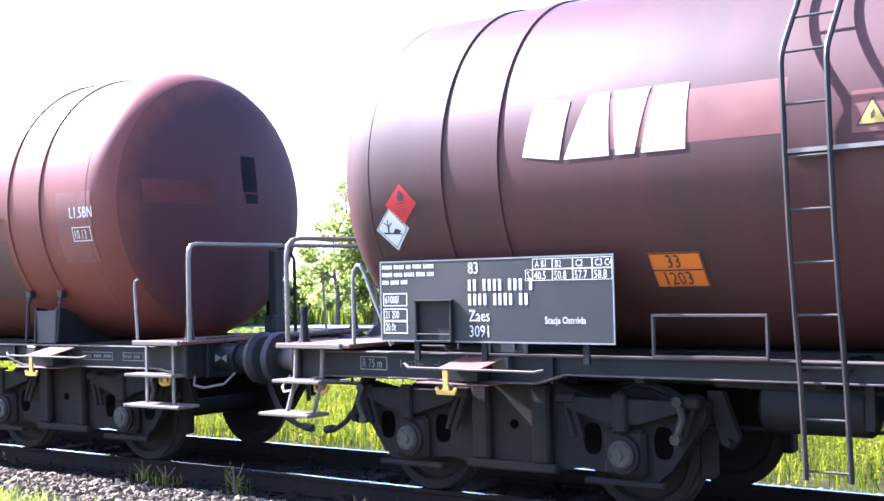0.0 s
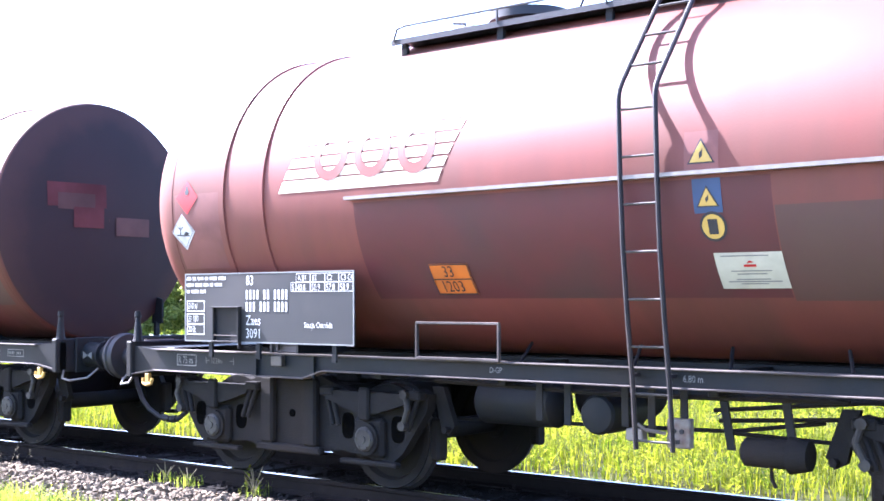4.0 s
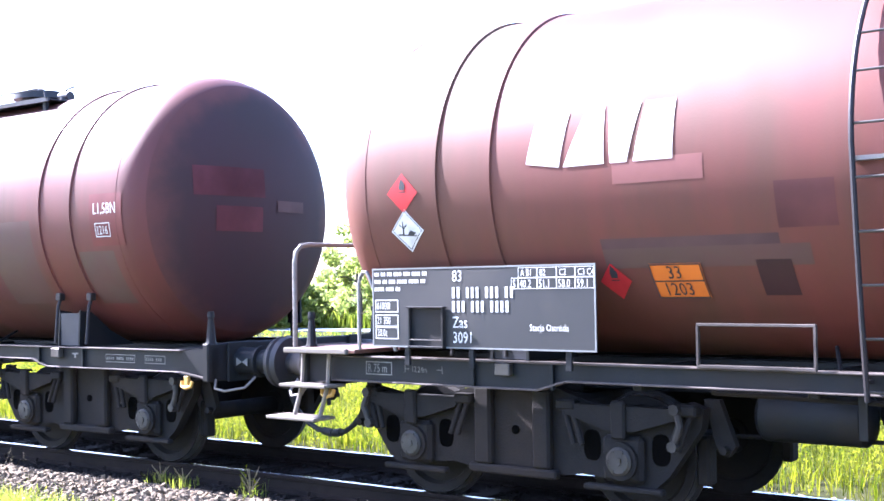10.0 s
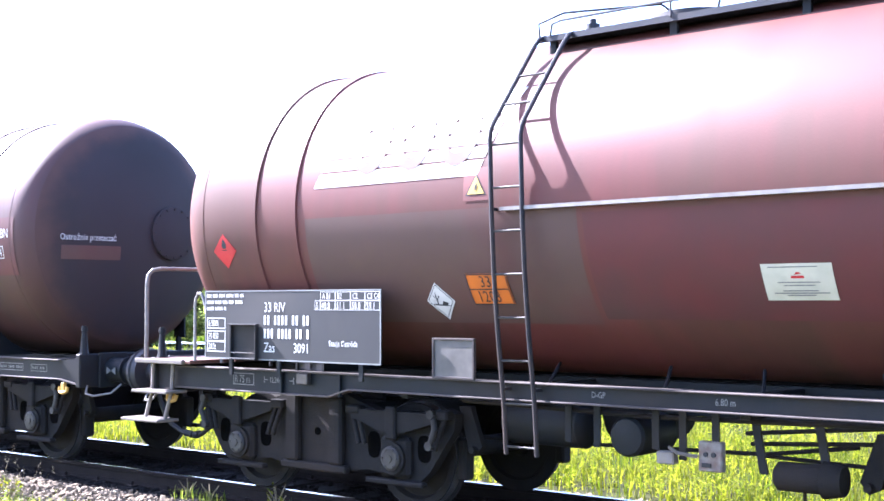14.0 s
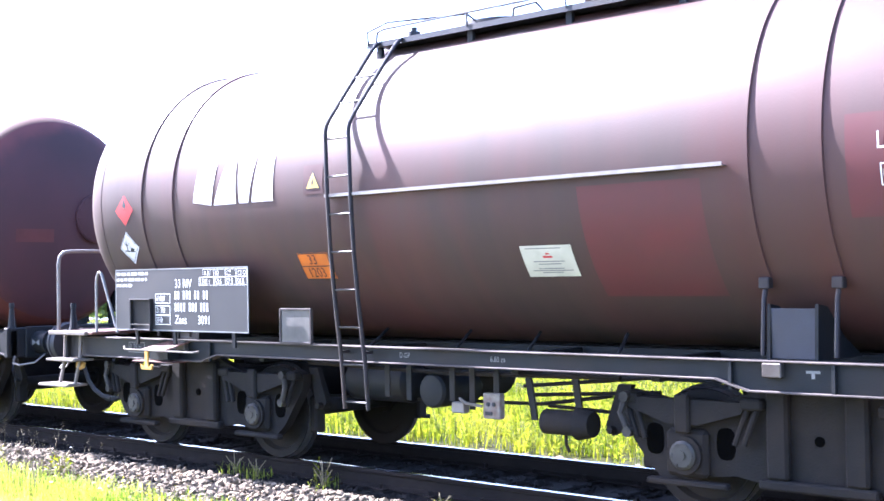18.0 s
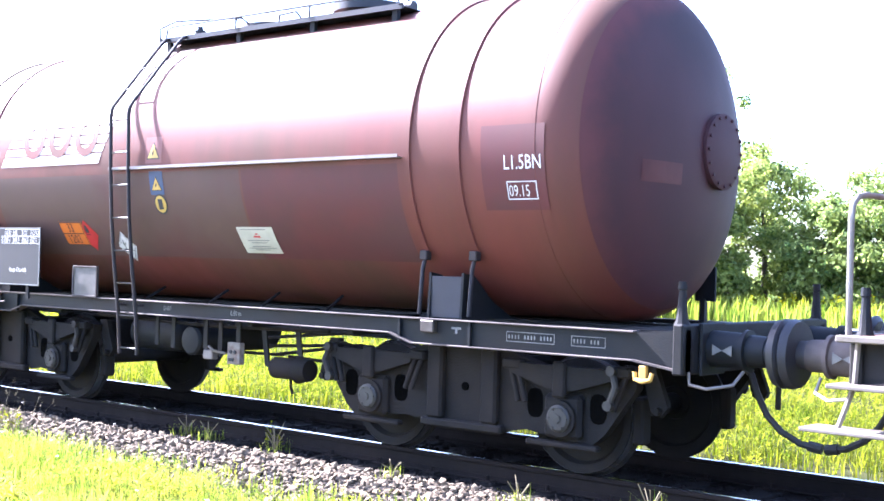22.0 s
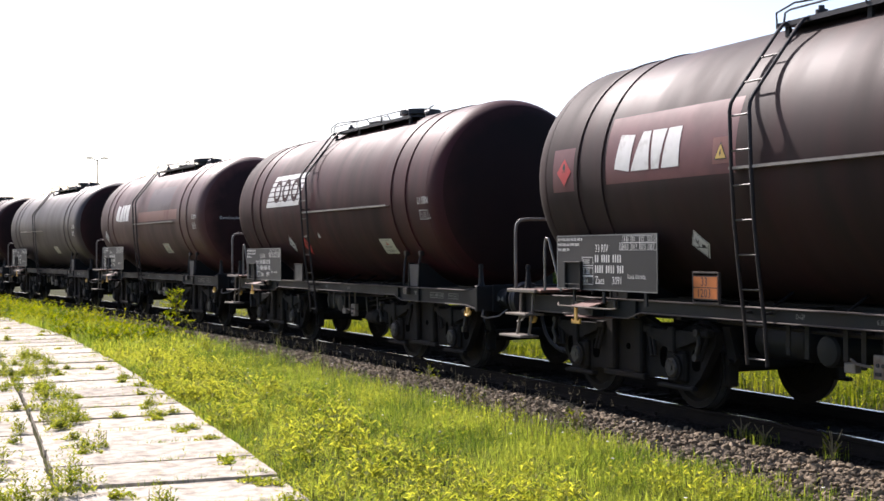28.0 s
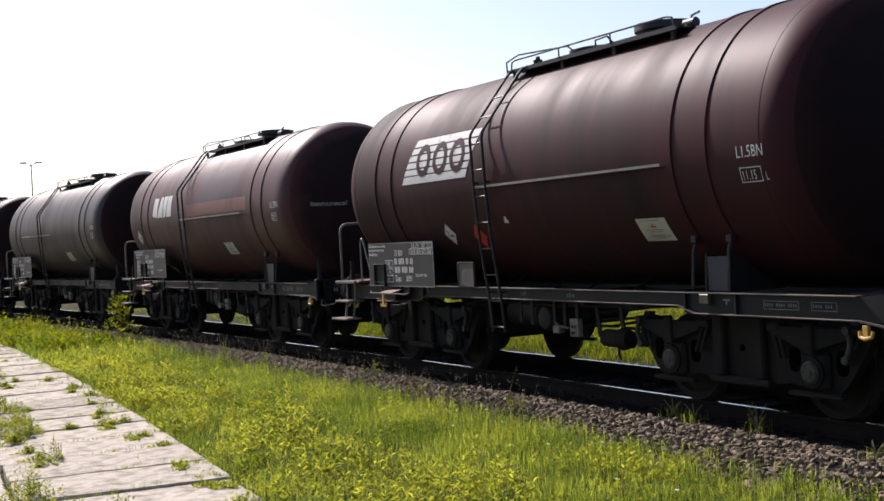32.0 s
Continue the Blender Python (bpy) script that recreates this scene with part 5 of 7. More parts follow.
SPECS = [
    dict(code='83', kind='Zaes', volume='61000l', weight='21 200', load=('40.5', '50.8', '57.7', '58.8'), dx=0.15, board_start=-4.39, column=0.41, tank='plum', mark='bold', mark_at=(-2.978, 2.58, 1.0), red=(-4.156, 2.35), white=(-4.284, 2.16), orange=(-2.076, 1.66), date='08.13', cls='L1.5BN', ledge=(-0.95, 2.9), frame='wide', frame_at=-2.02, lever=-3.67, tri=(-0.426, 2.62), paper=(1.13, 1.72), ladder=(-0.89, 0.42), patches=((-2.32, -0.97, 2.62, 2.98, 'light'),), date_at=(4.09, 2.52), board_end=-2.25, box_at=-4.01, tank_dx=0.1),
    dict(code='83', kind='Zaes', volume='610 hl', weight='21 100', load=('40.6', '50.9', '57.8', '58.9'), e=1, tank='rust', mark='stripes', mark_at=(-3.148, 2.585), cream=True, red=(-4.406, 2.62), white=(-4.488, 2.3), orange=(-1.562, 1.7), date='10.13', cls='L1.5BN', ledge=(-2.3, 2.86), frame='wide', lever=3.45, tri=(0.962, 2.56), tri2=True, paper=(0.97, 1.725), ladder=(0.44, 0.6), patches=((-2.25, 1.45, 1.66, 2.46, 'crimson'), (3.77, 4.3, 2.0, 2.7, 'light'), (-4.59, -3.89, 1.95, 2.65, 'light'), (1.46, 2.93, 1.64, 2.26, 'olive')), end_patches=((-1.1, -0.3, 2.57, 2.81, 'faint'), (0.12, 0.34, 2.72, 3.1, 'black'), (0.16, 0.34, 2.6, 2.7, 'black')), date_at=(3.975, 2.44), tank_dx=-0.05),
    dict(code='83', kind='Zas', volume='61000l', weight='21 350', load=('40.2', '51.1', '58.0', '59.1'), board_start=-4.53, board_end=-2.39, box_at=-4.12, flat=True, date_at=(4.125, 2.38), tank='red', mark='faded', mark_at=(-2.967, 2.6, 0.93), red=(-4.18, 2.5), white=(-4.172, 2.2), orange=(-2.057, 1.65), extra_red=(-2.366, 1.77), date='0414 L', cls='L1.5BN', ledge=(-0.5, 2.62), frame='wide', tri=(-0.026, 2.62), paper=(2.464, 1.77), ladder=(-0.42, 1.0), patches=((3.7, 4.35, 1.6, 2.45, 'olive'), (-0.24, 2.56, 1.75, 2.45, 'crimson'), (-2.4, -1.05, 1.94, 2.07, 'dull'), (0.34, 1.29, 2.9, 3.3, 'light'), (1.88, 2.31, 2.66, 2.87, 'light'), (1.28, 2.18, 2.55, 3.3, 'light'), (-2.23, -1.53, 2.45, 2.62, 'light'), (1.66, 2.11, 2.02, 2.44, 'faint'), (0.7, 1.25, 1.95, 2.25, 'faint'), (-1.04, -0.64, 2.1, 2.4, 'faint'), (0.58, 0.93, 2.6, 2.82, 'light'), (3.14, 3.48, 2.6, 2.86, 'light'), (3.73, 3.93, 2.7, 3.2, 'light'), (-2.4, -0.85, 1.86, 2.0, 'olive'), (-1.25, -1.0, 1.66, 1.9, 'sooty')), end_patches=((-0.82, -0.04, 2.74, 3.02, 'brick'), (-0.69, -0.2, 2.71, 2.9, 'dull'), (-0.49, -0.08, 2.5, 2.74, 'brick'), (0.1, 0.62, 2.42, 2.64, 'dull')), arched=True, end_skin='navy'),
    dict(code='33 RIV', board_start=-4.52, box_at=-4.12, column=0.365, kind='Zas', volume='61000l', weight='20 850', load=('40.8', '51.1', '58.0', '59.1'), tank='maroon', mark='stripes', mark_at=(-3.041, 2.78), mark_height=0.7, red=(-4.259, 2.27), white=(-1.784, 1.8), tilt=True, orange=(-1.436, 1.775), date='1216', cls='L1,5BN', ledge=(-0.95, 2.19), frame='plate', tri=(-1.226, 2.62), paper=(1.086, 1.8), ladder=(-0.96, 0.62), patches=((-3.15, -0.3, 1.62, 2.52, 'olive'), (2.15, 2.9, 1.62, 2.5, 'olive'), (3.65, 4.2, 1.62, 2.15, 'olive'), (-0.25, 2.15, 1.66, 2.44, 'crimson'), (3.91, 4.41, 2.2, 2.72, 'bright')), end_patches=((-0.87, 0.02, 2.7, 3.0, 'brick'), (-0.62, -0.02, 2.34, 2.6, 'brick'), (0.2, 0.66, 2.56, 2.68, 'dull')), date_at=(3.97, 2.52), tank_dx=0.04),
    dict(code='33 RIV', kind='Zaes', volume='61000l', weight='21 350', load=('40.1', '50.6', '57.5', '58.8'), nostation=True, board_start=-4.29, board_end=-2.1, box_at=-3.98, column=0.475, figures=0.325, tank='brown', mark='bold', mark_at=(-2.91, 2.5, 0.92), red=(-4.09, 2.52), white=(-4.105, 2.13), orange=(-1.526, 1.77), date='0414', cls='L1.5BN', ledge=(-0.95, 2.94), frame='plate', lever=-3.6, tri=(-1.158, 2.57), paper=(1.063, 1.76), ladder=(-0.84, 0.62), hatch=True, patches=((1.7, 2.73, 1.6, 2.42, 'crimson'), (3.77, 4.42, 2.1, 2.75, 'crimson')), end_patches=((-1.06, -0.36, 2.28, 2.44, 'olive'),), end_text=(-1.08, 2.5), date_at=(3.97, 2.52), tank_dx=0.06, tri_ground='dull'),
    dict(code='33 RIV', kind='Zaes', volume='61000l', weight='22 100', load=('39.1', '49.5', '56.5', '57.1'), tank='red', mark='stripes', mark_at=(-3.028, 2.57), red=(-1.642, 1.83), white=(-1.07, 1.72), tilt=True, orange=(-2.099, 1.73), date_at=(3.985, 2.36), date='09.15', cls='L1.5BN', ledge=(-0.95, 2.96), frame='plate', lever=-3.6, tri=(-0.298, 2.58), tri2=True, paper=(0.756, 1.68), ladder=(-0.84, 0.62), hatch=True, end_patches=((-0.76, -0.26, 2.3, 2.47, 'faint'),), patches=((-3.15, 0.95, 1.62, 2.45, 'olive'), (0.98, 2.9, 1.63, 2.44, 'crimson'), (3.77, 4.37, 2.05, 2.7, 'crimson'), (-4.5, -4.05, 2.35, 2.75, 'light'))),
    dict(code='33 RIV', board_start=-4.34, box_at=-4.11, column=0.41, figures=0.275, kind='Zaes', volume='61000l', weight='21 250', load=('40.3', '50.7', '57.5', '58.7'), tank='umber', mark='bold', mark_at=(-3.038, 2.58, 0.92), red=(-4.135, 2.65), white=(-1.815, 1.78), tilt=True, frame='orange', date_at=(3.966, 2.39), date='10.14', cls='L1.5BN', ledge=(-0.95, 2.3), lever=-3.75, tri=(-1.147, 2.6), paper=(1.509, 1.84), drips=((3.86, 3.38, 3.6, 0.03), (3.72, 3.2, 3.5, 0.022)), ladder=(-0.84, 0.62), hatch=True, patches=((-3.22, -0.92, 2.46, 3.2, 'claret'), (3.92, 4.37, 2.47, 2.72, 'claret'), (-4.4, -3.88, 2.42, 2.93, 'claret'))),
    dict(code='33 RIV', gutter_z=2.44, board_drop=0.1, board_start=-4.34, box_at=-4.11, column=0.42, figures=0.275, kind='Zaes', volume='61000l', weight='21 300', load=('40.2', '50.8', '57.7', '58.8'), tank='wine', mark='stripes', mark_at=(-3.027, 2.6), red=(-1.282, 1.83), white=(-2.048, 1.88), tilt=True, date_at=(3.867, 2.43), date='11.15 L', cls='L1.5BN', ledge=(-0.95, 2.82), frame='plate', lever=-3.7, paper=(2.087, 1.69), drips=((-0.47, 2.06, 1.98, 0.06),), ladder=(-0.84, 0.62), patches=(), tank_dx=-0.1),
    dict(code='33 RIV', kind='Zaes', volume='61000l', weight='21 300', load=('40.2', '50.8', '57.7', '58.8'), tank='plum', end_text=(-1.0, 2.5), mark='bold', mark_at=(-2.927, 2.6, 1.0), white=(-4.142, 2.2), date='0815', cls='L1.5BN', ledge=(-0.95, 2.6), paper=(1.13, 1.72), ladder=(-0.84, 0.62), lever=-3.7, patches=((0.19, 2.19, 2.8, 3.4, 'sooty'), (-0.62, 2.78, 2.55, 2.8, 'light')), date_at=(3.97, 2.52)),
    dict(code='33 RIV', kind='Zaes', volume='61000l', weight='21 300', load=('40.2', '50.8', '57.7', '58.8'), tank='grey', date='0815', cls='L1.5BN', ledge=(-2.6, 0.3), paper=(1.13, 1.72), ladder=(-0.84, 0.62), lever=-3.4, mark='line', mark_at=(-3.03, 2.5), date_at=(3.97, 2.52), patches=()),
    dict(code='33 RIV', kind='Zaes', volume='61000l', weight='21 300', load=('40.2', '50.8', '57.7', '58.8'), tank='umber', mark='stripes', mark_at=(-3.027, 2.6), date='0815', cls='L1.5BN', ledge=(-0.95, 2.6), paper=(1.13, 1.72), ladder=(-0.84, 0.62), lever=-3.4, date_at=(3.97, 2.52), patches=()),
    dict(code='33 RIV', kind='Zaes', volume='61000l', weight='21 300', load=('40.2', '50.8', '57.7', '58.8'), tank='grey', mark='bold', mark_at=(-2.927, 2.6, 1.0), date='0815', cls='L1.5BN', ledge=(-0.95, 2.6), paper=(1.13, 1.72), ladder=(-0.84, 0.62), lever=-3.4, date_at=(3.97, 2.52), patches=()),
]
LABELS = {
    "red": "dirty red four-axle tank wagon rolling on rails",
    "rust": "rust-red four-axle tank wagon rolling on rails",
    "brown": "grimy brown four-axle tank wagon rolling on rails",
    "maroon": "dark maroon four-axle tank wagon rolling on rails",
    "umber": "sooty dark brown four-axle tank wagon rolling on rails",
    "wine": "sooty dark wine-red four-axle tank wagon rolling on rails",
    "plum": "faded plum-red four-axle tank wagon rolling on rails",
    "grey": "dull grey-brown four-axle tank wagon rolling on rails",
}
MESHES = {}


def dress(w, spec):
    """All that is this wagon's own: tank in its paint, straps, ladder, board and stickers."""
    paint = TANKS[spec["tank"]]
    spec["class"] = spec["cls"]

    def shared(key, make, name):
        if (key, spec["tank"]) not in MESHES:
            MESHES[key, spec["tank"]] = make().mesh(name, paint)
        return MESHES[key, spec["tank"]]

    tank = part("tank", shared("flat" if spec.get("flat") else "tank", lambda: tank_geo(bool(spec.get("flat"))), "tank"), paint, w, "cylindrical tank in weathered paint")
    end_skin = SHADED_SOOTY.get(spec.get("end_skin", spec["tank"]), SHADED_SOOTY["dark"])
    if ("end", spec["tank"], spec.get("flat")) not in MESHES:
        MESHES["end", spec["tank"], spec.get("flat")] = end_geo(bool(spec.get("flat"))).mesh("tank_end", end_skin)
    part("tank_end", MESHES["end", spec["tank"], spec.get("flat")], end_skin, tank, "sooty dished tank end, shade in its colour")
    if "end_text" in spec:
        place = lambda u, v: (head_x(math.hypot(u, v - TANK_Z)) + 0.012, u, v)
        g = letters(Geo(), "Ostrożnie przetaczać", 0.1, *spec["end_text"], place, 0.74)
        part("end_lettering", g, WHITE, tank, "small white painted words", smooth=False)
    tank.location.x = spec.get("tank_dx", 0.0)
    for x in (-3.86, -3.33, 3.01, 3.53):
        part("tank_strap", shared(x, lambda: hoop(x, 0.085, 0.016), "tank_strap"), paint, tank)
        for s in (-1, 1):
            g = Geo().tube([(x, s * 1.12, 1.72), (x, s * 1.17, 1.58), (x, s * 1.2, 1.2)], 0.018, 8)
            g.box(x - 0.04, x + 0.04, s * 1.14 - 0.035, s * 1.14 + 0.035, 1.65, 1.73, 0.008)
            part("strap_rod", g, LADDER, tank, "dark threaded strap rod")
    for x in (-4.58, 4.45 if spec.get("flat") else 4.28):
        part("weld_seam", shared(x, lambda: hoop(x, 0.02, 0.003, -90, 269, 90), "weld_seam"), paint, tank)
    lg = Geo()
    a, b = spec["ledge"]
    ring = on_tank(0)
    gz = spec.get("gutter_z", 2.49)
    y, z = ring(0, gz)[1:]
    lg.box(a, b, y - 0.065, y + 0.01, gz - 0.006, gz + 0.002, 0.0)
    lg.box(a, b, y - 0.067, y - 0.06, gz - 0.006, gz + 0.022, 0.0)
    part("gutter", lg, GALV, w, "thin bright drip gutter along the tank")
    ladder(w, *spec["ladder"], spec.get("arched", False))
    grab_rails(w, spec["e"], spec["e"] < 0)
    data_board(w, spec)
    sill_marks(w, spec)
    patches(w, spec)
    dates(w, spec)
    notice(w, *spec["paper"])
    if "red" in spec:
        diamond(w, *spec["red"], DIAMOND, "red diamond with a dark flame shape", "flame", "hazard_diamond")
    if "extra_red" in spec:
        diamond(w, *spec["extra_red"], DIAMOND, "red diamond with a dark flame shape", "flame", "hazard_diamond", 0.13)
    if "white" in spec:
        diamond(w, *spec["white"], WHITE, "white diamond with a dark tree shape", "tree", "hazard_diamond", 0.17 if "tilt" not in spec else 0.15)
    if "orange" in spec:
        orange_plate(w, *spec["orange"])
    if "drips" in spec:
        for x, z0, z1, wd in spec["drips"]:
            g = Geo().sheet((x - wd * 0.3, z0), (x + wd * 0.3, z0), (x + wd, z1), (x - wd, z1), 2, 6, on_tank(0.003))
            part("paint_drip", g, WHITE, w, "white paint splash")
    if "tri" in spec:
        warn_triangle(w, *spec["tri"], ground_mat=PATCH[spec.get("tri_ground", "light")])
    if "tri2" in spec:
        warn_triangle(w, spec["tri"][0] + 0.03, 2.27, 0.14, SIGNBLUE)
        ban_sign(w, spec["tri"][0] + 0.05, 2.14)
    f = spec.get("frame")
    if f == "wide":
        a = spec.get("frame_at", -1.66)
        g = Geo().box(a, a + 0.84, -1.31, -1.28, 1.172, 1.195, 0.003).box(a, a + 0.84, -1.31, -1.28, 1.455, 1.475, 0.003)
        g.box(a, a + 0.015, -1.31, -1.28, 1.195, 1.455).box(a + 0.825, a + 0.84, -1.31, -1.28, 1.195, 1.455)
        part("label_frame", g, FLANGE, w, "open metal label frame")
    elif f:
        g = Geo().box(-1.78, -1.35, -1.3, -1.27, 1.172, 1.192, 0.003).box(-1.78, -1.35, -1.3, -1.27, 1.482, 1.5, 0.003)
        g.box(-1.78, -1.764, -1.3, -1.27, 1.192, 1.482).box(-1.366, -1.35, -1.3, -1.27, 1.192, 1.482)
        fr = part("label_frame", g, FLANGE, w, "metal label frame")
        if f == "orange":
            orange_plate(w, -1.76, 1.22, on_plane(-1.304), on_plane(-1.307))
        else:
            part("frame_plate", Geo().box(-1.764, -1.366, -1.288, -1.28, 1.192, 1.482), DULLPLATE, fr, "plain weathered grey plate")
    if "lever" in spec:
        lever_step(w, spec["lever"])
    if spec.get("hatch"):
        end_hatch(w, end_skin, spec.get("tank_dx", 0.0))
    m = spec.get("mark")
    if m == "bold":
        bold_mark(w, *spec["mark_at"])
    elif m == "faded":
        bold_mark(w, *spec["mark_at"])
    elif m == "stripes":
        striped_mark(w, *spec["mark_at"], CREAM if spec.get("cream") else WHITE, paint, spec.get("mark_height", 0.6))
    elif m == "line":
        g = Geo()
        bar(g, spec["mark_at"][0], spec["mark_at"][1], 0.9, 0.03, on_tank(0.005))
        part("painted_line", g, WHITE, w)
    tagged(w, LABELS[spec["tank"]], "tank wagon", "wagons of the train")
    return w


BASE = base_wagon(-1)
BASE_TURNED = base_wagon(1)
WAGONS = []
for k, spec in enumerate(SPECS):
    spec["k"] = k
    spec.setdefault("e", -1)
    if k == 0:
        w = BASE
    elif spec["e"] == 1:
        w = BASE_TURNED
    else:
        w = copy_thing(BASE_BARE, Matrix.Identity(4))
    if k == 0:
        BASE_BARE = copy_thing(BASE, Matrix.Identity(4))
    WAGONS.append(dress(w, spec))
for o in (*BASE_BARE.children_recursive, BASE_BARE):
    bpy.data.objects.remove(o)


# ---- track ----
def at_track(s, r, z=0.0):
    """A place s metres along the curved track and r metres off its middle, away from the inside of the curve."""
    a = s / RADIUS
    return ((RADIUS + r) * math.sin(a), -RADIUS + (RADIUS + r) * math.cos(a), z)


def swept(name, profile, s0, s1, step, material, closed=False, label=""):
    g = Geo()
    n = int((s1 - s0) / step)
    m = len(profile)
    vs = [at_track(s0 + (s1 - s0) * i / n, r, z) for i in range(n + 1) for r, z in profile]
    fs = [(i * m + k, i * m + (k + 1) % m, (i + 1) * m + (k + 1) % m, (i + 1) * m + k) for i in range(n) for k in range(m if closed else m - 1)]
    g.add(vs, fs)
    o = new(name, g.mesh(name, material))
    return tagged(o, label, kind="structure")


def fast_mesh(name, verts, faces, material, smooth=False):
    """A mesh from arrays; all faces have the same number of corners."""
    me = bpy.data.meshes.new(name)
    nf, c = faces.shape
    me.vertices.add(len(verts))
    me.vertices.foreach_set("co", np.ascontiguousarray(verts, dtype=np.float32).ravel())
    me.loops.add(nf * c)
    me.loops.foreach_set("vertex_index", np.ascontiguousarray(faces, dtype=np.int32).ravel())
    me.polygons.add(nf)
    me.polygons.foreach_set("loop_start", np.arange(0, nf * c, c, dtype=np.int32))
    me.update(calc_edges=True)
    me.polygons.foreach_set("use_smooth", np.full(nf, smooth))
    me.materials.append(material)
    return me


def along(s, r, z):
    """Arrays of places along the track."""
    a = s / RADIUS
    return np.stack([(RADIUS + r) * np.sin(a), -RADIUS + (RADIUS + r) * np.cos(a), z + 0 * s], -1)


GROUND_Z = -0.3
big = Geo()
xs = [-900, -400, -200, -120, -80, -60, -45, -30, -20, -10, 0, 10, 20, 40, 80, 160, 400, 900]
ys = [-900, -400, -150, -60, -30, -20, -12, -6, 0, 6, 12, 20, 30, 45, 70, 110, 200, 400, 900]
big.add([(x, y, GROUND_Z) for y in ys for x in xs], [(j * len(xs) + i, j * len(xs) + i + 1, (j + 1) * len(xs) + i + 1, (j + 1) * len(xs) + i) for j in range(len(ys) - 1) for i in range(len(xs) - 1)])
tagged(new("ground", big.mesh("ground", SOIL)), "grassy soil of the railway verge", kind="structure")
road = Geo().add([(*at_track(s, r)[:2], GROUND_Z + 0.03) for s in range(-130, 61, 10) for r in (33.4, 36.6)], [(2 * i, 2 * i + 1, 2 * i + 3, 2 * i + 2) for i in range(19)])
tagged(new("road", road.mesh("road", ROAD)), "pale far road beyond the field", kind="structure")

BALLAST = [(-2.45, -0.34), (-2.2, -0.29), (-1.75, -0.215), (-1.3, -0.176), (-0.85, -0.18), (-0.65, -0.185), (0.65, -0.185), (0.85, -0.18), (1.3, -0.176), (1.75, -0.215), (2.2, -0.29), (2.45, -0.34)]
ballast = swept("ballast", BALLAST, -150, 60, 1.0, OILED_SHADED, label="oily ballast bed under the track, darkened with painted shade")


def ballast_z(r):
    return np.interp(r, [p[0] for p in BALLAST], [p[1] for p in BALLAST])


for side, nm in ((-1, "rail_1"), (1, "rail_2")):
    c = side * 0.7535
    prof = [(c - 0.07, -0.165), (c - 0.07, -0.152), (c - 0.012, -0.13), (c - 0.009, -0.045), (c - 0.034, -0.034), (c - 0.036, -0.006), (c - 0.03, -0.001),
            (c + 0.03, -0.001), (c + 0.036, -0.006), (c + 0.034, -0.034), (c + 0.009, -0.045), (c + 0.012, -0.13), (c + 0.07, -0.152), (c + 0.07, -0.165)]
    rail = swept(nm, prof, -150, 60, 0.6, RAIL, True, "brown rusty steel rail")
    head = swept("head", [(c - 0.028, 0.0), (c - 0.01, 0.0012), (c + 0.01, 0.0012), (c + 0.028, 0.0)], -150, 60, 0.6, RAILTOP)
    del head["kind"]
    head.parent = rail
    head["label"] = "bright worn top of the rail"

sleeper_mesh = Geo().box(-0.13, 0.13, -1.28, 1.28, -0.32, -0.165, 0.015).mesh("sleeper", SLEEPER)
clip = Geo()
for y in (-0.7535, 0.7535):
    clip.box(-0.07, 0.07, y - 0.15, y + 0.15, -0.165, -0.15, 0.004)
    for d in (-0.1, 0.1):
        clip.cyl((0, y + d, -0.155), (0, y + d, -0.11), 0.016, 6)
clip_mesh = clip.mesh("fastening", RAIL)
for i in range(130):
    s = 8 - i * 0.6
    x, y, z = at_track(s, 0)
    for nm, me in (("sleeper", sleeper_mesh), ("fastening", clip_mesh)):
        o = new(nm, me)
        o.matrix_basis = pose(x, y, 0, 0, 0, -math.degrees(s / RADIUS))
        o.parent = ballast

# ---- stones ----
rng = np.random.default_rng(7)
PHI = (1 + 5 ** 0.5) / 2
ICO_V = np.array([(-1, PHI, 0), (1, PHI, 0), (-1, -PHI, 0), (1, -PHI, 0), (0, -1, PHI), (0, 1, PHI), (0, -1, -PHI), (0, 1, -PHI), (PHI, 0, -1), (PHI, 0, 1), (-PHI, 0, -1), (-PHI, 0, 1)]) / 1.902
ICO_F = np.array([(0, 11, 5), (0, 5, 1), (0, 1, 7), (0, 7, 10), (0, 10, 11), (1, 5, 9), (5, 11, 4), (11, 10, 2), (10, 7, 6), (7, 1, 8), (3, 9, 4), (3, 4, 2), (3, 2, 6), (3, 6, 8), (3, 8, 9), (4, 9, 5), (2, 4, 11), (6, 2, 10), (8, 6, 7), (9, 8, 1)])


def turns(n):
    q = rng.normal(size=(n, 4))
    q /= np.linalg.norm(q, axis=1, keepdims=True)
    w, x, y, z = q.T
    return np.stack([1 - 2 * (y * y + z * z), 2 * (x * y - z * w), 2 * (x * z + y * w), 2 * (x * y + z * w), 1 - 2 * (x * x + z * z), 2 * (y * z - x * w), 2 * (x * z - y * w), 2 * (y * z + x * w), 1 - 2 * (x * x + y * y)], -1).reshape(n, 3, 3)


def stones(places, sizes):
    n = len(places)
    shape = ICO_V[None] * rng.uniform(0.5, 1.35, (n, 12, 1)) * (rng.uniform(0.4, 1.3, (n, 1, 3)))
    v = np.einsum("nij,nkj->nki", turns(n), shape) * sizes[:, None, None]
    v[..., 2] *= 0.72
    v += places[:, None]
    f = ICO_F[None] + 12 * np.arange(n)[:, None, None]
    return v.reshape(-1, 3), f.reshape(-1, 3)


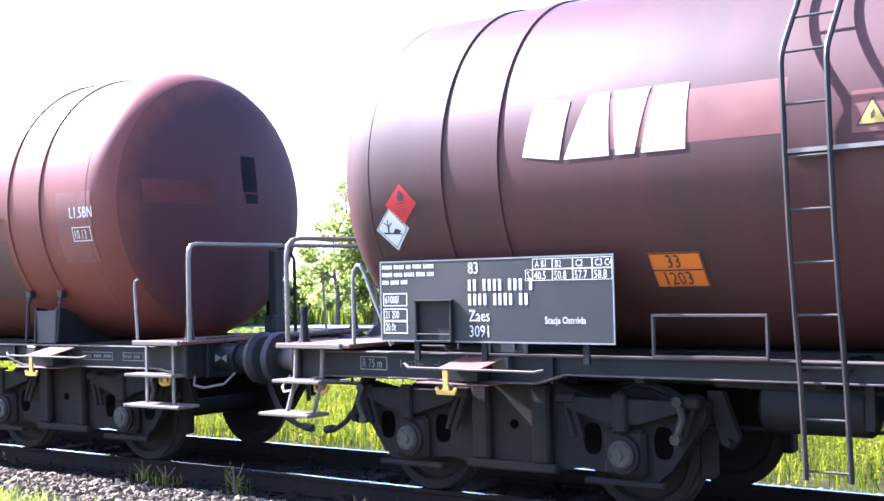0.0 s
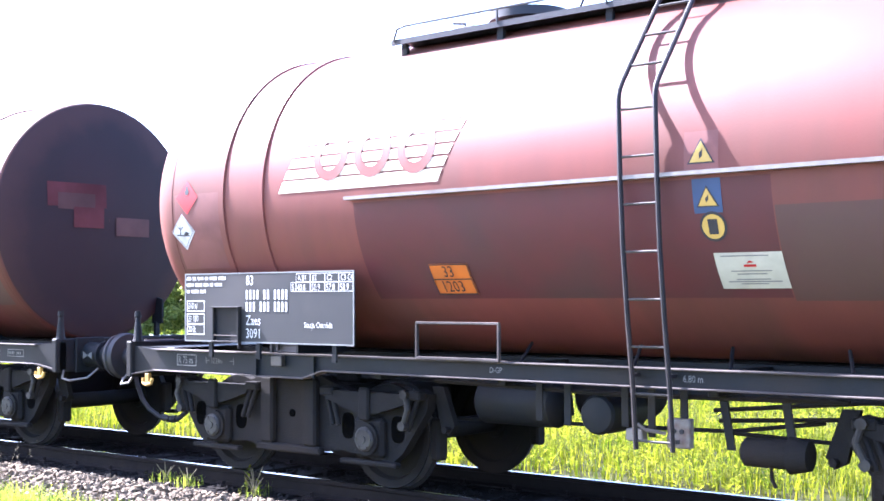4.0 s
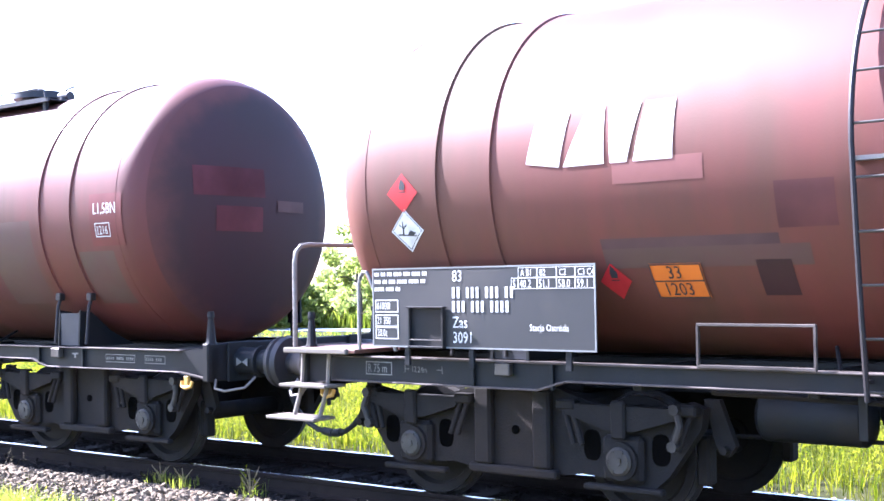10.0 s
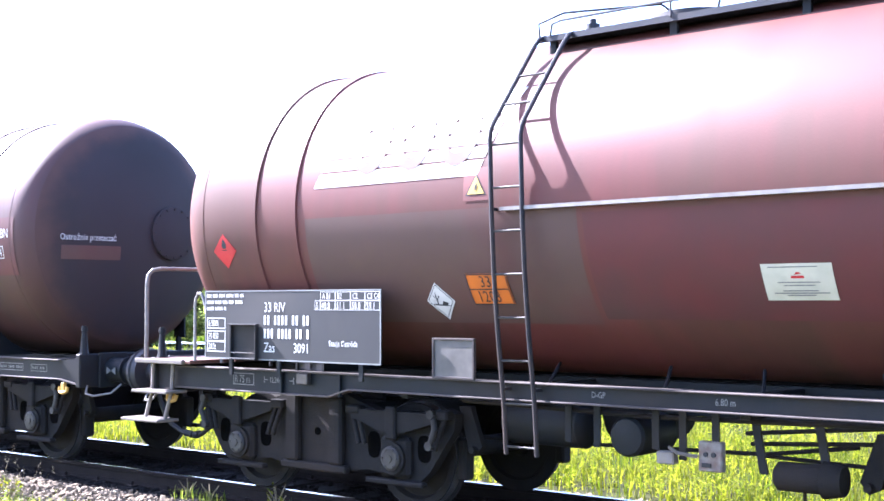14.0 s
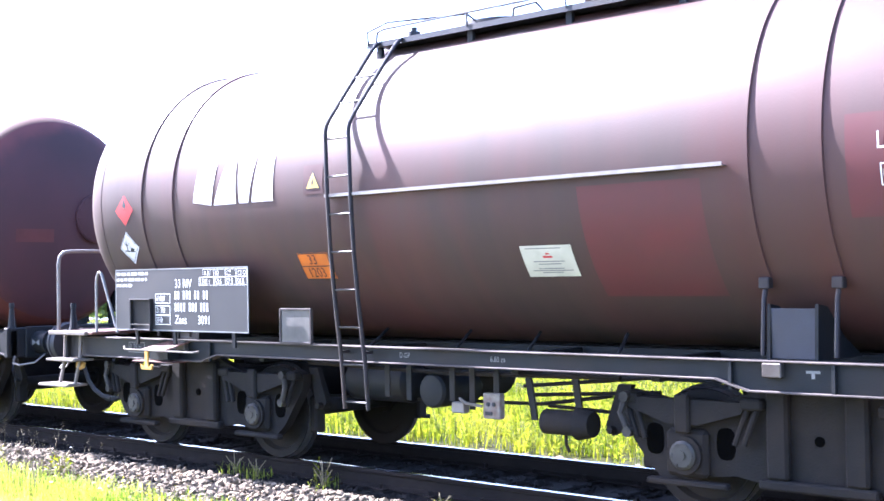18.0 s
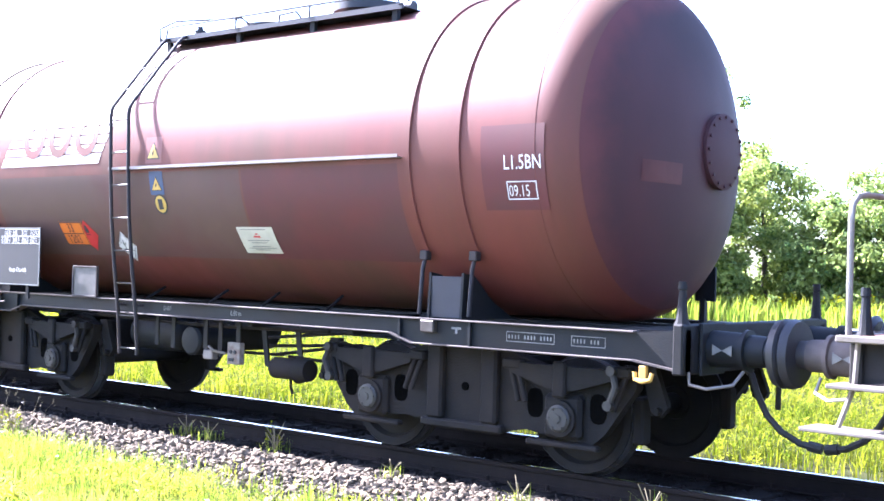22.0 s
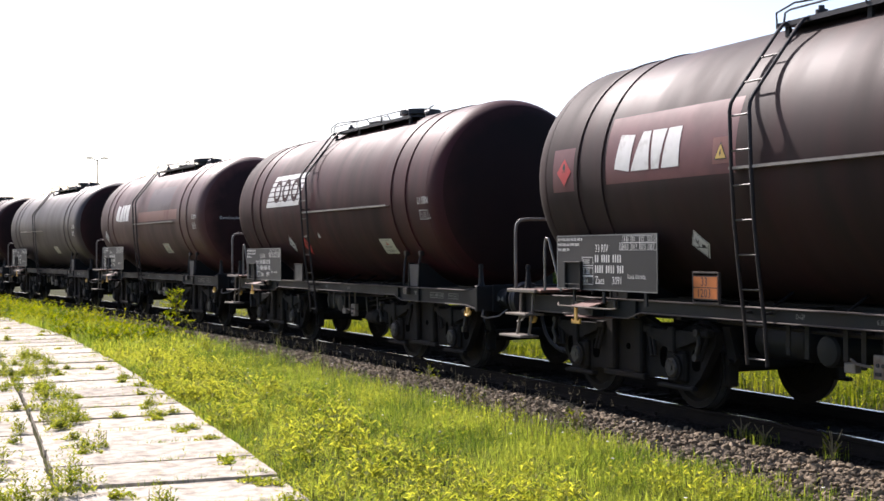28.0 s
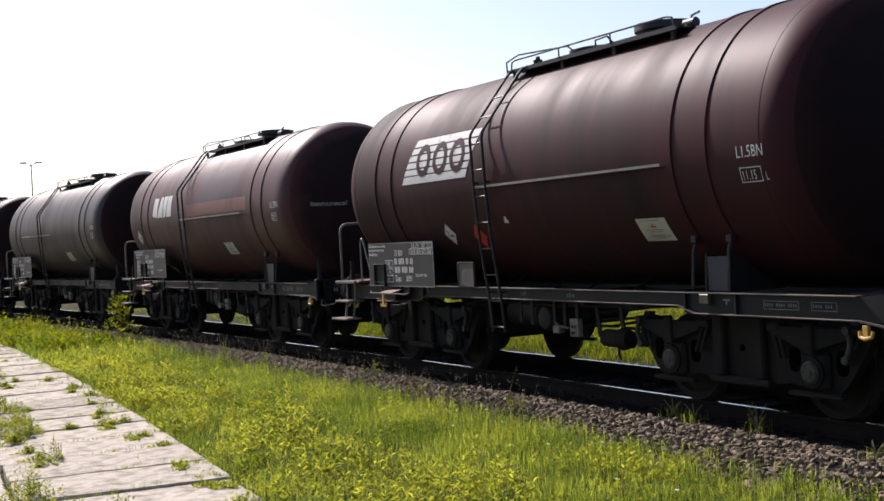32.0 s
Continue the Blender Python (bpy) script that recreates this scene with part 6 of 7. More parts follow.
def gravel(n, s0, s1, r0, r1, lo, hi, power=1.0):
    s = s0 + (s1 - s0) * rng.random(n) ** power
    r = rng.uniform(r0, r1, n)
    size = lo + (hi - lo) * rng.random(n) ** 1.5
    p = along(s, r, 0)
    p[:, 2] = ballast_z(r) + size * 0.35
    return p, size


v, f = stones(*gravel(25000, 6, -30, -2.35, -1.17, 0.012, 0.042))
tagged(new("gravel", fast_mesh("gravel", v, f, STONE)), "grey-brown crushed stone beside the rail", "gravel", kind="stuff")
v, f = stones(*gravel(6000, -30, -70, -2.3, -1.17, 0.03, 0.055))
tagged(new("gravel", fast_mesh("gravel", v, f, STONE)), "grey-brown crushed stone further along the rail", "gravel", kind="stuff")
v, f = stones(*gravel(6000, 2, -50, 0.86, 2.4, 0.03, 0.05))
tagged(new("gravel", fast_mesh("gravel", v, f, STONE)), "grey-brown crushed stone behind the track", "gravel", kind="stuff")
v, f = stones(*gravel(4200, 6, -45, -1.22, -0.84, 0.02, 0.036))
tagged(new("gravel", fast_mesh("gravel", v, f, OILED_SHADED)), "dark oily crushed stone beside the rail", "gravel", kind="stuff")
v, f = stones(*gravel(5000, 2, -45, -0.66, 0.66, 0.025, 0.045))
tagged(new("gravel", fast_mesh("gravel", v, f, OILED_SHADED)), "oily crushed stone between the rails, shade in its colour", "gravel", kind="stuff")
stone_meshes = []
for k in range(12):
    v, f = stones(np.zeros((1, 3)), np.array([0.034]))
    stone_meshes.append(fast_mesh("stone", v, f, STONE))
for k in range(290):
    s, r = rng.uniform(-17, -2), rng.uniform(-2.15, -1.2)
    o = new("stone", stone_meshes[k % 12])
    x, y, z = at_track(s, r, float(ballast_z(r)) + 0.03)
    o.matrix_basis = pose(x, y, z, *(rng.uniform(0, 360, 3))) @ Matrix.Scale(float(rng.uniform(0.7, 1.15)), 4)
    o.parent = ballast

# ---- slab path ----
def path_edge(s):
    return -5.81 + 0.082 * (-9.1 - s) - 0.045 * np.maximum(0.0, -30.0 - s)


pavement = new("pavement", Geo().add([at_track(s, r, GROUND_Z + 0.02) for s in range(-70, 13, 2) for r in (path_edge(s) - 4.3, path_edge(s) - 0.05)], [(2 * i, 2 * i + 1, 2 * i + 3, 2 * i + 2) for i in range(41)]).mesh("pavement", SOIL))
tagged(pavement, "path of old pale concrete slabs with weeds in the joints", kind="structure")
slab_meshes = []
for k in range(8):
    rn = random.Random(k)
    g = Geo()
    nx, ny = 6, 8
    L, Wd = 1.05, 1.83
    top = []
    for j in range(ny + 1):
        for i in range(nx + 1):
            x, y = -L / 2 + L * i / nx, -Wd / 2 + Wd * j / ny
            edge = i in (0, nx) or j in (0, ny)
            top.append((x + (rn.uniform(-0.008, 0.008) if edge else 0), y + (rn.uniform(-0.008, 0.008) if edge else 0), (-0.007 if edge else 0) + rn.uniform(-0.0008, 0.0008)))
    w = nx + 1
    fs = [(j * w + i, j * w + i + 1, (j + 1) * w + i + 1, (j + 1) * w + i) for j in range(ny) for i in range(nx)]
    rim = [i for i in range(w)] + [j * w + nx for j in range(1, ny + 1)] + [ny * w + i for i in range(nx - 1, -1, -1)] + [j * w for j in range(ny - 1, 0, -1)]
    n0 = len(top)
    top += [(top[i][0], top[i][1], -0.12) for i in rim]
    m = len(rim)
    fs += [(rim[k2], n0 + k2, n0 + (k2 + 1) % m, rim[(k2 + 1) % m]) for k2 in range(m)]
    slab_meshes.append(g.add(top, fs).mesh("slab", SLAB))


for i in range(64):
    for c in range(2):
        s = 5.6 - 1.115 * i - 0.2 * c
        r = path_edge(s) - 0.93 - 1.89 * c
        x, y, z = at_track(s, r, -0.2 + rng.uniform(-0.011, 0.009))
        o = new("slab", slab_meshes[int(rng.integers(8))])
        o.matrix_basis = pose(x, y, z, rng.uniform(-0.4, 0.4), rng.uniform(-0.7, 0.7), -math.degrees(s / RADIUS) - math.degrees(math.atan(0.082 if s > -30 else 0.037)) + rng.uniform(-0.7, 0.7) + (180 if rng.random() < 0.5 else 0))
        o.parent = pavement


# ---- grass and herbs ----
def blades(places, heights, width, lean=0.45):
    """Bent blades of two pieces: five corners each."""
    n = len(places)
    a = rng.uniform(0, 2 * np.pi, n)
    d = np.stack([np.cos(a), np.sin(a), np.zeros(n)], -1)
    side = np.stack([-d[:, 1], d[:, 0], np.zeros(n)], -1) * (width * rng.uniform(0.6, 1.3, n))[:, None] / 2
    up = np.array([0, 0, 1.0])
    l = (lean * rng.random(n) ** 1.3)[:, None]
    h = heights[:, None]
    mid = places + up * h * 0.55 + d * h * 0.25 * l
    tip = places + up * h * (1 - 0.25 * l) + d * h * l
    v = np.stack([places - side, places + side, mid + side * 0.8, mid - side * 0.8, tip], 1)
    i = 5 * np.arange(n)[:, None]
    f = np.concatenate([i + [0, 1, 2], i + [0, 2, 3], i + [3, 2, 4]], 0)
    return v.reshape(-1, 3), f


def tufts(n, each, s0, s1, rlo, rhi, h0, h1, width, spread=0.07, lean=0.45, z=GROUND_Z, power=1.0, name="grass", label="", material=None):
    s = s0 + (s1 - s0) * rng.random(n) ** power
    lo, hi = rlo(s), rhi(s)
    r = lo + (hi - lo) * rng.random(n)
    size = rng.uniform(0.6, 1.2, n)
    s, r, size = np.repeat(s, each), np.repeat(r, each), np.repeat(size, each)
    m = n * each
    p = along(s + rng.normal(0, spread, m), r + rng.normal(0, spread, m), z)
    v, f = blades(p, size * rng.uniform(h0, h1, m), width, lean)
    return tagged(new(name, fast_mesh(name, v, f, material or BLADE)), label, "grass", kind="stuff")


verge = lambda s: path_edge(s) + 0.02
tufts(11500, 12, 9, -24, verge, lambda s: -2.12 + 0 * s, 0.05, 0.2, 0.0055, 0.075, 1.6, label="bright green verge grass between path and ballast")
tufts(2600, 9, -24, -60, verge, lambda s: -2.0 + 0 * s, 0.16, 0.38, 0.014, 0.12, 0.9, label="verge grass further along the curve")
tufts(1500, 9, -9, -30, lambda s: -3.0 + 0 * s, lambda s: -2.1 + 0.03 * np.clip(-12 - s, 0, 20), 0.1, 0.28, 0.005, 0.08, 1.4, label="taller thin grass at the edge of the ballast")
tufts(2600, 9, 0, -30, lambda s: -3.9 + 0 * s, lambda s: -2.5 + 0 * s, 0.07, 0.2, 0.005, 0.09, 1.6, label="taller green grass in the verge")
tufts(380, 7, 2, -24, lambda s: -2.25 + 0 * s, lambda s: -1.85 + 0 * s, 0.08, 0.2, 0.01, 0.05, label="thin grass creeping into the ballast")
tufts(6800, 9, 8, -32, lambda s: 2.4 + 0 * s, lambda s: 8 + 0 * s, 0.15, 0.36, 0.012, 0.13, 1.3, label="thick field grass behind the track", material=FIELD)
tufts(2600, 9, 12, -60, lambda s: 5 + 0 * s, lambda s: 12 + 0 * s, 0.15, 0.4, 0.018, 0.18, 1.4, label="field grass beyond the track", material=FIELD)
tufts(3400, 7, 15, -75, lambda s: 10 + 0 * s, lambda s: 22 + 0 * s, 0.2, 0.45, 0.04, 0.3, 1.4, label="field grass further from the track", material=FIELD)
tufts(2200, 7, 15, -75, lambda s: 22 + 0 * s, lambda s: 33 + 0 * s, 0.06, 0.14, 0.05, 0.3, 1.0, label="short grass beside the far road")
tufts(5200, 7, 20, -95, lambda s: 36.8 + 0 * s, lambda s: 46 + 0 * s, 0.6, 1.15, 0.06, 0.3, 0.5, label="tall sunlit grass in front of the trees")
tufts(1500, 8, 9, -40, lambda s: path_edge(s) - 7.6, lambda s: path_edge(s) - 3.6, 0.1, 0.35, 0.016, 0.12, label="grass on the far side of the path")


def herbs(places, heights, leaf, per=12):
    """Upright herbs: leaves in whorls on short stems."""
    n = len(places)
    k = np.tile(np.linspace(0.25, 1, per), n)
    p = np.repeat(places, per, 0)
    h = np.repeat(heights, per)
    a = rng.uniform(0, 2 * np.pi, n * per)
    d = np.stack([np.cos(a), np.sin(a), np.zeros(n * per)], -1)
    t = np.stack([-d[:, 1], d[:, 0], np.zeros(n * per)], -1)
    L = (leaf * rng.uniform(0.6, 1.3, n * per) * (1.25 - 0.6 * k))[:, None]
    base = p + np.stack([0 * h, 0 * h, h * k], -1) + d * L * 0.15
    rise = np.stack([0 * h, 0 * h, rng.uniform(0.2, 1.5, n * per)], -1)
    mid = base + (d + rise) * L * 0.5
    tip = base + (d + rise * 0.6) * L
    v = np.stack([base, mid + t * L * 0.22, tip, mid - t * L * 0.22], 1)
    return v.reshape(-1, 3), (4 * np.arange(n * per)[:, None] + [0, 1, 2, 3])


def herb_patch(n, s0, s1, rlo, rhi, h0, h1, leaf, name, label, z=GROUND_Z, per=12, material=None, spread=0.16):
    group = max(1, n // 9)
    s = rng.uniform(s1, s0, group)
    lo, hi = rlo(s), rhi(s)
    r = lo + (hi - lo) * rng.random(group)
    pick = rng.integers(0, group, n)
    s, r = s[pick] + rng.normal(0, spread, n), r[pick] + rng.normal(0, spread, n)
    v, f = herbs(along(s, r, z), rng.uniform(h0, h1, n), leaf, per)
    return tagged(new(name, fast_mesh(name, v, f, material or HERB)), label, "weeds", kind="stuff")


herb_patch(4200, 5, -24, verge, lambda s: -2.3 + 0 * s, 0.05, 0.22, 0.032, "herbs", "small-leaved weeds in the verge grass", per=12, spread=0.3, material=WEED)
herb_patch(700, 9, -26, verge, lambda s: -2.6 + 0 * s, 0.1, 0.3, 0.055, "herbs", "yellow-green leafy weeds among the verge grass", per=13, spread=0.2, material=WEED)
herb_patch(1000, -5.5, -26, verge, lambda s: path_edge(s) + 1.5, 0.1, 0.36, 0.062, "herbs", "broad-leaved weeds beside the path", per=12, spread=0.12, material=WEED)
herb_patch(330, -7, -26, lambda s: path_edge(s) + 0.1, lambda s: path_edge(s) + 1.9, 0.18, 0.42, 0.075, "herbs", "taller bright weeds in the verge", per=14, spread=0.14, material=WEED)
herb_patch(1100, -26, -60, verge, lambda s: -2.2 + 0 * s, 0.2, 0.55, 0.12, "herbs", "leafy weeds along the far verge", spread=0.25)
herb_patch(11000, 12, -45, lambda s: 2.5 + 0 * s, lambda s: 12 + 0 * s, 0.1, 0.42, 0.06, "herbs", "leafy weeds in the field behind the track", spread=0.4, material=FIELD_HERB)
herb_patch(1900, 15, -75, lambda s: 12 + 0 * s, lambda s: 22 + 0 * s, 0.15, 0.45, 0.13, "herbs", "leafy weeds further out in the field", spread=0.8)
herb_patch(1800, 20, -95, lambda s: 37.5 + 0 * s, lambda s: 46 + 0 * s, 0.5, 1.25, 0.22, "herbs", "tall leafy weeds in front of the trees", spread=0.8)


def clump(s, r, size, tall):
    """A leafy weed that fills a joint between slabs."""
    n = int(22 * size / 0.15)
    off = rng.normal(0, 1, (n, 2))
    near = np.exp(-0.35 * (off ** 2).sum(1))
    c = along(s + off[:, 0] * size * 0.3, r + off[:, 1] * size * 0.45, -0.23)
    v, f = herbs(c, (0.25 + 0.75 * near) * rng.uniform(0.5, 1.25, n) * tall, 0.042, 11)
    o = new("weed")
    o.location = c[0]
    part("foliage", fast_mesh("foliage", v - c[0], f, WEED), WEED, o, "small yellow-green leaves")
    for p in c[:3] - c[0]:
        part("stem", Geo().tube([tuple(p), (p[0] + 0.02, p[1], p[2] + 0.6 * tall)], 0.003, 4), STEM, o, "thin pale stem")
    tagged(o, "leafy yellow-green weed in a slab joint", "weed", "weeds in the slab joints")


for s, r, size, tall in ((-10.08, -7.14, 0.14, 0.1), (-10.2, -8.05, 0.3, 0.18), (-10.4, -7.44, 0.17, 0.3), (-12.42, -7.01, 0.14, 0.14), (-13.43, -6.99, 0.13, 0.12), (-14.59, -5.9, 0.11, 0.1), (-11.18, -5.98, 0.09, 0.08), (-13.42, -5.86, 0.1, 0.05), (-15.6, -5.8, 0.1, 0.08),
                         (-14.7, -6.85, 0.14, 0.2), (-12.4, -7.85, 0.22, 0.25), (-11.37, -7.92, 0.2, 0.18), (-18.94, -5.4, 0.13, 0.1), (-21.2, -5.27, 0.13, 0.1), (-17.7, -6.62, 0.2, 0.22), (-10.1, -5.85, 0.12, 0.06), (-9.2, -7.0, 0.13, 0.15), (-9.1, -7.6, 0.2, 0.2), (-8.9, -8.2, 0.3, 0.25)):
    clump(s, r, size, tall)
for k in range(46):
    s = rng.uniform(-34, -12.5)
    clump(s, path_edge(s) - 1.82 + rng.normal(0.0, 0.22), rng.uniform(0.07, 0.15), rng.uniform(0.1, 0.26))
for k in range(48):
    s = 5.6 - 0.2 - 1.115 * int(rng.integers(8, 42)) + 0.56
    clump(s, path_edge(s) - rng.uniform(2.0, 3.4), rng.uniform(0.1, 0.2), rng.uniform(0.1, 0.24))
for s, r, size, tall in ((-10.83, -7.41, 0.24, 0.36), (-10.38, -7.78, 0.3, 0.3), (-12.78, -6.97, 0.2, 0.17), (-14.82, -6.83, 0.24, 0.24), (-9.64, -6.9, 0.12, 0.26), (-15.96, -5.65, 0.16, 0.13), (-14.96, -5.81, 0.17, 0.13),
                         (-13.64, -5.78, 0.18, 0.1), (-19.52, -5.24, 0.18, 0.12), (-11.41, -5.93, 0.16, 0.1), (-10.29, -5.99, 0.16, 0.06), (-9.11, -6.04, 0.2, 0.12), (-12.71, -6.86, 0.07, 0.34)):
    clump(s, r, size, tall)
for k in range(20):
    s = rng.uniform(-24.5, -15.5)
    clump(s, -6.9 - 0.105 * (s + 15.5) + rng.normal(0, 0.13), rng.uniform(0.14, 0.24), rng.uniform(0.15, 0.32))
for k in range(24):
    s = 5.6 - 1.115 * int(rng.integers(17, 46)) + 0.56
    clump(s, path_edge(s) - rng.uniform(0.1, 1.3), rng.uniform(0.07, 0.13), rng.uniform(0.05, 0.12))

# short grass in the joints between the slabs
n = 900
row = rng.integers(8, 44, n)
share = 1.84 * rng.random(n) ** 1.2
js = 5.6 - 1.115 * row + 0.557 + 0.082 * (share - 0.92)
jr = path_edge(js) - 0.04 - share
js, jr = np.repeat(js, 6) + rng.normal(0, 0.012, n * 6), np.repeat(jr, 6) + rng.normal(0, 0.04, n * 6)
v, f = blades(along(js, jr, -0.23), rng.uniform(0.035, 0.085, n * 6), 0.006, 1.0)
tagged(new("joint_grass", fast_mesh("joint_grass", v, f, BLADE)), "short grass in the joints of the slab path", "grass", kind="stuff")

# dry seed stalks at the edge of the ballast
n = 700
st_s, st_r = rng.uniform(-34, -11, n), rng.normal(-2.35, 0.25, n)
v, f = blades(along(st_s, st_r, GROUND_Z), rng.uniform(0.3, 0.62, n), 0.006, 0.4)
tagged(new("dry_stalks", fast_mesh("dry_stalks", v, f, STEM)), "thin dry seed stalks at the ballast edge", "stalks", kind="stuff")
heads = v.reshape(-1, 5, 3)[:, 4]
hv, hf = herbs(heads - [0, 0, 0.07], np.full(n, 0.08), 0.022, 9)
tagged(new("seed_heads", fast_mesh("seed_heads", hv, hf, STEM)), "small brown seed heads", "stalks", kind="stuff")

# small plants that stand alone
def lone_weed(s, r, h, leaves, kind):
    x, y, z = at_track(s, r, float(ballast_z(r)) if r > -2.3 else GROUND_Z)
    w = new("weed")
    for k in range(5):
        a = k * 1.3
        part("stem", Geo().tube([(0, 0, -0.02), (0.03 * math.cos(a), 0.03 * math.sin(a), h * 0.5), (0.09 * math.cos(a), 0.09 * math.sin(a), h * rng.uniform(0.7, 1.0))], 0.004, 4), STEM, w, "thin pale stem")
    if kind == "leaf":
        v, f = herbs(rng.normal(0, 0.06, (leaves, 3)) * [1, 1, 0], rng.uniform(0.5, 1.0, leaves) * h, 0.05, 9)
        part("foliage", fast_mesh("foliage", v, f, HERB), HERB, w, "yellow-green leaves")
    else:
        v, f = blades(rng.normal(0, 0.07, (leaves * 7, 3)) * [1, 1, 0], rng.uniform(0.35, 0.9, leaves * 7) * h, 0.0055, 1.1)
        tagged(part("tuft", fast_mesh("tuft", v, f, BLADE), BLADE, w, "thin grass blades"), kind="stuff")
    w.location = (x, y, z)
    tagged(w, "small green weed growing in the ballast" if r > -2.3 else "leafy weed in the verge", "weed", "weeds by the track")


for s, r, h, n, kd in ((-10.1, -1.0, 0.2, 8, "grass"), (-9.7, -1.05, 0.2, 8, "grass"), (-8.86, -0.95, 0.26, 6, "leaf"), (-8.7, -1.1, 0.2, 5, "grass"), (-11.9, -1.85, 0.3, 8, "leaf"), (-7.1, -1.25, 0.16, 5, "grass"),
                       (-5.6, -1.5, 0.25, 7, "grass"), (-4.6, -1.3, 0.3, 6, "grass"), (-12.6, -2.2, 0.35, 7, "leaf"), (-16.5, -1.5, 0.3, 6, "leaf"), (-14.2, -1.9, 0.25, 6, "leaf"), (-19.5, -2.1, 0.55, 6, "grass"), (-21.5, -2.1, 0.6, 6, "grass"), (-35.0, -2.3, 0.7, 9, "leaf")):
    lone_weed(s, r, h, n, kd)
# white flower heads
v, f = [], []
for k in range(60):
    s, r, h = rng.uniform(-22, 0), rng.uniform(-4.6, -2.1), rng.uniform(0.25, 0.5)
    c = np.array(at_track(s, r, GROUND_Z + h))
    i = len(v)
    v += [tuple(c + np.array([0.014 * math.cos(a), 0.014 * math.sin(a), 0.004 * (j % 2)])) for j, a in enumerate(np.arange(6) * math.pi / 3)]
    f.append(tuple(range(i, i + 6)))
tagged(new("flowers", fast_mesh("flowers", np.array(v), np.array(f), PETAL)), "small white flowers in the verge", "flowers", kind="stuff")


# ---- trees ----
def tree(x, y, h, crown, seed, sparse=False, material=LEAF, label="leafy green deciduous tree beyond the field", low=0.12):
    rn = np.random.default_rng(seed)
    t = new("tree")
    wood = Geo()
    top = Vector((rn.normal(0, 0.2), rn.normal(0, 0.2), h * 0.86))
    trunk = [Vector((0, 0, 0)).lerp(top, k / 6) + Vector((rn.normal(0, 0.05), rn.normal(0, 0.05), 0)) * (k > 0) for k in range(7)]
    r0 = 0.018 * h + 0.04
    for k in range(6):
        wood.cyl(trunk[k], trunk[k + 1], r0 * (1 - 0.15 * k), 8, r0 * (1 - 0.15 * (k + 1)), caps=False)
    lobes = [(trunk[-1], crown * 0.24)]
    limbs = 16 if sparse else 26
    for k in range(limbs):
        f0 = low + (0.93 - low) * (k + 0.5) / limbs
        b = Vector((0, 0, 0)).lerp(top, f0 * 0.92)
        a = k * 2.4 + rn.uniform(-0.4, 0.4)
        dome = math.sqrt(max(0.0, 1 - max(0.0, (f0 - 0.4) / 0.62) ** 2))
        reach = crown * (0.82 if not sparse else 0.75) * dome * rn.uniform(0.72, 1.1)
        e = b + Vector((math.cos(a) * reach, math.sin(a) * reach, h * rn.uniform(0.0, 0.08)))
        m = b.lerp(e, 0.5) + Vector((0, 0, 0.03 * h))
        wood.tube([b, m, e], 0.012 + 0.003 * h * (1 - f0), 5)
        size = crown * rn.uniform(0.2, 0.34) if not sparse else crown * rn.uniform(0.15, 0.25)
        lobes.append((e, size))
        if not sparse:
            lobes.append((m + Vector((rn.normal(0, 0.1), rn.normal(0, 0.1), 0.05)) * crown, size * 0.9))
            q = m.lerp(e, rn.uniform(0.7, 1.1)) + Vector((rn.normal(0, 0.2), rn.normal(0, 0.2), rn.uniform(-0.05, 0.12))) * crown
            wood.tube([m, q], 0.012, 4)
            lobes.append((q, size * 0.7))
    part("trunk", wood, BARK, t, "grey-brown trunk and limbs")
    # leaves lie on and in rounded lobes, most of them facing outwards
    centre = np.array([tuple(p) for p, r in lobes])
    size = np.array([r for p, r in lobes])
    share = (size / size.mean()) ** 2
    which = np.repeat(np.arange(len(lobes)), (share * (150 if sparse else 190)).astype(int))
    n = len(which)
    out = rn.normal(size=(n, 3))
    out /= np.linalg.norm(out, axis=1, keepdims=True)
    rad = size[which] * (1.0 - 0.5 * rn.random(n) ** 2.2 + 0.16 * rn.normal(size=n))
    c = centre[which] + out * rad[:, None] * [1.0, 1.0, 0.85]
    nrm = out + rn.normal(0, 0.55, (n, 3)) + [0, 0, 0.35]
    nrm /= np.linalg.norm(nrm, axis=1, keepdims=True)
    a = np.cross(nrm, rn.normal(size=(n, 3)))
    a /= np.linalg.norm(a, axis=1, keepdims=True)
    b = np.cross(nrm, a)
    L = (rn.uniform(0.06, 0.14, n))[:, None]
    v = np.stack([c - a * L, c + b * L * 0.6, c + a * L, c - b * L * 0.6], 1).reshape(-1, 3)
    v[:, 2] = np.maximum(v[:, 2], 0.05)
    part("crown", fast_mesh("crown", v, 4 * np.arange(n)[:, None] + [0, 1, 2, 3], material), material, t, "loose crown of small leaves")
    t.location = (x, y, GROUND_Z)
    return tagged(t, label, "tree", "trees beyond the field")


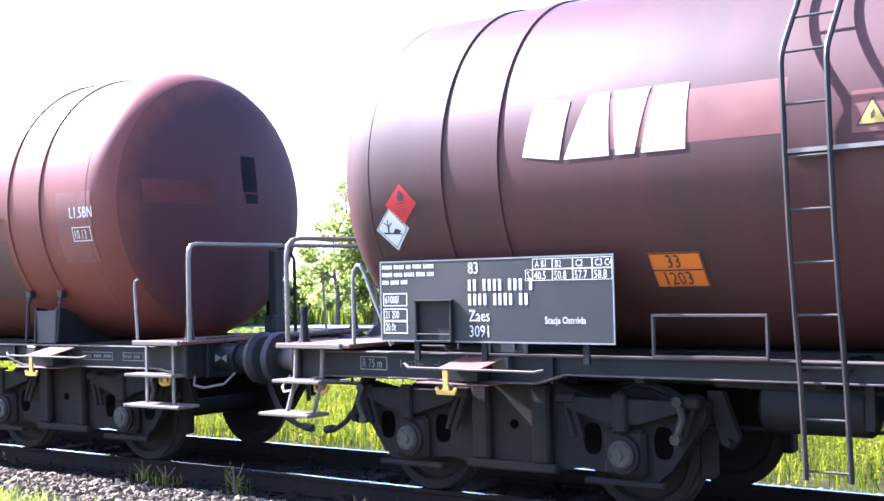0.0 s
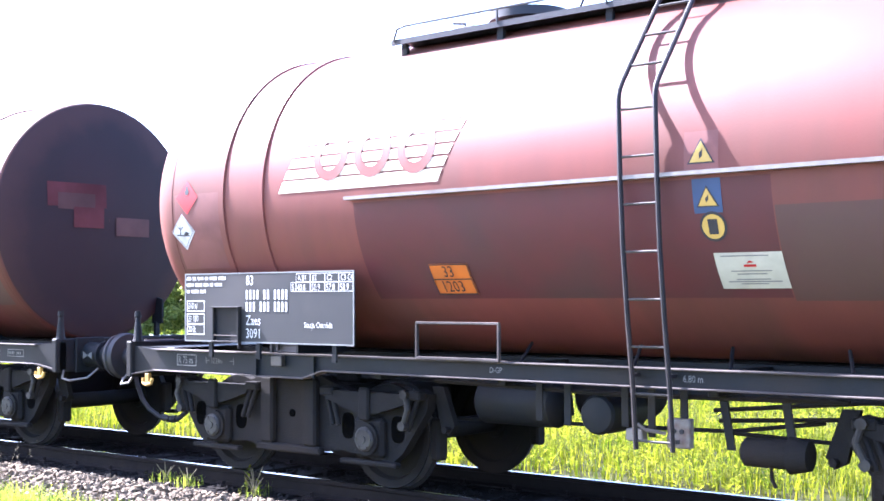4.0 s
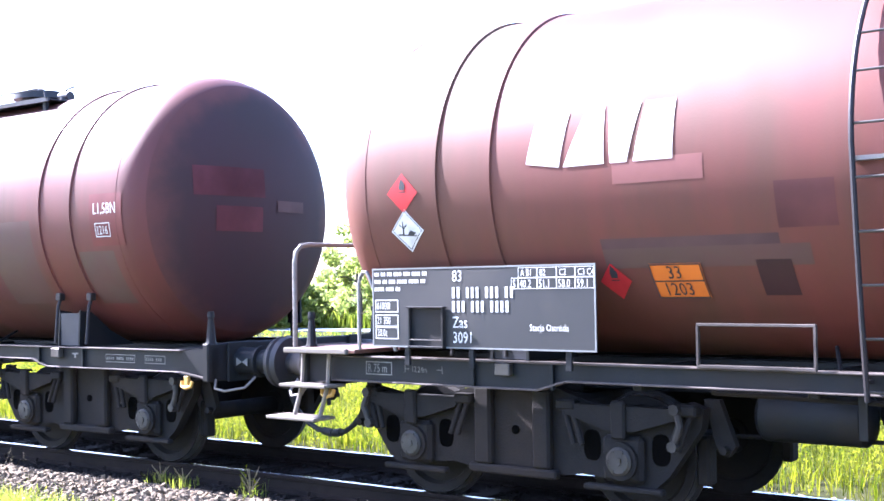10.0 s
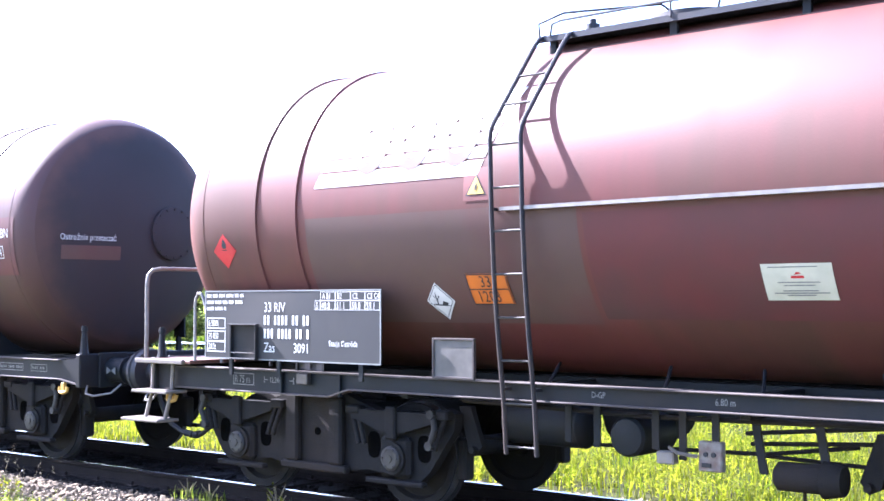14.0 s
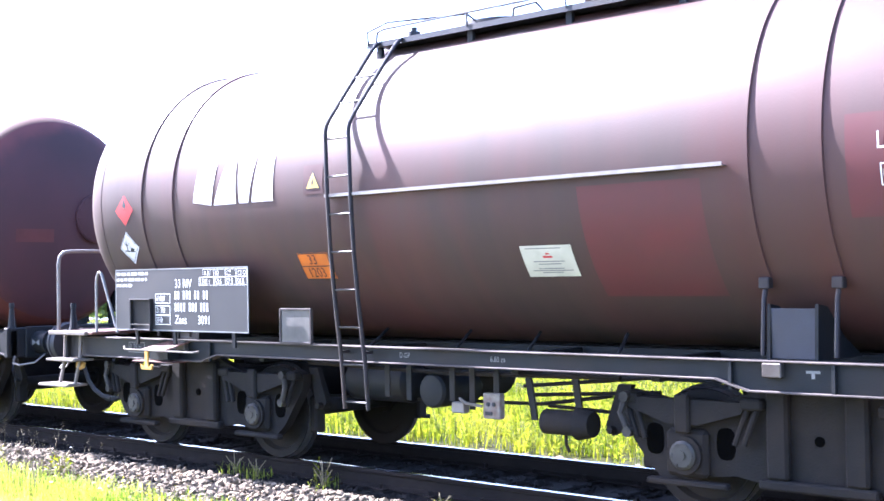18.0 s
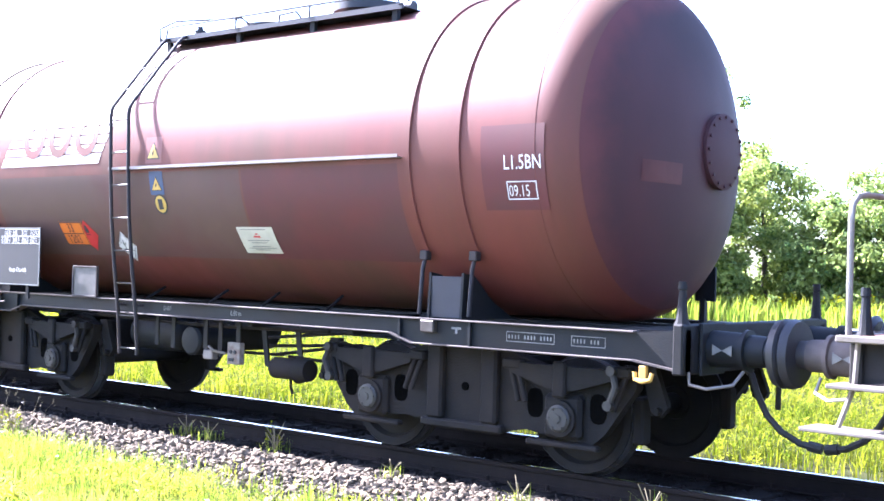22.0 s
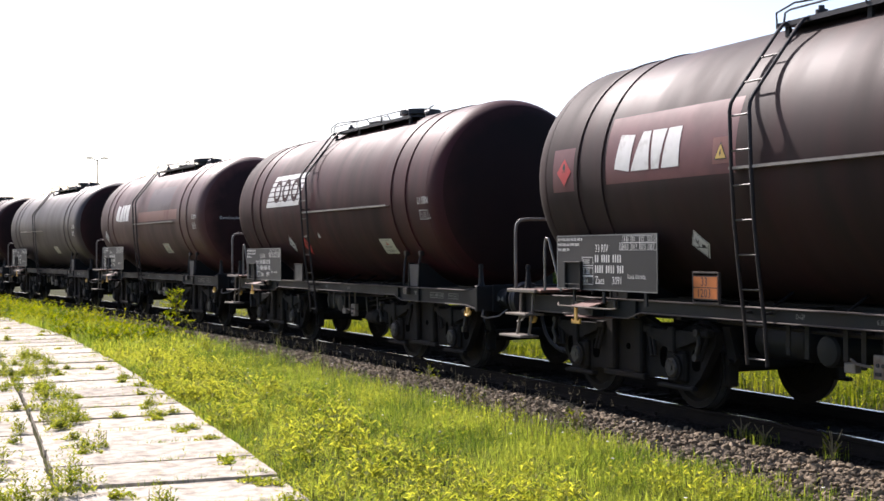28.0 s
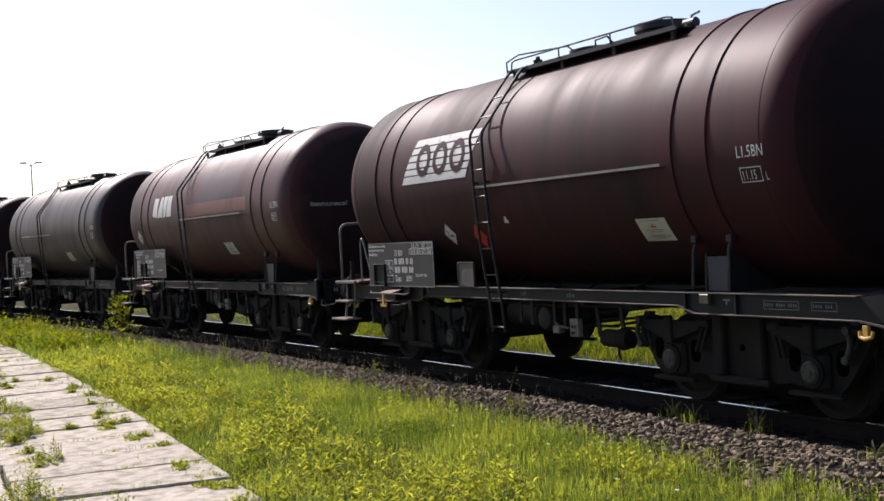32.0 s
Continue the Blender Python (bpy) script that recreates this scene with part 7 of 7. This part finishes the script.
EYE = (0.0, -8.82)
for k, (deg, dist, h, crown, sparse, m) in enumerate((
        (14, 58, 7.7, 2.8, False, LEAF), (17.3, 60, 7.8, 2.8, False, LEAFY), (19.2, 58, 6.6, 2.5, False, LEAFY), (21.3, 57, 7.8, 2.7, False, LEAF), (23.8, 57, 6.3, 2.4, False, LEAF), (26.3, 59, 9.0, 2.7, False, LEAFY),
        (28.5, 61, 13.6, 2.5, True, LEAF), (29.4, 57, 8.6, 2.4, False, LEAFY), (31.0, 58, 9.3, 2.4, False, LEAF), (32.6, 56, 6.8, 2.2, False, LEAF), (33.6, 59, 9.3, 2.4, False, LEAF),
        (35.4, 57, 8.1, 2.3, False, LEAFY), (37.2, 60, 7.2, 2.3, False, LEAF), (39.2, 60, 8.2, 2.5, False, LEAF), (41.2, 60, 6.8, 2.3, False, LEAFY), (42.6, 61, 7.6, 2.5, True, LEAFY), (43.4, 59, 5.6, 2.0, True, LEAFY), (44.6, 62, 3.8, 1.3, True, LEAFY), (46.2, 62, 2.6, 1.8, False, LEAFY),
        (48.4, 62, 3.6, 2.2, False, LEAF), (51.0, 62, 4.7, 2.4, False, LEAFY), (54.5, 63, 4.5, 2.5, False, LEAF), (58, 64, 4.5, 2.5, False, LEAF), (62, 66, 4.7, 2.5, False, LEAF))):
    a = radians(deg)
    tree(EYE[0] - dist * math.sin(a), EYE[1] + dist * math.cos(a), h, crown, 40 + k, sparse, m, "slender tree with a sparse open crown" if sparse else "leafy green deciduous tree beyond the field", (0.5 if h > 10 else 0.12) if sparse else 0.06)
herb_patch(3800, 20, -95, lambda s: 47 + 0 * s, lambda s: 56 + 0 * s, 0.8, 3.0, 0.3, "undergrowth", "dark green undergrowth below the far trees", material=LEAF, spread=1.2)

for deg, dist, h in ((82.5, 118, 8.6), (86.2, 125, 6.4), (88.5, 122, 6.0)):
    tree(EYE[0] - dist * math.sin(radians(deg)), EYE[1] + dist * math.cos(radians(deg)), h, 1.6, int(deg), True, LEAF, "thin far tree behind the train", 0.3)

# sapling beside the track
sap = new("sapling")
g = Geo().tube([(0, 0, 0), (0.04, 0.02, 0.6), (0.0, 0.05, 1.35)], 0.014, 6)
tips = []
for k in range(17):
    a, z = k * 2.4, 0.03 + 0.07 * k
    reach = 0.3 * (1.5 - z) / 1.2 + 0.04
    m = (reach * 0.6 * math.cos(a), reach * 0.6 * math.sin(a), z + 0.1)
    e = (reach * math.cos(a), reach * math.sin(a), z + 0.26 + 0.06 * math.sin(5.0 * k))
    g.tube([(0.02, 0.02, z), m, e], 0.005, 4)
    tips += [m, e]
part("stem", g, BARK, sap, "thin brown stem")
v, f = herbs(np.array([(x, y, z - 0.1) for x, y, z in tips] + [(0, 0.04, 1.2)]), np.full(len(tips) + 1, 0.14), 0.13, 9)
part("foliage", fast_mesh("foliage", v, f, HERB), HERB, sap, "light green leaves")
sap.matrix_basis = pose(*at_track(-28.0, -2.15, GROUND_Z)) @ Matrix.Scale(0.86, 4)
tagged(sap, "young leafy sapling at the edge of the verge", "sapling")

# twin lamp mast far behind the wagons
mast = new("lamp_mast")
part("pole", Geo().cyl((0, 0, 0), (0, 0, 12.3), 0.11, 10, 0.06), GALV, mast, "thin grey pole")
for d in (-1, 1):
    part("arm", Geo().tube([(0, 0, 12.1), (d * 0.5, 0, 12.4)], 0.04, 6), GALV, mast)
    part("lamp_head", Geo().box(d * 0.8 - 0.36, d * 0.8 + 0.36, -0.15, 0.15, 12.35, 12.5, 0.04), GALV, mast, "flat grey lamp head")
mast.matrix_basis = pose(-138.8, 9.5, GROUND_Z, 0, 0, 82)
tagged(mast, "tall grey twin-armed lamp mast far off", "lamp mast")


# ---- motion ----
def arc_at(t):
    ts, ss = zip(*TRAVEL)
    i = min(max(int(np.searchsorted(ts, t)) - 1, 0), len(ts) - 2)
    sl = [(ss[j + 1] - ss[j]) / (ts[j + 1] - ts[j]) for j in range(len(ts) - 1)]
    mid = lambda j: sl[0] if j == 0 else sl[-1] if j == len(sl) else (sl[j - 1] + sl[j]) / 2
    h = ts[i + 1] - ts[i]
    u = (t - ts[i]) / h
    return (2 * u ** 3 - 3 * u ** 2 + 1) * ss[i] + (u ** 3 - 2 * u ** 2 + u) * h * mid(i) + (3 * u ** 2 - 2 * u ** 3) * ss[i + 1] + (u ** 3 - u ** 2) * h * mid(i + 1)


def motions():
    for k, w in enumerate(WAGONS):
        rows = []
        for t in range(0, 33):
            s = arc_at(t) - PITCH * k + SPECS[k].get("dx", 0.0)
            x, y, z = at_track(s, 0)
            rows.append((t, pose(x, y, 0, 0, 0, -math.degrees(s / RADIUS))))
        walk(w, rows)
        for o in w.children:
            if o.name.startswith("wheelset"):
                x = o.location.x
                walk(o, [(i / 4, pose(x, 0, 0.46, 0, math.degrees(arc_at(i / 4) / 0.46), 0)) for i in range(0, 129)])


motions()
